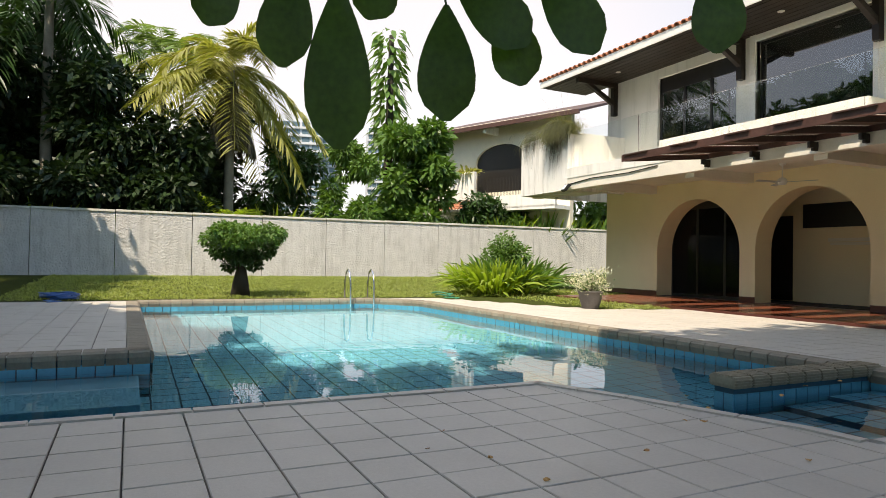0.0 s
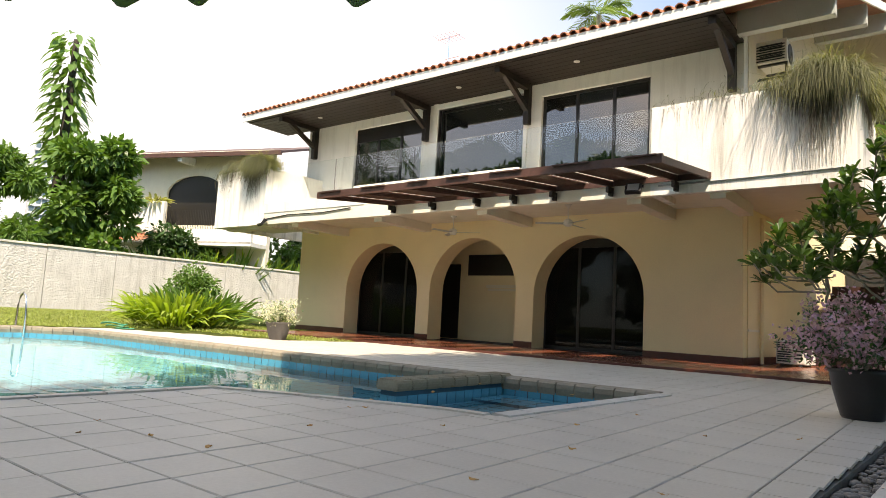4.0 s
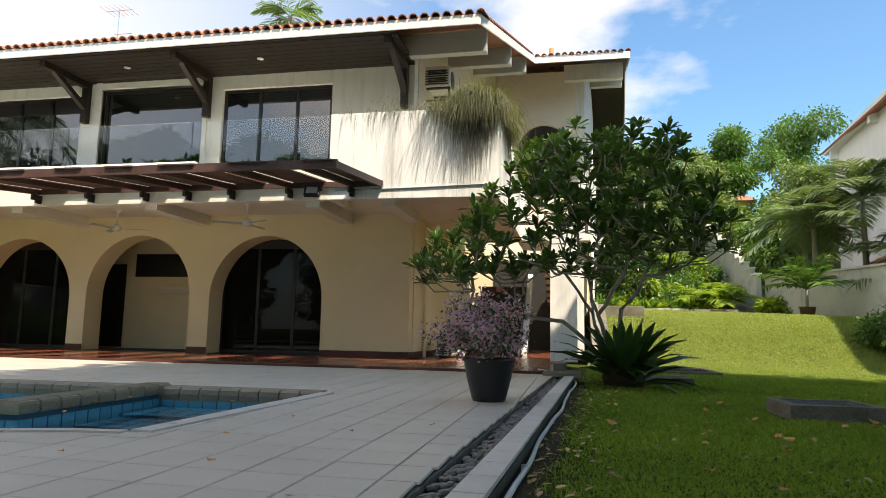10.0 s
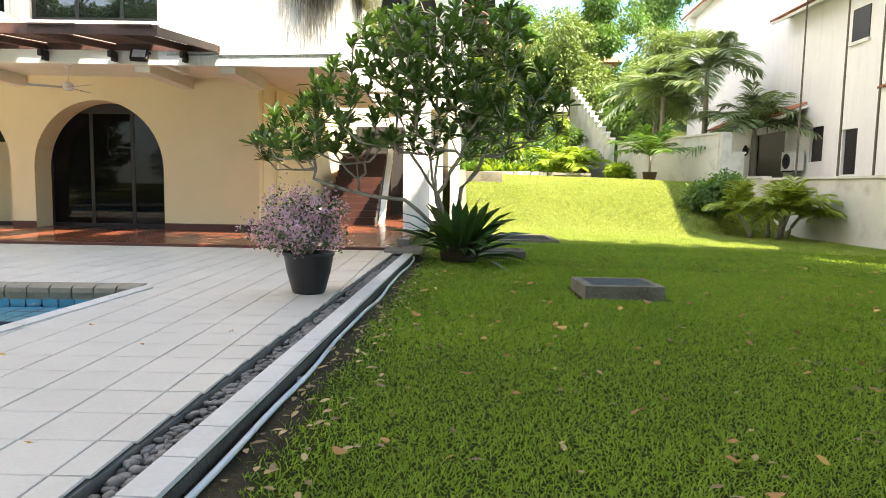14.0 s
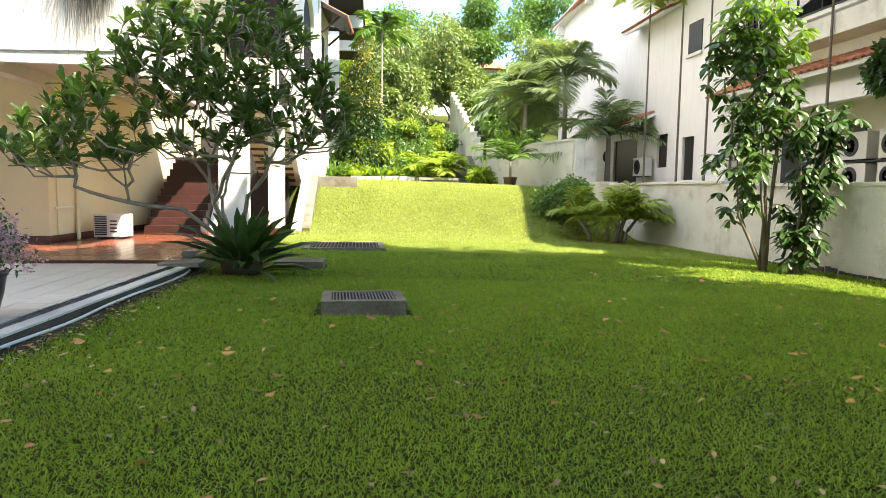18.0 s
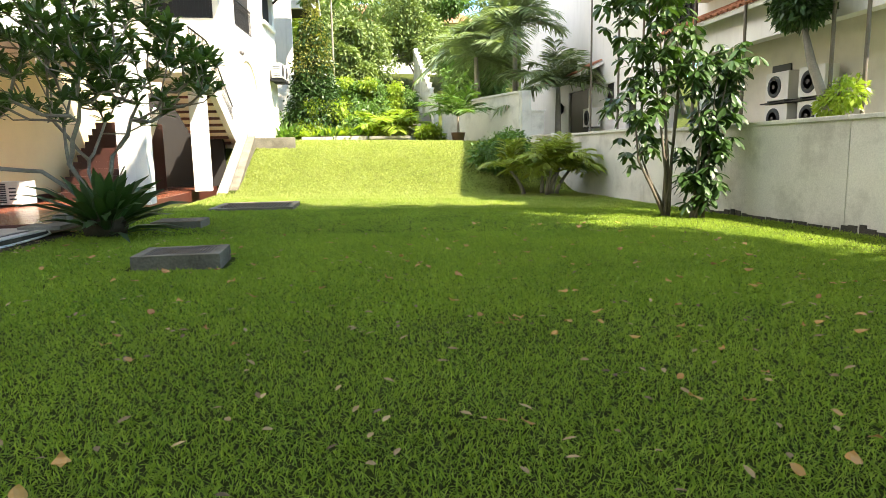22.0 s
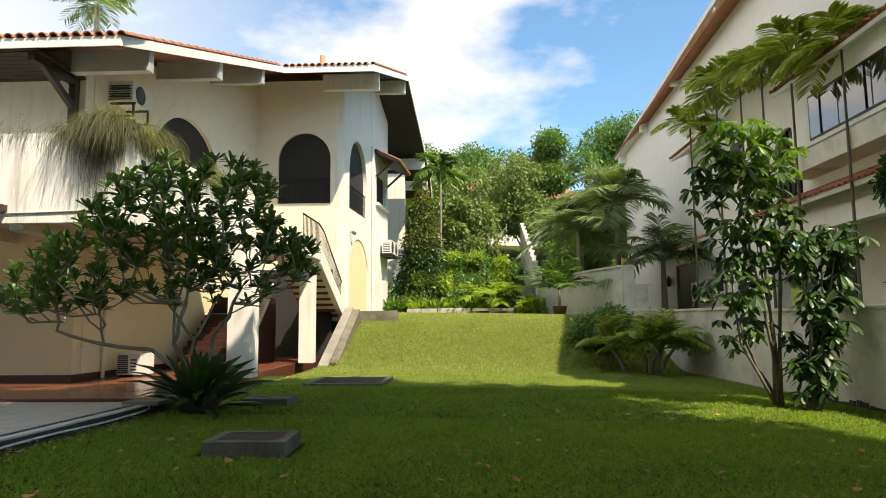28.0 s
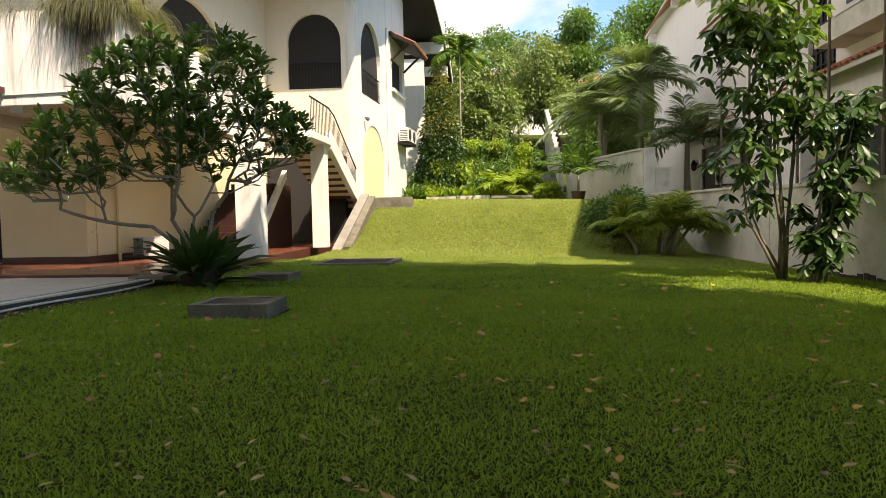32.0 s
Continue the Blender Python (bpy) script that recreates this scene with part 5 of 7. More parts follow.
for i, (x, y, h) in enumerate(((-25, -9, 2.3), (-25.2, -7.4, 2.9), (-24.8, -5.5, 2.6), (-25, -3.6, 2.7), (-25.2, -1.8, 2.4), (-25.4, 0.5, 2.6), (-25.2, 2.6, 3.0), (-25.6, 4.8, 3.2), (-25.0, -13.5, 2.5), (-25, -16.0, 2.8), (-25, 6.2, 3.3), (-25.6, 7.6, 3.4), (-25.5, 9.5, 3.5), (-25.2, 11.5, 3.5), (-26, 14, 3.6))):
    sword_clump("garden_shrub", "bright green strap-leaved shrub behind the wall", x - 0.9, y, 0.2, 1.8, h, 300, h * 1.05, 0.15, "leaf_light" if i % 2 else "leaf_mid", group="shrubs behind the wall", stiff=0.3, low=0.95)
for i, (x, y, h) in enumerate(((-27.2, 3.4, 4.0), (-27.4, 5.6, 4.1), (-27.6, 7.8, 4.3), (-27.2, 10, 4.4), (-27.4, 12.4, 4.5), (-28, 15, 4.6))):
    broad_tree("hedge_tree", "dense green hedge tree before the villa", x, y, 0.2, h, 3.4, 5000, 0.3, "leaf_mid" if i % 2 else "leaf_dark", seed=70 + i, base=0.05, clumps=26, group="hedge before the villa")
for i, (x, y, h) in enumerate(((-28.2, -7.8, 3.6), (-26.2, -6.2, 2.6), (-28.4, -4.6, 3.2), (-26, -2.2, 2.4))):
    palm("feather_palm", "feathery young palm beyond the garden wall", x, y, 0.1, h * 0.5, 0.08, 16, 2.3, 0.6, 0.5, "leaf_palm", n=26, low=0.1, high=1.35, width=0.05, group="young palms")
for i, (x, y, h) in enumerate(((-24, -37, 10), (-13, -39, 9), (-3, -36, 10.5), (8, -40, 11), (19, -36, 10), (30, -30, 9), (-34, -30, 10), (-40, -22, 11), (-30, -40, 9), (-18, -45, 11), (-8, -44, 10), (4, -46, 11))):
    broad_tree("garden_end_tree", "leafy tree at the far end of the garden", x, y, 0, h, 10, 5000, 0.6, "leaf_dark", seed=90 + i, base=0.04, clumps=24, group="trees at the garden's end")
# garden beside the pool
lol = tree_thing("topiary_tree", "clipped round topiary tree with a dark trunk on the lawn", "tree", -12.95, -10.75, -0.04)
part("trunk", tube([(0, 0, 0), (0.03, 0, 0.3), (-0.05, 0.02, 0.6), (0.02, 0, 1.0)], [0.23, 0.18, 0.12, 0.08], 10), M["bark_dark"], lol, smooth=True)
r = random.Random(2)
cs = [(0.95 * math.cos(a) * q, 0.95 * math.sin(a) * q, 1.42 + r.uniform(-0.28, 0.2) * (1.15 - 0.6 * q)) for a, q in ((r.random() * 6.28, math.sqrt(r.random())) for _ in range(26))]
crown(lol, cs, [r.uniform(0.22, 0.36) for _ in cs], 11000, 0.085, "leaf_mid", squash=0.6, wide=0.6)
crown(lol, [(0.1, 0.1, 0.95), (-0.3, 0.0, 0.9), (0.3, -0.1, 0.95), (0.0, -0.45, 1.1), (0.05, 0.5, 1.1), (0.05, 0.3, 0.75), (0.0, -0.25, 0.72)], [0.3, 0.26, 0.26, 0.3, 0.3, 0.2, 0.18], 4200, 0.085, "leaf_dark", name="undergrowth", wide=0.6)
sword_clump("strap_leaf_clump", "large clump of yellow-green strap leaves on the lawn", -12.7, -4.1, -0.05, 2.2, 1.1, 520, 1.3, 0.085, "leaf_light", stiff=0.45, low=0.45)
sword_clump("strap_leaf_clump", "clump of dark strap leaves on the lawn", -12.9, -3.3, -0.05, 2.2, 1.1, 480, 1.45, 0.085, "leaf_mid", stiff=0.42, low=0.5)
rsh = tree_thing("round_shrub", "round dense dark green shrub behind the strap leaves", "shrub", -14.0, -2.9, -0.05)
crown(rsh, [(0, 0, 1.35), (0.35, 0.2, 1.1), (-0.3, 0.3, 1.15), (0.1, -0.4, 1.1), (0, 0, 0.7)], [0.5, 0.42, 0.42, 0.42, 0.5], 4200, 0.11, "leaf_mid", wide=0.5)
part("stem", tube([(0, 0, 0), (0.03, 0, 0.5), (0, 0.02, 1.2)], [0.06, 0.05, 0.02], 6), M["bark_dark"], rsh)
# right-hand garden: palm shrub, saplings, areca palms
palm("dwarf_palm", "low bushy palm beside the boundary wall", 12.7, 5.0, -0.3, 0.8, 0.05, 13, 1.4, 0.36, 0.5, "leaf_areca", n=28, low=0.35, high=1.5, width=0.045, trunks=6, spread=0.5)
crn = tree_thing("clipped_shrub", "dense green shrub on the bank", "shrub", 12.0, 7.0, -0.05)
crown(crn, [(0, 0, 0.9), (0.4, 0.3, 1.2), (-0.4, 0.1, 0.8), (0.2, -0.4, 1.1)], [0.8, 0.6, 0.6, 0.6], 4500, 0.13, "leaf_mid")
part("stem", tube([(0, 0, 0), (0.05, 0, 0.5), (0.1, 0.05, 1.0)], [0.05, 0.04, 0.02], 6), M["bark"], crn)
def sapling(label, x, y, mat, clusters, sd, top_mat="", top_z=9.0):
    """Bent stems from one root to leaf clusters: (dx, dy, z, half width, half height, whorls); each whorl is a ring of drooping leaves."""
    z0 = lawn_height(x, y)
    t = tree_thing("sapling", label, "sapling", x, y, z0, "saplings by the wall")
    r = random.Random(sd)
    low, high = ([], []), ([], [])
    for dx, dy, z, rx, rz, n in clusters:
        top = Vector((dx, dy, z - z0))
        B, A = high if z > top_z else low
        mid = Vector((dx * 0.45 + r.gauss(0, 0.08), dy * 0.45, (z - z0) * 0.5))
        foot = Vector((r.uniform(-0.12, 0.12), r.uniform(-0.1, 0.1), 0))
        pts = [foot, foot.lerp(mid, 0.5) + Vector((r.gauss(0, 0.03), 0, 0)), mid, mid.lerp(top, 0.55), top + Vector((0, 0, rz * 0.5))]
        part("stem", tube(pts, [0.032, 0.028, 0.023, 0.016, 0.006], 7), M["bark"], t, smooth=True)
        for k in range(int(1.2 * n)):
            u = Vector((r.gauss(0, 1), r.gauss(0, 1), r.gauss(0, 1))).normalized() * r.uniform(0.45, 1.0)
            c = top + Vector((u.x * rx, u.y * rx * 0.8, u.z * rz))
            for i in range(8):
                a = 0.785 * i + r.random()
                e = r.uniform(-0.75, 0.25)
                B.append(c)
                A.append((math.cos(a) * math.cos(e), math.sin(a) * math.cos(e), math.sin(e)))
    for (B, A), leaf in ((low, mat), (high, top_mat)):
        if B:
            leaf_mesh("leaves", np.array(B), np.array(A), rng.uniform(0.14, 0.27, len(B)), 0.09, M[leaf], t, "", droop=0.4, flat=0.35, kind="stuff", outline=PADDLE)


# clusters above top_z take the sunlit colour, the rest the shaded one
sapling("slender sapling with drooping leaf whorls, top in sunlit green, body in shaded green", 13.3, -1.3, "leaf_unlit", [(-0.5, -0.1, 3.3, 0.95, 1.0, 66), (-0.45, -0.1, 4.35, 0.75, 0.55, 34), (0.15, 0.1, 3.9, 0.6, 0.6, 20), (-0.75, -0.2, 1.75, 0.75, 0.45, 26), (-0.55, 0.1, 1.0, 0.5, 0.45, 12), (-0.2, 0.0, 2.4, 0.6, 0.5, 22), (0.35, 0.2, 2.9, 0.5, 0.5, 16)], 21, "leaf_sunlit", 3.8)
sapling("bushy sapling with dark glossy leaves by the wall", 13.75, -1.75, "leaf_dark", [(0.35, 0.2, 1.9, 0.6, 0.75, 34), (0.1, 0.1, 0.65, 0.5, 0.6, 26), (-0.1, 0.1, 2.3, 0.5, 0.5, 14), (0.6, 0.1, 2.5, 0.45, 0.35, 12), (0.0, 0.0, 0.2, 0.45, 0.35, 18), (0.3, 0.15, 1.2, 0.5, 0.5, 22)], 22)
bon = tree_thing("cloud_pruned_tree", "small dark clipped tree with a bent grey trunk", "tree", 16.0, -2.0, -0.3)
part("trunk", tube([(0, 0, 0), (0, -0.1, 1.2), (-0.05, -0.1, 1.8), (-0.1, 0.35, 2.7), (-0.1, 0.7, 3.6)], [0.11, 0.1, 0.09, 0.08, 0.04], 8), M["bark_pale"], bon, smooth=True)
crown(bon, [(-0.1, 0.8, 3.85), (-0.2, 0.4, 3.7), (0.1, 1.15, 3.75), (-0.1, 0.75, 4.2)], [0.5, 0.4, 0.4, 0.4], 3600, 0.14, "leaf_dark", squash=0.75)
crown(bon, [(0, -0.45, 2.1), (-0.1, -0.2, 1.9)], [0.33, 0.25], 900, 0.12, "leaf_light", name="low_shoot")
for x, y, h in ((16.1, 10.3, 8.4), (16.1, 7.8, 8.9), (16.2, 6.2, 8.5), (16.2, 4.8, 8.3), (16.1, 3.0, 8.0), (16.2, 1.0, 7.4), (16.1, -1.9, 8.5), (16.2, -2.6, 8.0)):
    palm("areca_palm", "slender areca palm with a thin ringed trunk and feathery crown", x, y, -0.3, h, 0.034, 13, 1.45, 0.5, 0.5, "leaf_areca", bark="bark", n=26, low=0.1, high=1.4, width=0.075, group="areca palms")
for x, y, h in ((12.75, 14.9, 3.6), (14.2, 14.0, 4.6), (15.6, 12.6, 2.2), (13.4, 18.0, 4.2)):
    palm("silvery_palm", "grey-green arching palm behind the garden wall", x, y, lawn_height(x, y), h, 0.11, 24, 2.8, 0.75, 0.5, "leaf_silver", n=34, low=0.05, high=1.5, width=0.06, group="arching palms")
pt = palm("potted_palm", "potted palm at the top of the bank", 11.5, 12.2, lawn_height(11.5, 12.2) + 0.3, 0.7, 0.05, 16, 1.7, 0.5, 0.3, "leaf_mid", n=24, low=0.35, high=1.45, width=0.06)
part("pot", lathe([(0.2, -0.32), (0.27, 0.05), (0.3, 0.08), (0.24, 0.08), (0.2, 0.0)], 20), M["pot_brown"], pt, smooth=True)
# planting at the head of the bank
for i in range(9):
    x, y = 4.7 + 0.5 * i + random.uniform(-0.2, 0.2), 16.7 + random.uniform(-0.2, 0.4)
    sword_clump("bank_shrub", "bright yellow-green shrub at the head of the bank", x, y, lawn_height(x, y), 0.9, 1.0, 120, random.uniform(0.8, 1.25), 0.11, "leaf_light" if i % 3 else "leaf_mid", group="shrubs on the bank", stiff=0.4, low=0.5)
for i, (x, y, h, w, mt) in enumerate(((4.9, 17.9, 1.5, 1.3, "leaf_mid"), (6.5, 17.6, 2.0, 1.5, "leaf_light"), (7.4, 18.2, 1.5, 1.6, "leaf_light"), (8.2, 19.0, 2.1, 1.6, "leaf_mid"), (5.5, 17.2, 1.1, 1.1, "leaf_light"), (7.7, 17.3, 1.1, 1.2, "leaf_mid"), (10.4, 12.6, 0.55, 0.9, "leaf_light"))):
    t = tree_thing("leafy_shrub", "leafy green shrub in the planting at the head of the bank", "shrub", x, y, lawn_height(x, y), "leafy shrubs on the bank")
    q = random.Random(300 + i)
    part("stem", tube([(0, 0, 0), (0.04, 0.02, h * 0.4), (0.0, 0.05, h * 0.8)], [0.04, 0.03, 0.012], 6), M["bark"], t)
    cs = [(q.gauss(0, w * 0.22), q.gauss(0, w * 0.2), h * q.uniform(0.35, 0.92)) for _ in range(9)]
    crown(t, cs, [w * q.uniform(0.2, 0.32) for _ in cs], 1500, 0.19, mt, wide=0.4)
palm("bank_palm", "bushy yellow-green palm shrub beside the garden steps", 9.2, 17.1, 1.35, 0.7, 0.05, 9, 1.9, 0.55, 0.55, "leaf_light", n=24, low=0.2, high=1.4, width=0.085, trunks=5, spread=0.45)
for i in range(7):
    x = 6.2 + 0.72 * i
    t = tree_thing("clipped_hedge", "clipped light green hedge on the upper terrace", "hedge", x, 23.2, lawn_height(x, 23.2), "hedge on the terrace")
    part("stem", tube([(0, 0, 0), (0.02, 0, 0.8)], [0.04, 0.02], 6), M["bark"], t)
    crown(t, [(random.uniform(-0.3, 0.3), random.uniform(-0.25, 0.25), random.uniform(0.7, 2.05)) for _ in range(9)], [0.42] * 9, 1500, 0.16, "leaf_light" if i % 2 else "leaf_mid", squash=0.8)
con = tree_thing("conifer", "tall golden-green columnar conifer", "conifer", 5.8, 18.2, 1.6)
part("trunk", tube([(0, 0, 0), (0, 0, 3), (0, 0, 6)], [0.14, 0.1, 0.03], 8), M["bark_dark"], con)
cone = [(0.4 * math.cos(i * 2.4) * (1 - i / 30), 0.4 * math.sin(i * 2.4) * (1 - i / 30), 0.6 + 0.22 * i) for i in range(27)]
crown(con, cone[:22], [1.15 - 0.032 * i for i in range(22)], 24000, 0.15, "leaf_dark", squash=0.75, shell=0.7)
crown(con, cone[11:], [0.86 - 0.04 * i for i in range(16)], 7000, 0.13, "leaf_gold", name="tip", squash=0.9)
palm("slim_palm", "slim palm rising above the conifer", 6.7, 18.8, 1.6, 6.9, 0.05, 10, 1.8, 0.6, 0.5, "leaf_mid", n=24, low=0.0, high=1.25, width=0.1)
for i, (x, y, h, w, mt) in enumerate(((7.5, 29, 6.5, 6, "leaf_hill"), (11.5, 31, 7.5, 6.5, "leaf_hill"), (5.0, 33, 7.5, 6, "leaf_light"), (15.0, 34, 10.0, 6.5, "leaf_mid"), (20, 37, 11, 8, "leaf_mid"), (13, 36, 8.5, 8, "leaf_hill"), (9, 37, 8.5, 8, "leaf_mid"), (3, 42, 9, 9, "leaf_hill"), (25, 34, 9, 9, "leaf_hill"), (7.4, 26, 5.0, 3.2, "leaf_hill"), (28, 26, 8, 8, "leaf_mid"), (14.5, 26, 5.0, 4.5, "leaf_mid"), (17, 29, 7, 6, "leaf_hill"))):
    broad_tree("hillside_tree", "leafy tree on the rising hillside", x, y, lawn_height(x, y), h, w, 13000, 0.27, mt, seed=30 + i, base=0.2, group="hillside trees", clumps=22)
palm("rooftop_palm", "palm crown rising behind the roof", -14.6, 24.4, 0.5, 20.2, 0.2, 16, 3.0, 0.7, 0.5, "leaf_palm", n=26, low=-0.3, high=1.2, width=0.07)
broad_tree("rear_tree", "tree behind the far end of the house", -16.5, 9.5, 0.3, 7.6, 3.6, 3500, 0.35, "leaf_mid", seed=51, base=0.3)
broad_tree("rear_tree", "tree behind the far end of the house", -20, 9.0, 0.3, 4.0, 4.0, 3500, 0.3, "leaf_mid", seed=52, base=0.2)

# ---- boundary walls ----
lw = thing("wall_left_boundary", "rough-cast grey-white garden wall with tree shadows", "wall", kind="structure")
LWM = turned(-23.0, -24.0, 0, 91.5)
for i in range(20):
    part("wall_panel", boxes((i * 2.6 + 0.012, (i + 1) * 2.6 - 0.012, 0.0, 0.2, -0.4, 2.36 + 0.012 * i), bevel=0.008, m=LWM), M["wall_rough"], lw)
    part("wall_coping", boxes((i * 2.6 + 0.012, (i + 1) * 2.6 - 0.012, -0.04, 0.24, 2.36 + 0.012 * i, 2.44 + 0.012 * i), bevel=0.012, m=LWM), M["wall_smooth"], lw)
RWM = turned(14.82, -3.4, 0, 3.4)
rw = thing("wall_right_boundary", "weathered white boundary wall with dark stains", "wall", kind="structure")
for y0, y1, zt in ((-24, -17, 1.28), (-17, -10.5, 1.28), (-10.5, -4, 1.28), (-4, 2.2, 1.28), (2.2, 8.5, 1.36), (8.5, 11.6, 1.42)):
    part("wall_panel", boxes((0.0, 0.22, y0 + 3.406, y1 + 3.394, -1.0, zt), bevel=0.008, m=RWM), M["wall_smooth"], rw)
    part("wall_coping", boxes((-0.05, 0.27, y0 + 3.406, y1 + 3.394, zt, zt + 0.07), bevel=0.01, m=RWM), M["wall_smooth"], rw)
D1 = turned(13.85, 11.2, 0, 107.5)
for i, (a, b, zt) in enumerate(((0, 2.2, 3.05), (2.2, 4.4, 3.05), (4.4, 6.8, 3.05))):
    part("wall_panel", boxes((a + 0.006, b - 0.006, 0, 0.22, 0.4, zt), bevel=0.008, m=D1), M["wall_smooth"], rw)
    part("wall_coping", boxes((a + 0.006, b - 0.006, -0.05, 0.27, zt, zt + 0.08), bevel=0.01, m=D1), M["wall_smooth"], rw)
part("gate_post", boxes((13.7, 14.05, 10.95, 11.3, -0.5, 3.12), bevel=0.012), M["wall_smooth"], rw)
D2 = turned(11.45, 17.6, 0, 89)
for i in range(12):
    part("wall_panel", boxes((i * 1.0, (i + 1) * 1.0 - 0.01, 0, 0.2, 0.8, 3.3 + 0.36 * i), bevel=0.008, m=D2), M["wall_smooth"], rw)
    part("wall_coping", boxes((i * 1.0, (i + 1) * 1.0 - 0.01, -0.04, 0.24, 3.3 + 0.36 * i, 3.38 + 0.36 * i), bevel=0.01, m=D2), M["fascia"], rw)
part("wall_panel", boxes((14.06, 14.55, 10.98, 11.2, -0.5, 2.35), bevel=0.008), M["wall_smooth"], rw)
part("wall_coping", boxes((14.06, 14.6, 10.94, 11.24, 2.35, 2.42), bevel=0.01), M["wall_smooth"], rw)
mo = bmesh.new()
q = random.Random(9)
for k in range(70):
    u, h = -8.0 + 0.17 * k, 0.01 + 0.16 * max(0.0, noise.noise((k * 0.23, 0, 7)) + 0.12) * q.uniform(0.5, 1.0)
    box(mo, -0.012 - 0.008 * q.random(), 0.0, u, u + q.uniform(0.12, 0.2), -0.5, -0.36 + h, m=RWM)
part("moss_stain", mo, M["kerb_side"], rw, "black moss along the foot of the wall")
# garden steps and low planter walls at the head of the bank
stp = thing("garden_steps", "stone garden steps climbing beside the stepped wall", "steps", kind="structure")
for i in range(9):
    part("stone_step", boxes((10.1, 11.4, 16.4 + 0.42 * i, 16.84 + 0.42 * i, 0.8, 1.52 + 0.17 * i), bevel=0.02), M["concrete"], stp)
for x0, x1, y, h in ((4.3, 5.2, 15.9, 1.62), (5.3, 6.6, 15.7, 1.78), (6.65, 8.1, 15.75, 1.8), (8.15, 10.0, 15.7, 1.78)):
    p = thing("garden_planter", "stained white concrete planter box at the head of the bank", "planter", "planter boxes")
    part("box", boxes((x0, x1, y, y + 0.5, 1.1, h - 0.1), bevel=0.02), M["old_white"], p)
    part("soil", boxes((x0 + 0.06, x1 - 0.06, y + 0.06, y + 0.44, h - 0.12, h - 0.08)), M["earth"], p)
tagged(part("garden_bench", boxes((8.2, 9.9, 15.2, 15.6, 1.55, 1.65), (8.3, 8.45, 15.25, 15.55, 1.2, 1.55), (9.65, 9.8, 15.25, 15.55, 1.2, 1.55), bevel=0.01), M["concrete"], None, "low pale concrete bench before the planters"), category="bench")

hh = thing("hill_house", "white house with an orange tiled roof behind the hillside trees", "house")
part("wall", boxes((5.0, 17.5, 44.0, 50.0, 5.0, 11.8), bevel=0.02), M["neighbour"], hh)
bm = bmesh.new()
vs = [bm.verts.new(p) for p in ((4.2, 43.2, 11.7), (18.3, 43.2, 11.7), (18.3, 50.8, 11.7), (4.2, 50.8, 11.7), (6.5, 47.0, 13.9), (16.0, 47.0, 13.9))]
for f in ((0, 1, 5, 4), (1, 2, 5), (2, 3, 4, 5), (3, 0, 4), (3, 2, 1, 0)):
    bm.faces.new([vs[i] for i in f])
part("roof", bm, M["roof_tile"], hh)
for x in (6.5, 9.0, 11.5, 14.0):
    part("window", boxes((x, x + 1.2, 43.96, 44.0, 8.6, 10.0), bevel=0.01), M["frame"], hh, "dark window")
am = thing("roof_antenna", "thin metal television antenna on the far roof", "antenna", m=Matrix.Translation((13.2, 46.0, 13.6)))
part("mast", tube([(0, 0, 0), (0, 0, 2.6)], 0.03, 6), M["steel"], am)
for z in (1.6, 2.1, 2.55):
    part("boom", tube([(-0.5, 0, z), (0.5, 0, z)], 0.02, 5), M["steel"], am)

# ---- outside stair at the wing ----
stair = thing("outside_stair", "white outside stair with black metal railing", "stair")
part("landing", boxes((1.92, 3.75, 3.7, 5.75, 2.92, 3.1), bevel=0.01), M["plaster"], stair)
part("post", boxes((3.22, 3.62, 5.3, 5.7, 0.0, 2.92), bevel=0.01), M["plaster"], stair)
part("column", boxes((2.84, 3.4, 0.85, 1.25, -0.02, 3.02), bevel=0.01), M["plaster"], stair, "white square column")
part("beam", boxes((2.9, 3.34, 0.85, 3.7, 2.9, 3.1), (1.9, 2.9, 0.85, 1.2, 2.92, 3.1), bevel=0.01), M["plaster"], stair)


def slanted(x0, x1, ya, za, yb, zb, th):
    bm = bmesh.new()
    v = [bm.verts.new(p) for x in (x0, x1) for p in ((x, ya, za), (x, yb, zb), (x, yb, zb - th), (x, ya, za - th))]
    for f in ((0, 1, 2, 3), (7, 6, 5, 4), (0, 4, 5, 1), (1, 5, 6, 2), (2, 6, 7, 3), (3, 7, 4, 0)):
        bm.faces.new([v[i] for i in f])
    bmesh.ops.recalc_face_normals(bm, faces=bm.faces[:])
    return bm


part("rear_roof", slanted(3.0, 5.9, 21.6, 9.9, 25.0, 8.5, 0.12), M["dark_wood"], house)
part("rear_rake_board", slanted(5.9, 5.95, 21.55, 9.98, 25.05, 8.55, 0.3), M["fascia"], house)
part("rear_beam", boxes((3.4, 5.8, 22.8, 23.05, 8.45, 8.95), bevel=0.01), M["plaster"], house)
part("rear_wall", boxes((2.0, 4.6, 22.0, 22.3, 0.5, 9.2)), M["plaster"], house)
part("flight", slanted(2.5, 3.6, 5.6, 3.0, 9.3, 1.42, 0.2), M["cream_pale"], stair)
part("stringer", slanted(3.6, 3.76, 5.6, 3.32, 9.4, 1.66, 0.5), M["plaster"], stair)
for i in range(9):
    part("step", boxes((2.5, 3.6, 5.7 + 0.4 * i, 6.1 + 0.4 * i, 2.7 - 0.175 * i, 2.98 - 0.175 * i)), M["skirting"], stair)
rl = [(3.7, 3.75, 3.98), (3.7, 5.6, 3.98), (3.7, 6.2, 3.85), (3.7, 9.3, 2.35)]
part("handrail", tube(rl, 0.022, 8), M["black_metal"], stair, smooth=True)
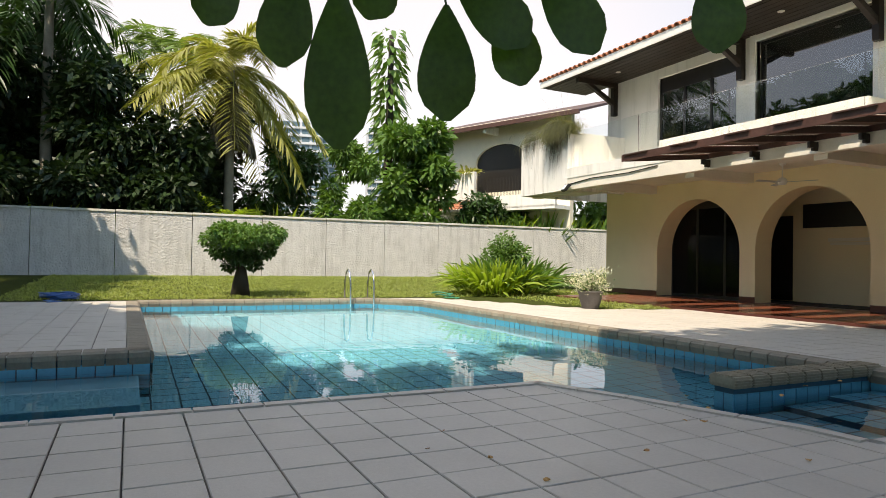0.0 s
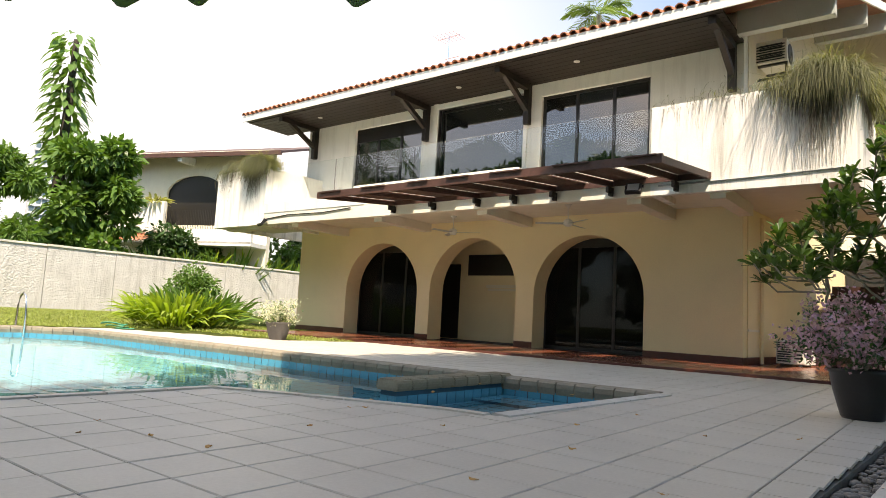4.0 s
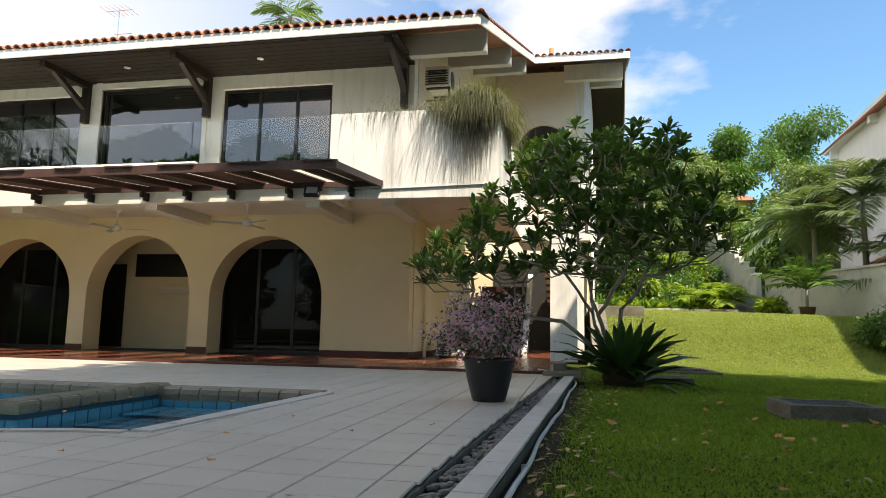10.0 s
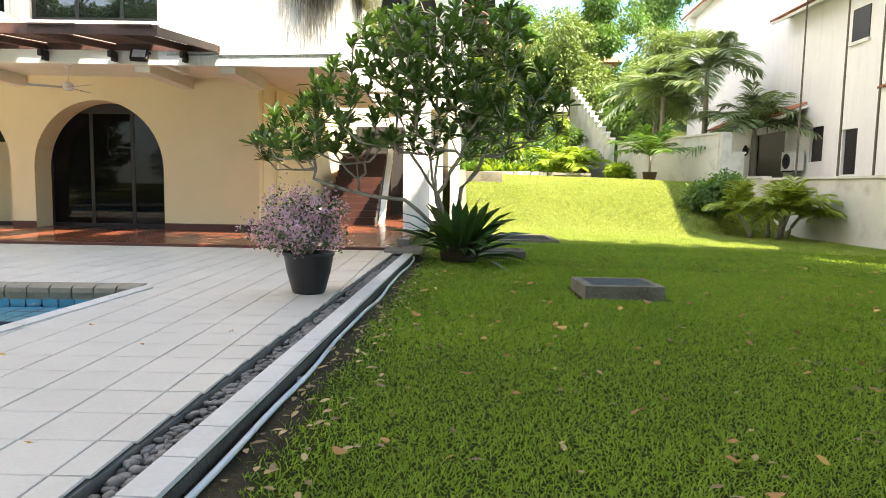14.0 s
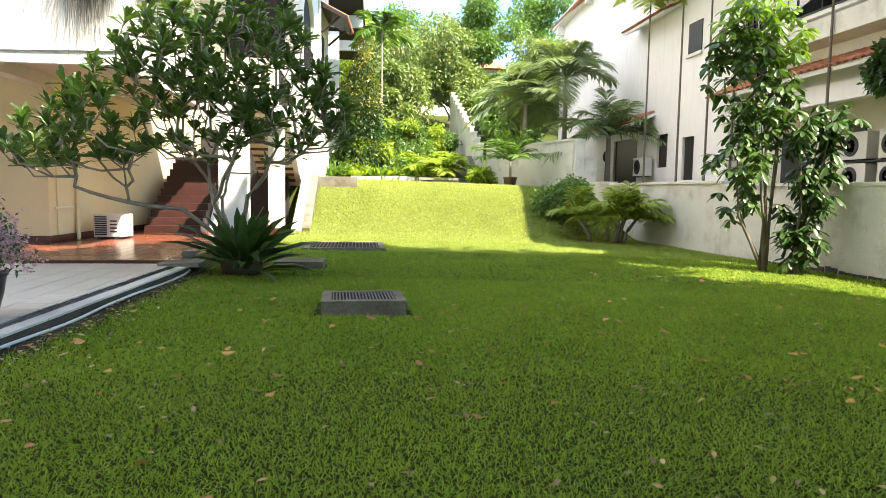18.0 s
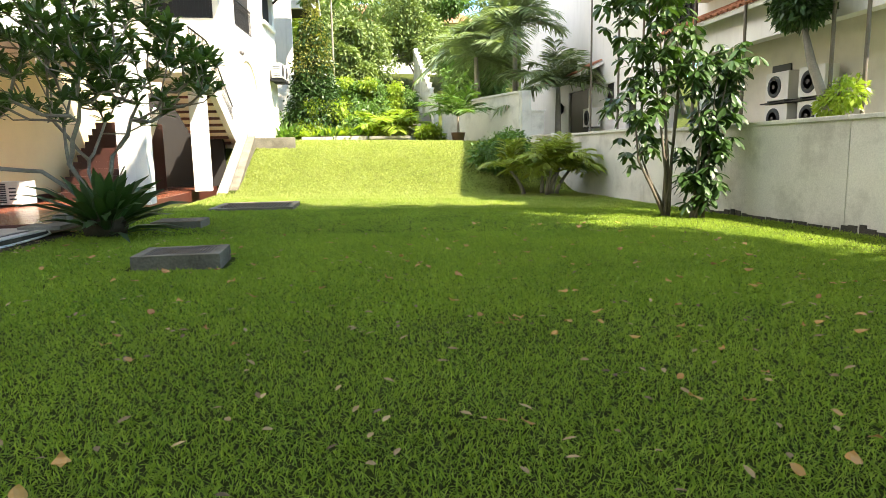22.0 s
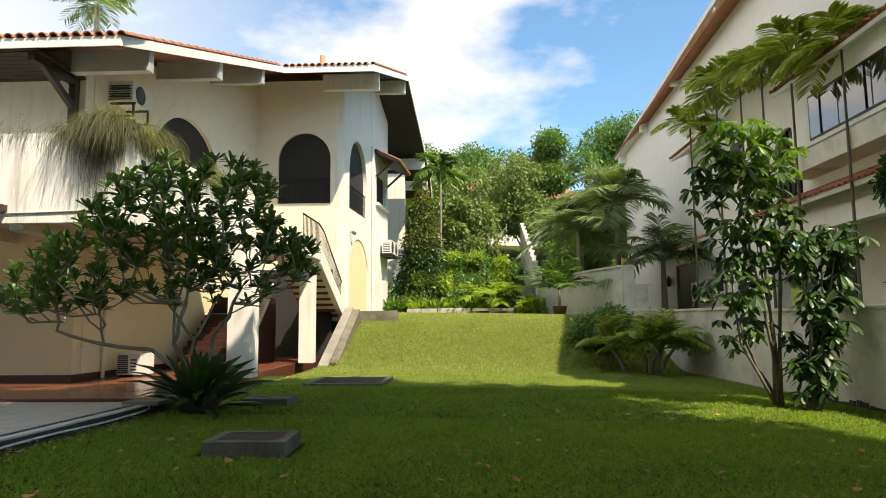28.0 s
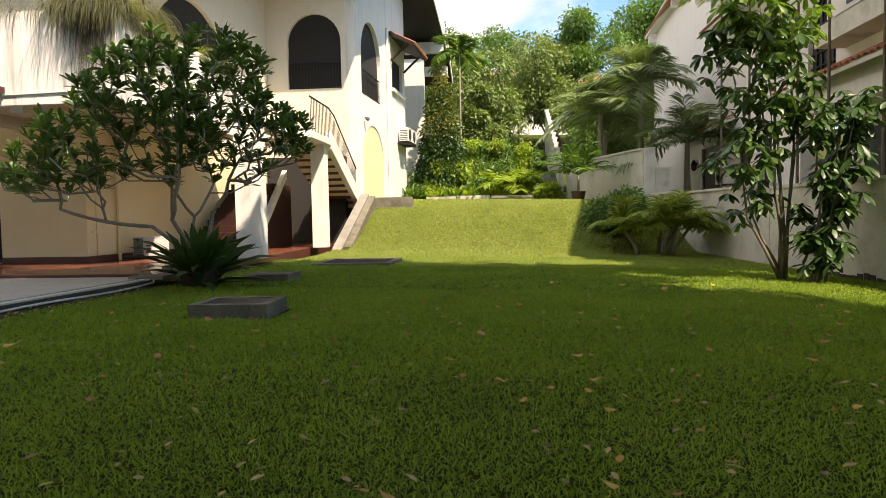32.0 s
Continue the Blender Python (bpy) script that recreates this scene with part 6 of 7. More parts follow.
for i in range(38):
    y = 3.8 + 0.145 * i
    zt = 3.98 if y < 5.6 else 3.98 - (y - 5.6) * 0.44
    zb = 3.1 if y < 5.6 else 3.3 - (y - 5.6) * 0.437
    part("baluster", tube([(3.7, y, zb), (3.7, y, zt)], 0.009, 5), M["black_metal"], stair)
red = thing("inner_stair", "dark red tiled stair under the landing", "stair")
for i in range(11):
    part("step", boxes((0.75, 2.0, 2.9 + 0.27 * i, 3.17 + 0.27 * i if i < 10 else 7.2, 0.0, 0.17 * (i + 1))), M["stair_tile"], red)
part("stringer", slanted(2.02, 2.16, 3.6, 0.1, 6.4, 2.3, 0.24), M["plaster"], red)
# near-black sheet put in as the shade behind the stair
dk = part("recess_shade_sheet", boxes((0.72, 3.4, 8.7, 8.95, 0, 2.9)), M["inside_shade"], house)
edge = thing("bank_edge", "sloping concrete and brick edge beside the bank", "edging", kind="structure")
part("slope", slanted(3.84, 4.12, 5.0, -0.05, 9.0, 1.62, 0.5), M["concrete"], edge)
part("slope", slanted(4.12, 4.34, 5.0, -0.12, 9.0, 1.55, 0.4), M["mossy"], edge)
part("sill", boxes((3.8, 5.6, 9.0, 9.25, 1.0, 1.5), bevel=0.03), M["mossy"], edge)

# upper floor's arched openings: near-black sheets painting unlit rooms, with bars, and rails
each("arch_glazing", M["inside_shade"], house, (2.4, 6.4, 0.12, 0.16, 4.3, 6.85), m=SIDE, label="arched glazing, painted near black for the dark room behind")
each("arch_glazing", M["inside_shade"], house, (1.38, 3.34, 9.14, 9.18, 5.1, 7.85))
each("arch_glazing", M["inside_shade"], house, (0.7, 3.6, 0.15, 0.19, 5.0, 8.1), (5.3, 7.5, 0.14, 0.18, 6.1, 7.6), m=WING)
for m, u0, u1, z0 in ((Matrix.Translation((0, 9.0, 0)), 1.48, 3.24, 5.22), (WING, 0.82, 3.47, 5.17)):
    each("arch_rail", M["black_metal"], house, (u0, u1, 0.04, 0.07, z0 + 0.88, z0 + 0.92), (u0, u1, 0.04, 0.07, z0 + 0.05, z0 + 0.08), m=m)
    n = int((u1 - u0) / 0.11)
    for i in range(n):
        u = u0 + (i + 0.5) * (u1 - u0) / n
        part("baluster", boxes((u - 0.007, u + 0.007, 0.05, 0.064, z0 + 0.08, z0 + 0.88), m=m), M["black_metal"], house)
each("window_sill", M["plaster"], house, (5.25, 7.55, -0.12, 0.0, 6.06, 6.2), bevel=0.01, m=WING)
AWN = WING @ Matrix.Translation((5.0, 0.0, 8.42)) @ Matrix.Rotation(radians(26), 4, 'X')
part("window_awning", boxes((0.0, 2.9, -1.15, 0.0, -0.1, -0.02), bevel=0.01, m=AWN), M["dark_wood"], house, "small tiled window awning")
for i in range(13):
    part("awning_tile", tube([AWN @ Vector((0.12 + 0.22 * i, 0.0, 0.02)), AWN @ Vector((0.12 + 0.22 * i, -1.2, 0.02))], 0.07, 6), M["roof_tile"], house)
part("awning_edge", boxes((-0.03, 0.0, -1.18, 0.0, -0.12, 0.03), m=AWN), M["dark_wood"], house)
for u in (5.2, 7.6):
    part("awning_brace", tube([WING @ Vector((u, -0.02, 7.3)), WING @ Vector((u, -0.75, 7.95))], 0.05, 6), M["dark_wood"], house)


wl_ = thing("wall_spotlight", "small grey spotlight on the wing wall", "wall light", m=WING @ Matrix.Translation((0.78, 0.0, 4.29)) @ Matrix.Rotation(radians(-86), 4, 'Z'))
part("bracket", tube([(0, 0, 0), (0.12, 0, 0.02)], 0.015, 6), M["black_metal"], wl_)
part("head", lathe([(0.03, -0.06), (0.06, 0.0), (0.065, 0.09), (0.05, 0.1)], 14, Matrix.Translation((0.15, 0, 0.0)) @ Matrix.Rotation(radians(125), 4, 'Y')), M["pot_grey"], wl_, smooth=True)

# ---- air conditioners ----
def condenser(m, w=0.8, h=0.55, d=0.3, label="off-white outdoor air conditioner unit on the terrace", fans=1, name="air_conditioner"):
    t = thing(name, label, "air conditioner", "air conditioners", m=m)
    part("casing", boxes((0, w, 0, d, 0.04, h), bevel=0.015), M["ac"], t)
    for k in range(fans):
        cz = h * (0.52 if fans == 1 else 0.27 + 0.46 * k)
        r = min(w * 0.3, (h / fans) * 0.42)
        g = part("fan_grille", lathe([(r, 0), (r, 0.012), (r * 0.9, 0.02), (0.02, 0.022)], 28, Matrix.Translation((w * 0.4, 0.0, cz)) @ Matrix.Rotation(radians(90), 4, 'X')), M["ac_dark"], t)
        part("fan_hub", lathe([(r * 0.22, 0.02), (r * 0.2, 0.035), (0.01, 0.036)], 16, Matrix.Translation((w * 0.4, 0.0, cz)) @ Matrix.Rotation(radians(90), 4, 'X')), M["pot_grey"], g)
        part("guard_ring", lathe([(r * 0.62, 0.022), (r * 0.64, 0.026), (r * 0.66, 0.022)], 24, Matrix.Translation((w * 0.4, 0.0, cz)) @ Matrix.Rotation(radians(90), 4, 'X')), M["pot_grey"], g)
    for z in range(6):
        part("side_louvre", boxes((-0.004, 0.0, 0.04, d - 0.04, h * 0.15 + z * h * 0.12, h * 0.2 + z * h * 0.12)), M["ac_dark"], t)
    each("foot", M["ac_dark"], t, (0.08, 0.14, 0, d, 0, 0.045), (w - 0.14, w - 0.08, 0, d, 0, 0.045))
    return t


tac = condenser(turned(0.36, 1.05, 0.0, -8), 0.56, 0.5, 0.5, fans=0)
for k in range(9):
    part("front_louvre", boxes((0.03, 0.27, -0.012, 0.0, 0.08 + 0.044 * k, 0.108 + 0.044 * k), bevel=0.003), M["ac_dark"], tac)
part("front_panel", boxes((0.29, 0.53, -0.01, 0.0, 0.06, 0.47), bevel=0.004), M["ac"], tac)
for k in range(4):
    part("panel_slot", boxes((0.34, 0.48, -0.016, -0.01, 0.14 + 0.07 * k, 0.17 + 0.07 * k)), M["ac_dark"], tac)
part("pipe_trunking", tube([(0.14, 0.9, 0.0), (0.14, 0.9, 2.9)], 0.04, 6), M["cream"], house)
part("pipe_trunking", boxes((0.07, 0.1, 0.05, 1.6, 0.62, 0.66)), M["cream_pale"], house)
win_ac = condenser(turned(0.62, 0.75, 6.02, 90), 0.8, 0.5, 0.6, "window air conditioner set in the upper wall", 1)
for k in range(7):
    part("vent_slot", boxes((-0.012, 0.0, 0.08, 0.5, 0.12 + 0.045 * k, 0.14 + 0.045 * k)), M["ac_dark"], win_ac)
each("ac_bracket", M["black_metal"], win_ac, (0.05, 0.09, 0.0, 0.6, -0.3, -0.26), (0.7, 0.74, 0.0, 0.6, -0.3, -0.26), (0.05, 0.09, 0.0, 0.04, -0.3, 0.0), (0.7, 0.74, 0.0, 0.04, -0.3, 0.0))
for u in (6.1, 7.0):
    condenser(WING @ Matrix.Translation((u, -0.5, 4.05)), 0.8, 0.62, 0.4, "off-white outdoor air conditioner on wall brackets")
    part("ac_bracket", boxes((u + 0.05, u + 0.75, -0.5, 0.0, 3.97, 4.04), m=WING), M["black_metal"], house)

# floodlights, ceiling fans, downlights, antenna, vent
def floodlight(x, y, z, turn, tilt=-35):
    t = thing("floodlight", "small black floodlight on the balcony edge", "floodlight", "floodlights", m=turned(x, y, z, turn))
    m = Matrix.Translation((0, -0.1, -0.05)) @ Matrix.Rotation(radians(tilt), 4, 'X')
    h = part("housing", boxes((-0.14, 0.14, -0.04, 0.04, -0.11, 0.11), bevel=0.015, m=m), M["black_metal"], t)
    part("lens", boxes((-0.1, 0.1, -0.046, -0.04, -0.08, 0.08), m=m), M["lamp_glass"], h)
    part("bracket", boxes((-0.16, 0.16, -0.05, 0.0, -0.02, 0.02)), M["black_metal"], t)


floodlight(-1.33, -2.07, 3.08, 10)
floodlight(-12.0, -2.07, 3.0, -15)
for x, y in ((-6.3, -0.85), (-3.05, -1.25)):
    t = thing("ceiling_fan", "white three-blade ceiling fan under the balcony", "ceiling fan", "ceiling fans", m=Matrix.Translation((x, y, 2.62)))
    part("rod", tube([(0, 0, 0), (0, 0, 0.4)], 0.012, 8), M["ac"], t)
    part("motor", lathe([(0.03, 0.1), (0.09, 0.06), (0.1, 0.0), (0.07, -0.05), (0.02, -0.06)], 18), M["ac"], t, smooth=True)
    part("canopy", lathe([(0.02, 0.33), (0.07, 0.38), (0.07, 0.4)], 16), M["ac"], t)
    for k in range(3):
        part("blade", boxes((0.08, 0.66, -0.055, 0.055, -0.004, 0.004), bevel=0.003, m=Matrix.Rotation(2.094 * k + 0.4 + x, 4, 'Z') @ Matrix.Rotation(radians(10), 4, 'X')), M["grey_paint"], t)
for x in (-11.5, -6.4, -3.2):
    part("downlight", lathe([(0.07, 6.25), (0.07, 6.262), (0.05, 6.262)], 18, Matrix.Translation((x, -0.8, 0))), M["ac"], house)
an = thing("roof_antenna", "thin metal television antenna on the roof", "antenna", m=Matrix.Translation((-10.0, 3.2, roof_z(3.2))))
part("mast", tube([(0, 0, 0), (0, 0, 1.9)], 0.018, 6), M["steel"], an)
part("boom", tube([(-0.45, 0, 1.85), (0.45, 0, 1.85)], 0.012, 5), M["steel"], an)
part("boom", tube([(-0.1, 0, 1.1), (0.5, 0, 1.1)], 0.012, 5), M["steel"], an)
for k in range(6):
    part("element", tube([(-0.4 + 0.16 * k, -0.35, 1.85), (-0.4 + 0.16 * k, 0.35, 1.85)], 0.007, 4), M["steel"], an)
tagged(part("vent_pipe", tube([(2.6, 10.5, roof_z(10.5) - 0.2), (2.6, 10.5, roof_z(10.5) + 0.65)], 0.09, 10), M["orange"], None, "short orange vent pipe on the roof"), category="pipe")
cbl = thing("wall_cable", "dark cable run along the balcony edge", "cable")
part("cable", tube([(-12.0, -2.075, 3.05), (-11.0, -2.08, 3.12), (-9.6, -2.08, 3.1), (-8.6, -2.08, 3.16)], 0.014, 6), M["black_metal"], cbl)
part("cable", tube([(-0.9, -2.075, 3.06), (0.6, -2.075, 3.08), (2.02, -2.075, 3.12)], 0.016, 6), M["grey_paint"], cbl)

# ---- roof tiles at the eaves ----
hb = bmesh.new()
pr = [(0.085 * math.cos(math.pi * k / 6), 0.075 * math.sin(math.pi * k / 6)) for k in range(7)]
rings = []
for y, sc in ((0.0, 1.0), (0.42, 0.9)):
    rings.append([hb.verts.new((x * sc, y, z * sc)) for x, z in pr] + [hb.verts.new((x * sc * 0.8, y, z * sc * 0.8 - 0.004)) for x, z in reversed(pr)])
for k in range(14):
    hb.faces.new((rings[0][k], rings[0][(k + 1) % 14], rings[1][(k + 1) % 14], rings[1][k]))
hb.faces.new(rings[0][::-1])
bmesh.ops.recalc_face_normals(hb, faces=hb.faces[:])
barrel = mesh_of("roof_tile", hb, M["roof_tile"])
PIT = Matrix.Rotation(math.atan(S), 4, 'X')
for i in range(int((RX1 - RX0) / 0.215) + 1):
    for j in range(2):
        y = EY - 0.07 + 0.36 * j
        ob = new("roof_tile", barrel)
        ob.parent = house
        ob.matrix_world = Matrix.Translation((RX0 + 0.06 + 0.215 * i, y, roof_z(y) - 0.0)) @ PIT
for i in range(int((WX1 - rake_x(RX1, WY)) / 0.215)):
    ob = new("roof_tile", barrel)
    ob.parent = house
    ob.matrix_world = Matrix.Translation((rake_x(RX1, WY) + 0.1 + 0.215 * i, WY - 0.07, roof_z(WY - 0.07))) @ PIT
for x, y0, y1 in ((RX1 - 0.03, EY + 0.7, WY), (RX0 + 0.03, EY + 0.7, 9.0), (WX1 - 0.03, WY, RY)):
    for j in range(int((y1 - y0) / 0.36)):
        y = y0 + 0.36 * j
        ob = new("roof_tile", barrel)
        ob.parent = house
        ob.matrix_world = Matrix.Translation((rake_x(x, y), y, roof_z(y) + 0.01)) @ PIT


def tile_canopy(parent, m, length, depth, pitch=24):
    """A small lean-to of barrel tiles along local x, falling towards local -y."""
    part("canopy_slab", boxes((0, length, -depth, 0.05, -0.12, -0.03), m=m @ Matrix.Rotation(radians(pitch), 4, 'X')), M["neighbour"], parent)
    for i in range(int(length / 0.24)):
        for j in range(int(depth / 0.38) + 1):
            ob = new("canopy_tile", barrel)
            ob.parent = parent
            ob.matrix_world = m @ Matrix.Rotation(radians(pitch), 4, 'X') @ Matrix.Translation((0.12 + 0.24 * i, -depth + 0.38 * j - 0.05, 0.01 * j))


# ---- the neighbour's house beyond the right wall ----
nb = thing("neighbour_house", "white neighbouring house with orange tiled canopies and dark windows", "house")
NB = turned(17.0, 27.0, 0, -90)          # local x runs towards the viewer, local -y towards the lawn


def nu(y):
    return 27.0 - y


def nb_top(u):
    """The height of the wall head under eaves that rise towards the lawn's near end."""
    return 9.95 + 0.107 * u


part("wall", wall_mesh(3.1, 20.6, 0, 13.0, 0.3, [(nu(15.5), nu(13.0), 1.3, 3.4, None), (nu(11.2), nu(10.35), 2.1, 3.35, None), (nu(9.2), nu(8.4), 1.6, 3.1, None)], NB, top=nb_top), M["neighbour"], nb)
part("wall", wall_mesh(nu(6.4), 30.0, 3.74, 13.4, 0.3, [(nu(6.0), nu(4.5), 4.35, 6.45, 5.7)], NB @ Matrix.Translation((0, -0.02, 0)), top=nb_top), M["neighbour"], nb)
each("window", M["frame"], nb, (nu(15.5), nu(13.0), 0.1, 0.14, 1.3, 3.4), (nu(11.2), nu(10.35), 0.1, 0.14, 2.1, 3.35), (nu(9.2), nu(8.4), 0.1, 0.14, 1.6, 3.1), (nu(6.0), nu(4.5), 0.1, 0.14, 4.3, 6.5), m=NB, label="dark window")
for (a, b, z0, z1) in ((9.05, 8.15, 5.9, 6.95), (7.1, 6.7, 5.8, 6.3)):
    w = part("window", boxes((nu(a), nu(b), -0.03, 0.02, z0, z1), bevel=0.005, m=NB), M["frame"], nb, "small dark window")
    part("sill", boxes((nu(a) - 0.08, nu(b) + 0.08, -0.1, 0.0, z0 - 0.1, z0), m=NB), M["fascia"], w)
for k in range(4):
    part("window_bar", boxes((nu(6.0) + 0.3 * (k + 1), nu(6.0) + 0.3 * (k + 1) + 0.03, 0.05, 0.09, 4.35, 6.4), m=NB), M["black_metal"], nb)
for k in range(5):
    part("window_bar", boxes((nu(6.0), nu(4.5), 0.05, 0.09, 4.6 + 0.36 * k, 4.63 + 0.36 * k), m=NB), M["black_metal"], nb)
# eaves of the high roof
NBE = NB @ Matrix(((1, 0, 0, 0), (0, 1, 0, 0), (0.107, 0, 1, 10.0), (0, 0, 0, 1)))
part("eaves_slab", boxes((2.9, 30.0, -0.4, 0.3, -0.05, 0.08), m=NBE), M["neighbour"], nb)
part("fascia", boxes((2.9, 30.0, -0.46, -0.4, -0.08, 0.14), m=NBE), M["fascia"], nb)
part("roof", slanted(0, 27.4, 0, 0, 1, 0, 0.1), M["roof_tile"], nb).matrix_world = NBE @ Matrix.Translation((2.7, -0.5, 0.16)) @ Matrix.Rotation(radians(22), 4, 'X') @ Matrix.Diagonal((1, 7.0, 1, 1))
for u in (3.4, 8.0, 13.0, 18.0, 23.0):
    part("eaves_beam", boxes((u, u + 0.25, -0.38, 0.0, -0.5, -0.05), m=NBE), M["neighbour"], nb)
tile_canopy(nb, NB @ Matrix.Translation((nu(18.2), -0.02, 4.25)), 6.8, 1.1)
tile_canopy(nb, NB @ Matrix.Translation((nu(6.3), -0.06, 4.35)), 10.3, 0.8)
tile_canopy(nb, NB @ Matrix.Translation((nu(13.2), -0.02, 7.9)), 3.6, 0.8)
# ground floor recess with condensers under the lower canopy
part("beam", boxes((nu(6.3), 30.0, -0.35, -0.02, 3.3, 3.75), m=NB), M["neighbour"], nb)
part("porch_soffit", boxes((nu(6.3), 30.0, -0.3, 1.3, 3.66, 3.75), m=NB), M["cream_pale"], nb)
part("porch_back", boxes((20.6, 30.0, 1.1, 1.3, 0, 3.7), m=NB), M["slab"], nb)
each("porch_door", M["frame"], nb, (nu(2.7), nu(2.0), 1.06, 1.1, 0.6, 2.9), (nu(5.2), nu(4.3), 1.06, 1.1, 0.6, 2.9), m=NB)
part("pillar", boxes((nu(6.4), nu(6.0), -0.2, 0.2, 0, 3.3), m=NB), M["neighbour"], nb)
# window bay of the upper floor
bay = part("window_bay", boxes((nu(3.85), 30.0, -0.55, 0.0, 5.35, 7.1), bevel=0.01, m=NB), M["neighbour"], nb, "white projecting window bay")
each("bay_pane", M["tinted"], bay, *[(nu(2.9) + 1.25 * k, nu(2.9) + 1.25 * k + 1.2, -0.575, -0.555, 5.5, 6.5) for k in range(4)], m=NB)
each("bay_frame", M["frame"], bay, (nu(2.95), 28.6, -0.57, -0.552, 5.45, 6.56), m=NB)
part("bay_ledge", boxes((nu(4.05), 30.0, -0.75, 0.0, 4.72, 5.2), bevel=0.01, m=NB), M["wall_smooth"], nb)
tile_canopy(nb, NB @ Matrix.Translation((nu(4.0), -0.45, 7.25)), 7.0, 0.55)
for u, z in ((nu(1.75), 1.2), (nu(1.75), 1.95), (nu(0.55), 1.2), (nu(0.55), 1.95)):
    m = NB @ Matrix.Translation((u - 0.42, 0.55, z))
    condenser(m, 0.84, 0.7, 0.34, "white outdoor air conditioner under the neighbour's canopy")
each("ac_shelf", M["black_metal"], nb, (nu(2.3), nu(-0.2), 0.5, 1.0, 1.92, 1.95), (nu(2.3), nu(-0.2), 0.5, 1.0, 1.12, 1.19), m=NB)
condenser(NB @ Matrix.Translation((nu(12.2), -0.5, 1.75)), 0.95, 0.75, 0.36, "white outdoor air conditioner on the neighbour's wall")
lamp = thing("wall_lantern", "black wall lantern beside the neighbour's door", "lantern", m=NB @ Matrix.Translation((nu(16.1), -0.15, 2.75)))
part("cage", lathe([(0.05, -0.2), (0.12, -0.1), (0.13, 0.1), (0.04, 0.26)], 8), M["black_metal"], lamp)
part("arm", boxes((-0.02, 0.02, 0.0, 0.15, 0.1, 0.14)), M["black_metal"], lamp)

# ---- the neighbour's house and towers beyond the left wall ----
ln = thing("villa", "cream villa with an arched window behind the garden trees", "house")
LN = turned(-31.8, 4.3, -0.95, 21)
part("wall", wall_mesh(-3.0, 8.0, 0, 9.7, 0.3, [(1.6, 5.2, 5.7, 8.4, 7.4)], LN), M["cream_pale"], ln)
part("arched_window", boxes((1.5, 5.3, 0.14, 0.2, 5.6, 8.5), m=LN), M["frame"], ln, "dark arched window")
part("parapet", boxes((-0.6, 2.7, -1.4, -1.2, 5.2, 6.75), bevel=0.01, m=LN), M["plaster"], ln)
part("parapet", boxes((2.7, 8.0, -1.4, -1.2, 4.6, 5.3), bevel=0.01, m=LN), M["plaster"], ln)
part("balcony_slab", boxes((-0.6, 8.0, -1.4, 0, 4.5, 4.7), m=LN), M["plaster"], ln)
for i in range(34):
    part("baluster", boxes((2.75 + 0.1 * i, 2.765 + 0.1 * i, -1.3, -1.285, 5.3, 6.3), m=LN), M["black_metal"], ln)
part("roof", boxes((-4.0, 9.2, -1.2, 6, 0, 0.12), m=LN @ Matrix.Translation((0, 0, 9.55)) @ Matrix.Rotation(radians(17), 4, 'X')), M["red_wood"], ln)
part("fascia", boxes((-4.0, 9.2, -1.26, -1.14, 9.1, 9.32), m=LN), M["red_wood"], ln)
part("eaves_beam", boxes((3.0, 3.25, -1.1, 0, 8.9, 9.3), m=LN), M["plaster"], ln)
tile_canopy(ln, LN @ Matrix.Translation((-1.5, -1.2, 5.0)), 4.0, 0.9)
sword_clump("balcony_plant", "golden-leaved plant on the villa balcony", *(LN @ Vector((1.9, -1.0, 6.6))), 0.9, 0.7, 90, 0.9, 0.14, "leaf_gold", "potted plant")
for k, (x, y, w, h, b) in enumerate(((-250, 44, 19, 54, 21), (-258, 58, 14, 50, 18), (-265, 84, 10, 58, 20))):
    tw = thing("apartment_tower", "pale grey high-rise apartment tower far away", "tower", "towers", m=turned(x, y, 0, 75))
    part("core", boxes((-w / 2, w / 2, 0, 12, 0, h), bevel=0.1), M["tower"], tw)
    for f in range(14):
        z = h - 3 - 3.0 * f
        part("floor_band", boxes((-w / 2 - 0.3, w / 2 + 0.3, -0.8, 0, z, z + 0.9)), M["tower"], tw)
        for c in range(5):
            part("window", boxes((-w / 2 + w * (c + 0.12) / 5, -w / 2 + w * (c + 0.88) / 5, -0.2, 0, z + 1.0, z + 2.8)), M["tower_glass"], tw)
    part("roof_frame", boxes((-w / 3, w / 3, 2, 8, h, h + 3), bevel=0.1), M["tower"], tw)

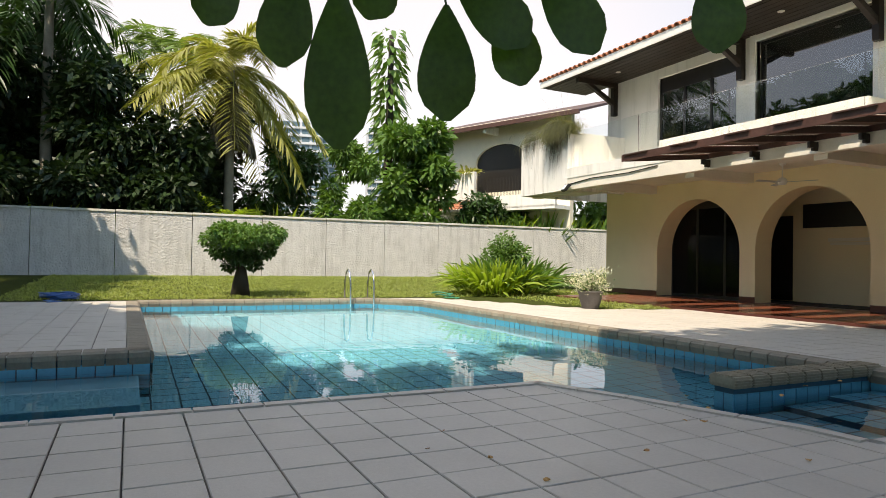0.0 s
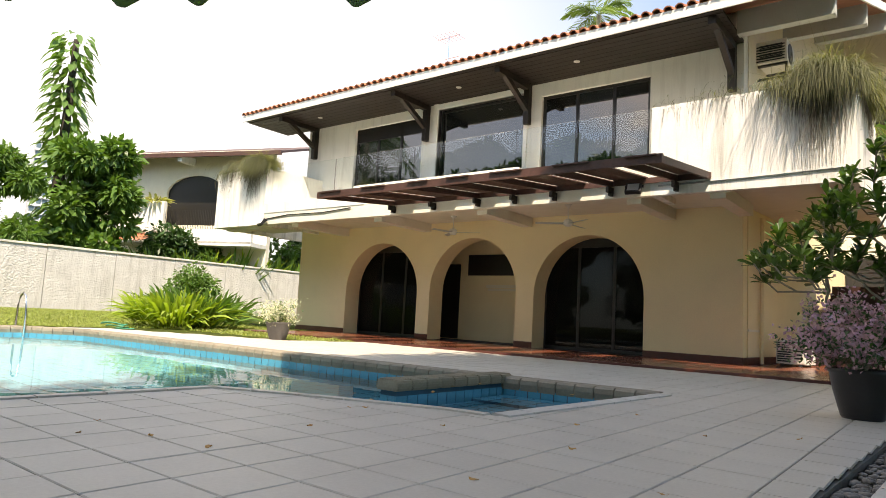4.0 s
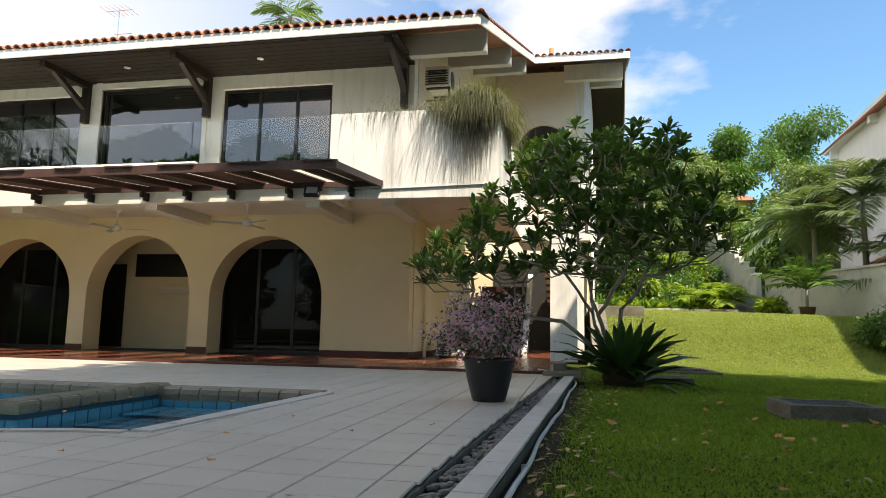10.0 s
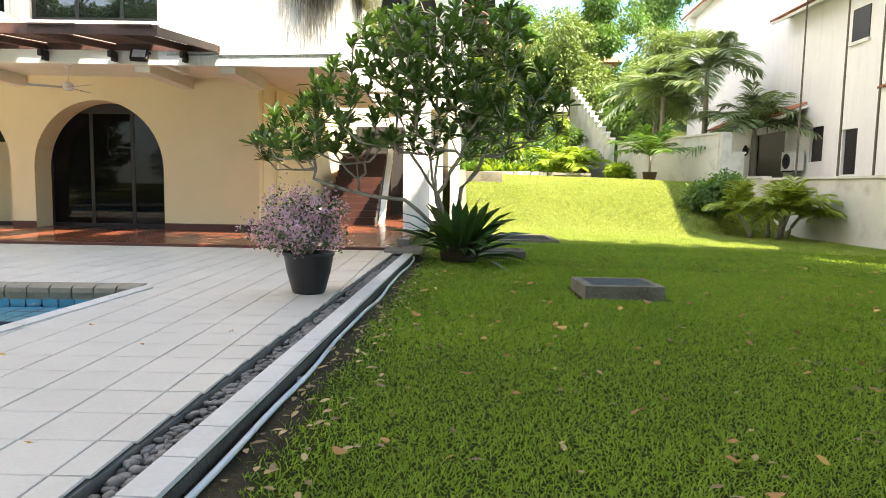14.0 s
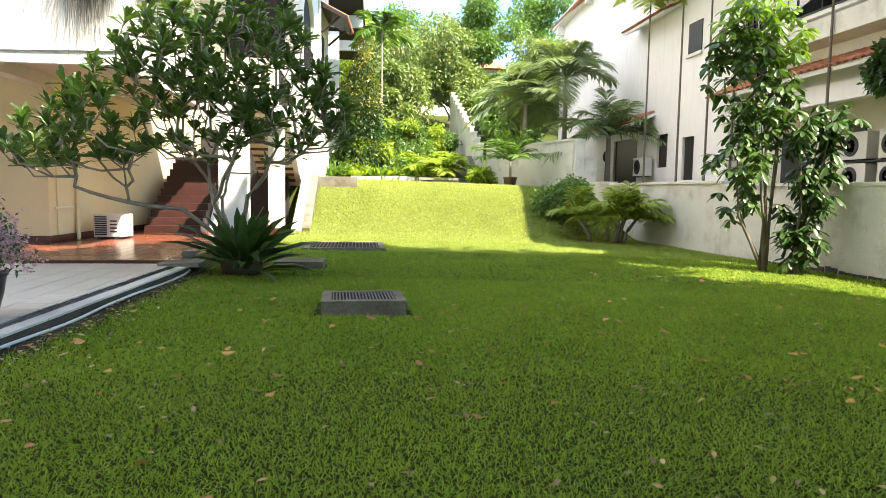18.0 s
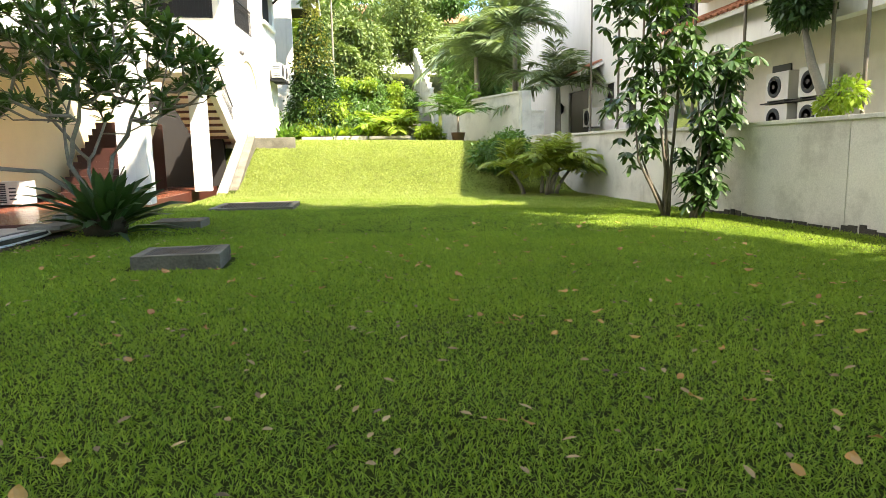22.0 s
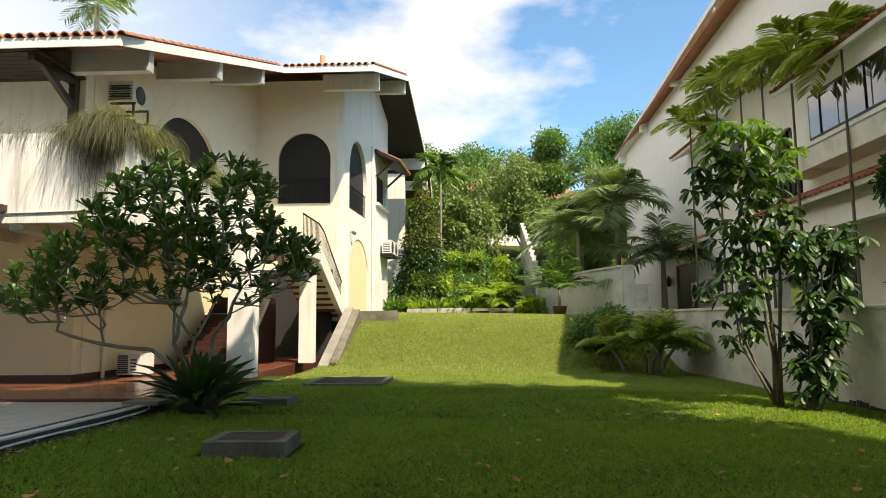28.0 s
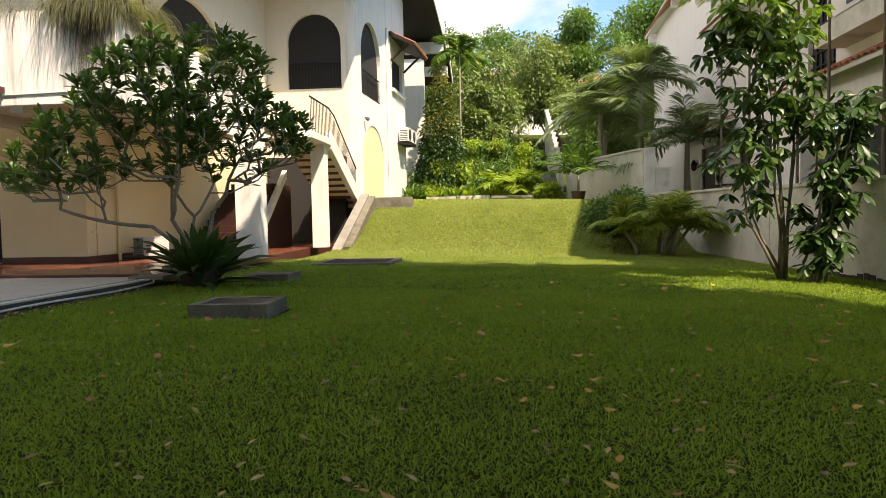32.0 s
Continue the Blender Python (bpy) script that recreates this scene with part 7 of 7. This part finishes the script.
# ---- things on the deck and the lawn ----
def flower_pot(name, label, x, y, z, r, h, mat, bush, bush_h, petal, leafm, n):
    t = thing(name, label, "potted plant", m=Matrix.Translation((x, y, z)))
    part("pot", lathe([(r * 0.62, 0), (r * 0.68, 0.02), (r * 0.9, h * 0.55), (r * 1.0, h * 0.9), (r * 1.06, h * 0.93), (r * 1.06, h), (r * 0.96, h), (r * 0.93, h * 0.9), (0.02, h * 0.88)], 32), M[mat], t, smooth=True)
    part("soil", lathe([(r * 0.93, h * 0.86), (r * 0.9, h * 0.9), (0.02, h * 0.92)], 20), M["earth"], t)
    q = random.Random(len(name))
    st = bmesh.new()
    tips = []
    for i in range(26):
        a, e = q.random() * 6.283, q.uniform(0.35, 1.4)
        d = Vector((math.cos(a) * math.cos(e), math.sin(a) * math.cos(e), math.sin(e)))
        l = bush_h * q.uniform(0.6, 1.05) / (0.5 + 0.5 * d.z)
        l = min(l, bush)
        p0 = Vector((0, 0, h * 0.85))
        p1 = p0 + d * l * 0.55 + Vector((0, 0, 0.05))
        p2 = p0 + d * l + Vector((q.gauss(0, 0.05), q.gauss(0, 0.05), -0.08 * l))
        tube([p0, p1, p2], [0.008, 0.006, 0.003], 5, bm=st)
        tips += [p0.lerp(p2, f) + Vector((q.gauss(0, 0.05), q.gauss(0, 0.05), q.gauss(0, 0.05))) for f in (0.45, 0.6, 0.7, 0.8, 0.9, 1.0, 1.0)]
    part("stem", st, M["bark_pale"], t)
    T = np.array([v[:] for v in tips])
    k = rng.integers(0, len(T), n)
    small_leaves("leaves", T[k[: n // 2]] + 0.05 * rng.normal(size=(n // 2, 3)), unit(n // 2), rng.uniform(0.03, 0.06, n // 2), 0.025, M[leafm], t, "", "stuff")
    k = rng.integers(0, len(T), n)
    small_leaves("blossoms", T[k] + 0.045 * rng.normal(size=(n, 3)) + np.array((0, 0, 0.02)), unit(n), rng.uniform(0.025, 0.045, n), 0.03, M[petal], t, "", "stuff")
    return t


flower_pot("bougainvillea_pot", "lilac bougainvillea in a large black ribbed pot", 2.55, -7.12, DECK_Z, 0.225, 0.38, "pot", 0.6, 0.66, "flower", "leaf_dark", 3600)
flower_pot("flower_pot", "white flowering shrub in a dark grey clay pot", -7.5, -4.85, -0.05, 0.24, 0.36, "pot_grey", 0.6, 0.5, "flower_white", "leaf_mid", 1500)
lad = thing("pool_ladder", "bent stainless steel pool ladder at the far edge", "ladder")
for y in (-8.65, -8.1):
    part("rail", tube([(-11.55, y, DECK_Z), (-11.53, y, 0.35), (-11.45, y, 0.55), (-11.32, y, 0.62), (-11.2, y, 0.55), (-11.1, y, 0.3), (-11.07, y, -0.9)], 0.02, 10), M["steel"], lad, smooth=True)
for z in (-0.35, -0.6, -0.85):
    part("tread", boxes((-11.12, -11.02, -8.65, -8.1, z, z + 0.025)), M["steel"], lad)


def coil(name, label, x, y, z, r, mat, turns=6):
    t = thing(name, label, "hose", m=Matrix.Translation((x, y, z)))
    pts = [(r * (0.7 + 0.3 * math.sin(i * 0.37)) * math.cos(i * 0.35), 0.75 * r * (0.75 + 0.25 * math.cos(i * 0.23)) * math.sin(i * 0.35), 0.02 + 0.11 * (i / (turns * 18)) + 0.015 * math.sin(i)) for i in range(turns * 18)]
    part("coil", tube(pts, 0.014, 6), M[mat], t, smooth=True)
    part("tail", tube([pts[0], (r * 1.3, -0.2, 0.02), (r * 1.9, 0.1, 0.02), (r * 2.4, -0.1, 0.02)], 0.014, 6), M[mat], t, smooth=True)


coil("garden_hose", "coiled blue garden hose on the deck corner", -12.2, -14.35, -0.05, 0.5, "hose", 8)
coil("garden_hose", "flat green hose lying on the grass", -11.9, -6.0, -0.06, 0.4, "hose_green", 2)


def manhole(x0, x1, y0, y1, z0, z1, rim, label, turn=0.0):
    m = turned((x0 + x1) / 2, (y0 + y1) / 2, 0, turn)
    w, d = (x1 - x0) / 2, (y1 - y0) / 2
    t = thing("drain_pit", label, "drain pit", "drain pits", m=m)
    each("kerb_side", M["mossy"], t, (-w, w, -d, -d + rim, z0, z1), (-w, w, d - rim, d, z0, z1), (-w, -w + rim, -d + rim, d - rim, z0, z1), (w - rim, w, -d + rim, d - rim, z0, z1), bevel=0.01)
    part("grating", boxes((-w + rim, w - rim, -d + rim, d - rim, z0, z1 - 0.02)), M["black"], t)
    for k in range(19):
        u = -w + rim + (2 * w - 2 * rim) * (k + 0.5) / 19
        part("grating_bar", boxes((u - 0.008, u + 0.008, -d + rim, d - rim, z1 - 0.02, z1 - 0.005)), M["black_metal"], t)
    for k in range(7):
        u = -d + rim + (2 * d - 2 * rim) * (k + 0.5) / 7
        part("grating_bar", boxes((-w + rim, w - rim, u - 0.006, u + 0.006, z1 - 0.02, z1 - 0.007)), M["black_metal"], t)


manhole(5.27, 6.12, -6.3, -5.6, -0.35, -0.05, 0.1, "raised concrete drain pit with a dark grating on the lawn", 2)
manhole(4.35, 5.1, -2.5, -1.85, -0.35, -0.07, 0.08, "low dark concrete drain pit beside the fern")
manhole(4.5, 6.2, 0.8, 2.6, -0.4, -0.14, 0.12, "flat concrete drain cover on the sunny lawn")
spot = thing("garden_uplight", "round black garden uplight set in the grass", "uplight", m=Matrix.Translation((3.01, -11.42, -0.12)) @ Matrix.Rotation(radians(30), 4, 'X'))
part("housing", lathe([(0.04, -0.08), (0.066, -0.02), (0.072, 0.045), (0.07, 0.055), (0.06, 0.055), (0.058, 0.05)], 26), M["pot_grey"], spot, smooth=True)
for k in range(6):
    part("led_lens", lathe([(0.012, 0.056), (0.01, 0.062), (0.002, 0.063)], 10, Matrix.Translation((0.035 * math.cos(k * 1.047), 0.035 * math.sin(k * 1.047), -0.004))), M["concrete"], spot)
part("centre_screw", lathe([(0.008, 0.056), (0.007, 0.06), (0.002, 0.061)], 8), M["steel"], spot)


# ---- trailing plants on the balcony planters ----
def trailing(name, label, m, half, n, rise=0.55, drop=1.2, tuft=1.0, lean=0.0, main="leaf_trail"):
    """A mound of fine arching stems above the planter's edge and thin stems hanging down its face. Local -y faces outwards."""
    t = thing(name, label, "trailing plant", m=m)

    def strands(mat, k, start, length, gravity, wide):
        v, f = [], []
        for i in range(k):
            p, d = start()
            l = length(p)
            q, b0 = p.copy(), len(v)
            ax = Vector((random.gauss(0, 1), random.gauss(0, 0.6), 0)).normalized()
            r = wide * random.uniform(0.6, 1.3)
            for s in range(7):
                v += [(q - ax * r * (1.1 - s / 7))[:], (q + ax * r * (1.1 - s / 7))[:]]
                d = (d + Vector((random.gauss(0, 0.11), random.gauss(0, 0.07), -gravity * (0.4 + 0.25 * s)))).normalized()
                q = q + d * l / 6
                if q.z < 0.02 and q.y > -0.35:
                    q.y = min(q.y, -0.33 - 0.03 * random.random())
            f += [(b0 + 2 * s, b0 + 2 * s + 1, b0 + 2 * s + 3, b0 + 2 * s + 2) for s in range(6)]
        bulk("foliage", np.array(v), np.array(f), M[mat], t, "", "stuff")

    clumps = [(random.gauss(lean, half * 0.42), random.uniform(-0.25, 0.15), random.uniform(0.55, 1.1)) for _ in range(16)]

    def mound():
        cx, cy, s = random.choice(clumps)
        x = max(-half, min(half, cx + random.gauss(0, 0.12)))
        a = random.random() * 6.283
        e = random.uniform(0.35, 1.5)
        return Vector((x, cy + random.gauss(0, 0.08), random.uniform(-0.1, 0.16))), Vector((math.cos(a) * math.cos(e), math.sin(a) * math.cos(e) - 0.25, math.sin(e)))

    ragged = [random.uniform(0.25, 1.0) for _ in range(40)]

    def lip():
        x = random.gauss(lean, half * 0.5)
        x = max(-half * 1.05, min(half * 1.05, x))
        return Vector((x, -0.30, random.uniform(-0.05, 0.12))), Vector((random.gauss(0, 0.1), -0.3, -0.6))

    def spill():
        p, d = mound()
        return Vector((p.x, p.y - 0.1, random.uniform(0.0, 0.4) * math.exp(-0.8 * ((p.x - lean) / half) ** 2))), Vector((d.x * 0.6, -abs(d.y) - 0.35, 0.25))

    dome = lambda p: rise * random.uniform(0.45, 1.35) * math.exp(-0.9 * ((p.x - lean) / half) ** 2)

    def hang(p):
        u = (p.x / half + 1.1) / 2.2 * 39
        return 1.25 * drop * ragged[int(max(0, min(39, u)))] * random.uniform(0.35, 1.0) * math.exp(-0.6 * ((p.x - lean) / half) ** 2)

    strands(main, int(n * 0.26 * tuft), mound, dome, 0.42, 0.0045)
    strands("leaf_gold", int(n * 0.08 * tuft), mound, lambda p: 1.15 * dome(p), 0.34, 0.005)
    strands("dry", int(40 * tuft), mound, lambda p: 1.9 * dome(p), 0.12, 0.003)
    strands("leaf_trail", int(n * 0.3 * tuft), spill, lambda p: random.uniform(0.35, 1.0) * (0.3 + 0.5 * drop), 0.55, 0.0045)
    strands("dry_grey", int(n * 0.11), lip, hang, 0.9, 0.004)
    return t


at = Matrix.Translation
trailing("trailing_plant", "dense golden grass and grey stems trailing over the balcony planter", at((1.45, -1.74, 4.5)), 0.62, 5200, 0.6, 1.35, lean=0.12)
trailing("trailing_plant", "thin dry stems hanging over the balcony planter", at((0.0, -1.74, 4.5)), 1.0, 500, 0.25, 0.7, 0.25)
trailing("trailing_plant", "dense golden grass trailing round the planter corner", turned(1.73, -1.0, 4.5, 90), 0.9, 4200, 0.6, 0.8, main="leaf_gold")
trailing("trailing_plant", "yellow-green grass tuft on the side planter", turned(1.73, 2.0, 4.4, 90), 0.9, 2600, 0.55, 0.4, main="leaf_light")
trailing("trailing_plant", "golden grass trailing over the far planter", at((-12.75, -1.74, 4.56)), 0.75, 4600, 0.6, 1.15, lean=0.2, main="dry")
trailing("trailing_plant", "thin dry stems hanging round the far planter", at((-13.95, -1.74, 4.56)), 0.55, 1100, 0.35, 0.9, 0.5)
trailing("trailing_plant", "dry brown stems hanging from the end of the far planter", turned(-14.18, -1.2, 4.5, -90), 0.8, 1500, 0.45, 0.95, 0.6)

# ---- fallen leaves ----
fm = []
for k in range(3):
    bm = bmesh.new()
    pts = [(0, 0, 0)] + [(0.02 * (1 + k * 0.25) * math.sin(math.pi * s / 6) * sg, 0.011 * s * (1 + 0.1 * k), 0.006 * math.sin(s + k)) for sg, rg in ((1, range(1, 6)), (-1, range(5, 0, -1))) for s in (rg if sg > 0 else rg)]
    vs = [bm.verts.new(p) for p in pts[:6]] + [bm.verts.new((0, 0.074, 0.012))] + [bm.verts.new(p) for p in pts[6:]]
    bm.faces.new(vs)
    r = bmesh.ops.extrude_face_region(bm, geom=bm.faces[:])
    bmesh.ops.translate(bm, verts=[v for v in r["geom"] if isinstance(v, bmesh.types.BMVert)], vec=(0, 0, 0.0012))
    fm.append(mesh_of("fallen_leaf", bm, M["fallen"]))
q = random.Random(77)
for i in range(290):
    x, y = (q.uniform(3.3, 13.2), -12.3 + 9.5 * q.random() ** 1.4) if i < 268 else (q.uniform(-0.6, 2.6), q.uniform(-12.5, -7.6))
    z = lawn_height(x, y) + (0.078 if y < -6 else 0.085) if i < 268 else DECK_Z + 0.004
    ob = new("fallen_leaf", fm[i % 3])
    s = q.uniform(0.75, 1.35)
    ob.matrix_world = Matrix.Translation((x, y, z)) @ Euler((q.gauss(0, 0.2), q.gauss(0, 0.2), q.random() * 6.28)).to_matrix().to_4x4() @ Matrix.Diagonal((s, s, s, 1) if i < 268 else (0.6, 0.6, 0.6, 1))
    tagged(ob, "dry yellow-brown leaf fallen on the " + ("grass" if i < 268 else "deck tiles"), "leaf", "fallen leaves")

M["litter"] = material("dead_leaf_litter", (0.62, 0.45, 0.2), 0.8, tint=(0.07, 0.04, 0.02), scale=2.0, per_island=1.6, bump=0.1)
n = 900
lx = np.concatenate([rng.uniform(3.2, 13.0, n - 260), np.array([strip_x(y) + 0.36 for y in np.linspace(-12.6, -4.0, 260)]) + np.abs(rng.normal(0, 0.22, 260))])
ly = np.concatenate([-12.4 + 8.5 * rng.random(n - 260) ** 1.5, np.linspace(-12.6, -4.0, 260)])
lz = np.array([lawn_height(a, b) for a, b in zip(lx, ly)]) + rng.uniform(0.03, 0.065, n)
la = rng.uniform(0, 6.283, n)
ob = leaf_mesh("leaf_litter", np.stack([lx, ly, lz], 1), np.stack([np.cos(la), np.sin(la), rng.normal(0, 0.15, n)], 1), rng.uniform(0.03, 0.075, n), 0.028, M["litter"], None, "small dry brown leaf bits lying in the grass", droop=0.1, flat=0.15, kind="stuff")
tagged(ob, category="leaf litter")

# ---- grass ----
def grass(n, x0, x1, y0, y1, size, test=lambda x, y: True, height=lawn_height, name="grass", bias=1.0, mat="grass", label="short green carpet grass", wide=0.13):
    x = rng.uniform(x0, x1, n)
    y = y0 + (y1 - y0) * rng.random(n) ** bias
    keep = np.array([test(a, b) for a, b in zip(x, y)])
    x, y = x[keep], y[keep]
    z = np.array([height(a, b) for a, b in zip(x, y)]) - 0.004
    m = len(x)
    d = np.stack([rng.normal(size=m), rng.normal(size=m), np.abs(rng.normal(size=m)) * 0.9 + 0.35], 1)
    ob = small_leaves(name, np.stack([x, y, z], 1), d, size * rng.uniform(0.6, 1.4, m), size * wide, M[mat], None, label, "stuff", flat=0.3)
    return tagged(ob, category="grass")


on_lawn = lambda x, y: x > strip_x(y) + 0.34 and not (5.2 < x < 6.2 and -6.35 < y < -5.55) and not (4.3 < x < 5.15 and -2.55 < y < -1.8) and not (4.45 < x < 6.25 and 0.75 < y < 2.65) and not (x < 4.35 and y > 4.9)
bare = lambda x, y: on_lawn(x, y) and noise.noise((x * 0.9, y * 0.9, 5)) + 0.35 * noise.noise((x * 4, y * 4, 2)) > -0.9 and (x > strip_x(y) + 0.75 or random.random() < 0.15 + 0.8 * (x - strip_x(y) - 0.35) / 0.4)
far_lawn = lambda x, y: x < -12.6 or (x < -11.75 and y > -16.6) or (x < -7.1 and y > -4.6 and y < -3.0)
grass(560000, 2.9, 13.5, -12.9, -3.5, 0.048, bare, bias=1.75, wide=0.15)
grass(70000, 2.9, 15.0, -20.0, -12.8, 0.06, on_lawn, wide=0.3)
grass(190000, 2.9, 15.0, -8.5, 4.5, 0.055, bare, wide=0.24)
# zones where the sun falls get the paler, brightened blades
grass(60000, 3.6, 14.6, 0.8, 4.6, 0.055, on_lawn, mat="grass_dry_lit", label="pale dry mown grass on the bank, sunlight in its colour", wide=0.24)
grass(230000, 3.9, 15.0, 3.9, 16.0, 0.068, on_lawn, mat="grass_dry_lit", label="pale dry mown grass on the bank, sunlight in its colour", wide=0.3)
grass(60000, -22.8, -7.1, -15.5, 0.0, 0.075, far_lawn, lambda x, y: -0.05 if x > -12.6 else lawn_height(x, y), mat="grass_dry_lit", label="mown grass beyond the pool in the brighter sunlit colour", wide=0.3)

# ---- terrace and deck tiles, piece by piece ----
def slab_piece(name, w, d, h, mat, ch=0.004):
    bm = bmesh.new()
    lo = [bm.verts.new(p) for p in ((0, 0, -h), (w, 0, -h), (w, d, -h), (0, d, -h))]
    md = [bm.verts.new(p) for p in ((0, 0, -ch), (w, 0, -ch), (w, d, -ch), (0, d, -ch))]
    hi = [bm.verts.new(p) for p in ((ch, ch, 0), (w - ch, ch, 0), (w - ch, d - ch, 0), (ch, d - ch, 0))]
    for a, b in ((lo, md), (md, hi)):
        for i in range(4):
            bm.faces.new((a[i], a[(i + 1) % 4], b[(i + 1) % 4], b[i]))
    bm.faces.new(hi)
    return mesh_of(name, bm, mat)


v, f = [], []
s, g = 0.2, 0.006


def flat_tile(x0, x1, y0, y1, z, c=0.003):
    i = len(v)
    v.extend([(x0, y0, z - 0.01), (x1, y0, z - 0.01), (x1, y1, z - 0.01), (x0, y1, z - 0.01), (x0 + c, y0 + c, z), (x1 - c, y0 + c, z), (x1 - c, y1 - c, z), (x0 + c, y1 - c, z)])
    f.extend([(i + 4, i + 5, i + 6, i + 7)] + [(i + k, i + (k + 1) % 4, i + 4 + (k + 1) % 4, i + 4 + k) for k in range(4)])


for i in range(72):
    for j in range(15):
        x, y = -11.3 + i * s, -2.93 + j * s
        flat_tile(x + g / 2, x + s - g / 2, y + g / 2, y + s - g / 2, random.uniform(-0.001, 0.001))
for i in range(15):
    for j in range(42):
        x, y = 0.1 + i * s, 0.08 + j * s
        if x > 0.08 * y + 0.12:
            flat_tile(x + g / 2, x + s - g / 2, y + g / 2, y + s - g / 2, random.uniform(-0.001, 0.001))
tagged(raw("terrace_tiles", v, f, M["terrace"], terrace), kind="stuff")
v, f = [], []
s, g = TILE, 0.0065
OX, OY = 2.806, -10.973
dm = slab_piece("deck_tile", s - g, s - g, 0.02, M["deck"])


def wet(x, y):
    return inside(POOL, x, y) or (-0.9 < x < -0.42 and -8.9 < y < -7.05)


near = 0
for i in range(-46, 14):
    for j in range(-22, 30):
        x, y = OX + i * s, OY + j * s
        if y < -16.3 or y + s > -2.96 + 0.02 or x > strip_x(y):
            continue
        if not inside(deck_outline, x + s / 2, y + s / 2) and not inside(deck_outline, x + 0.02, y + s / 2):
            continue
        lim = min(strip_x(y), strip_x(y + s)) - 0.004
        hit = any(wet(a, b) for a in (x, x + s / 2, x + s) for b in (y, y + s / 2, y + s))
        if hit:
            for a in range(4):
                for b in range(4):
                    xa, ya = x + a * s / 4, y + b * s / 4
                    if not any(wet(p, q) for p in (xa, xa + s / 4) for q in (ya, ya + s / 4)):
                        flat_tile(xa + (g / 2 if a == 0 else 0), xa + s / 4 - (g / 2 if a == 3 else 0), ya + (g / 2 if b == 0 else 0), ya + s / 4 - (g / 2 if b == 3 else 0), DECK_Z, 0.0)
        elif x + s > lim:
            if lim - x > 0.03:
                flat_tile(x + g / 2, lim, y + g / 2, y + s - g / 2, DECK_Z)
        elif near < 300 and -0.95 < x < 2.7 and -13.4 < y < -5.5:
            near += 1
            ob = new("deck_tile", dm)
            ob.parent = paving
            ob.matrix_world = Matrix.Translation((x + g / 2, y + g / 2, DECK_Z + random.uniform(-0.0012, 0.0012)))
        else:
            flat_tile(x + g / 2, x + s - g / 2, y + g / 2, y + s - g / 2, DECK_Z + random.uniform(-0.001, 0.001))
tagged(raw("deck_tiles", v, f, M["deck"], paving), kind="stuff")
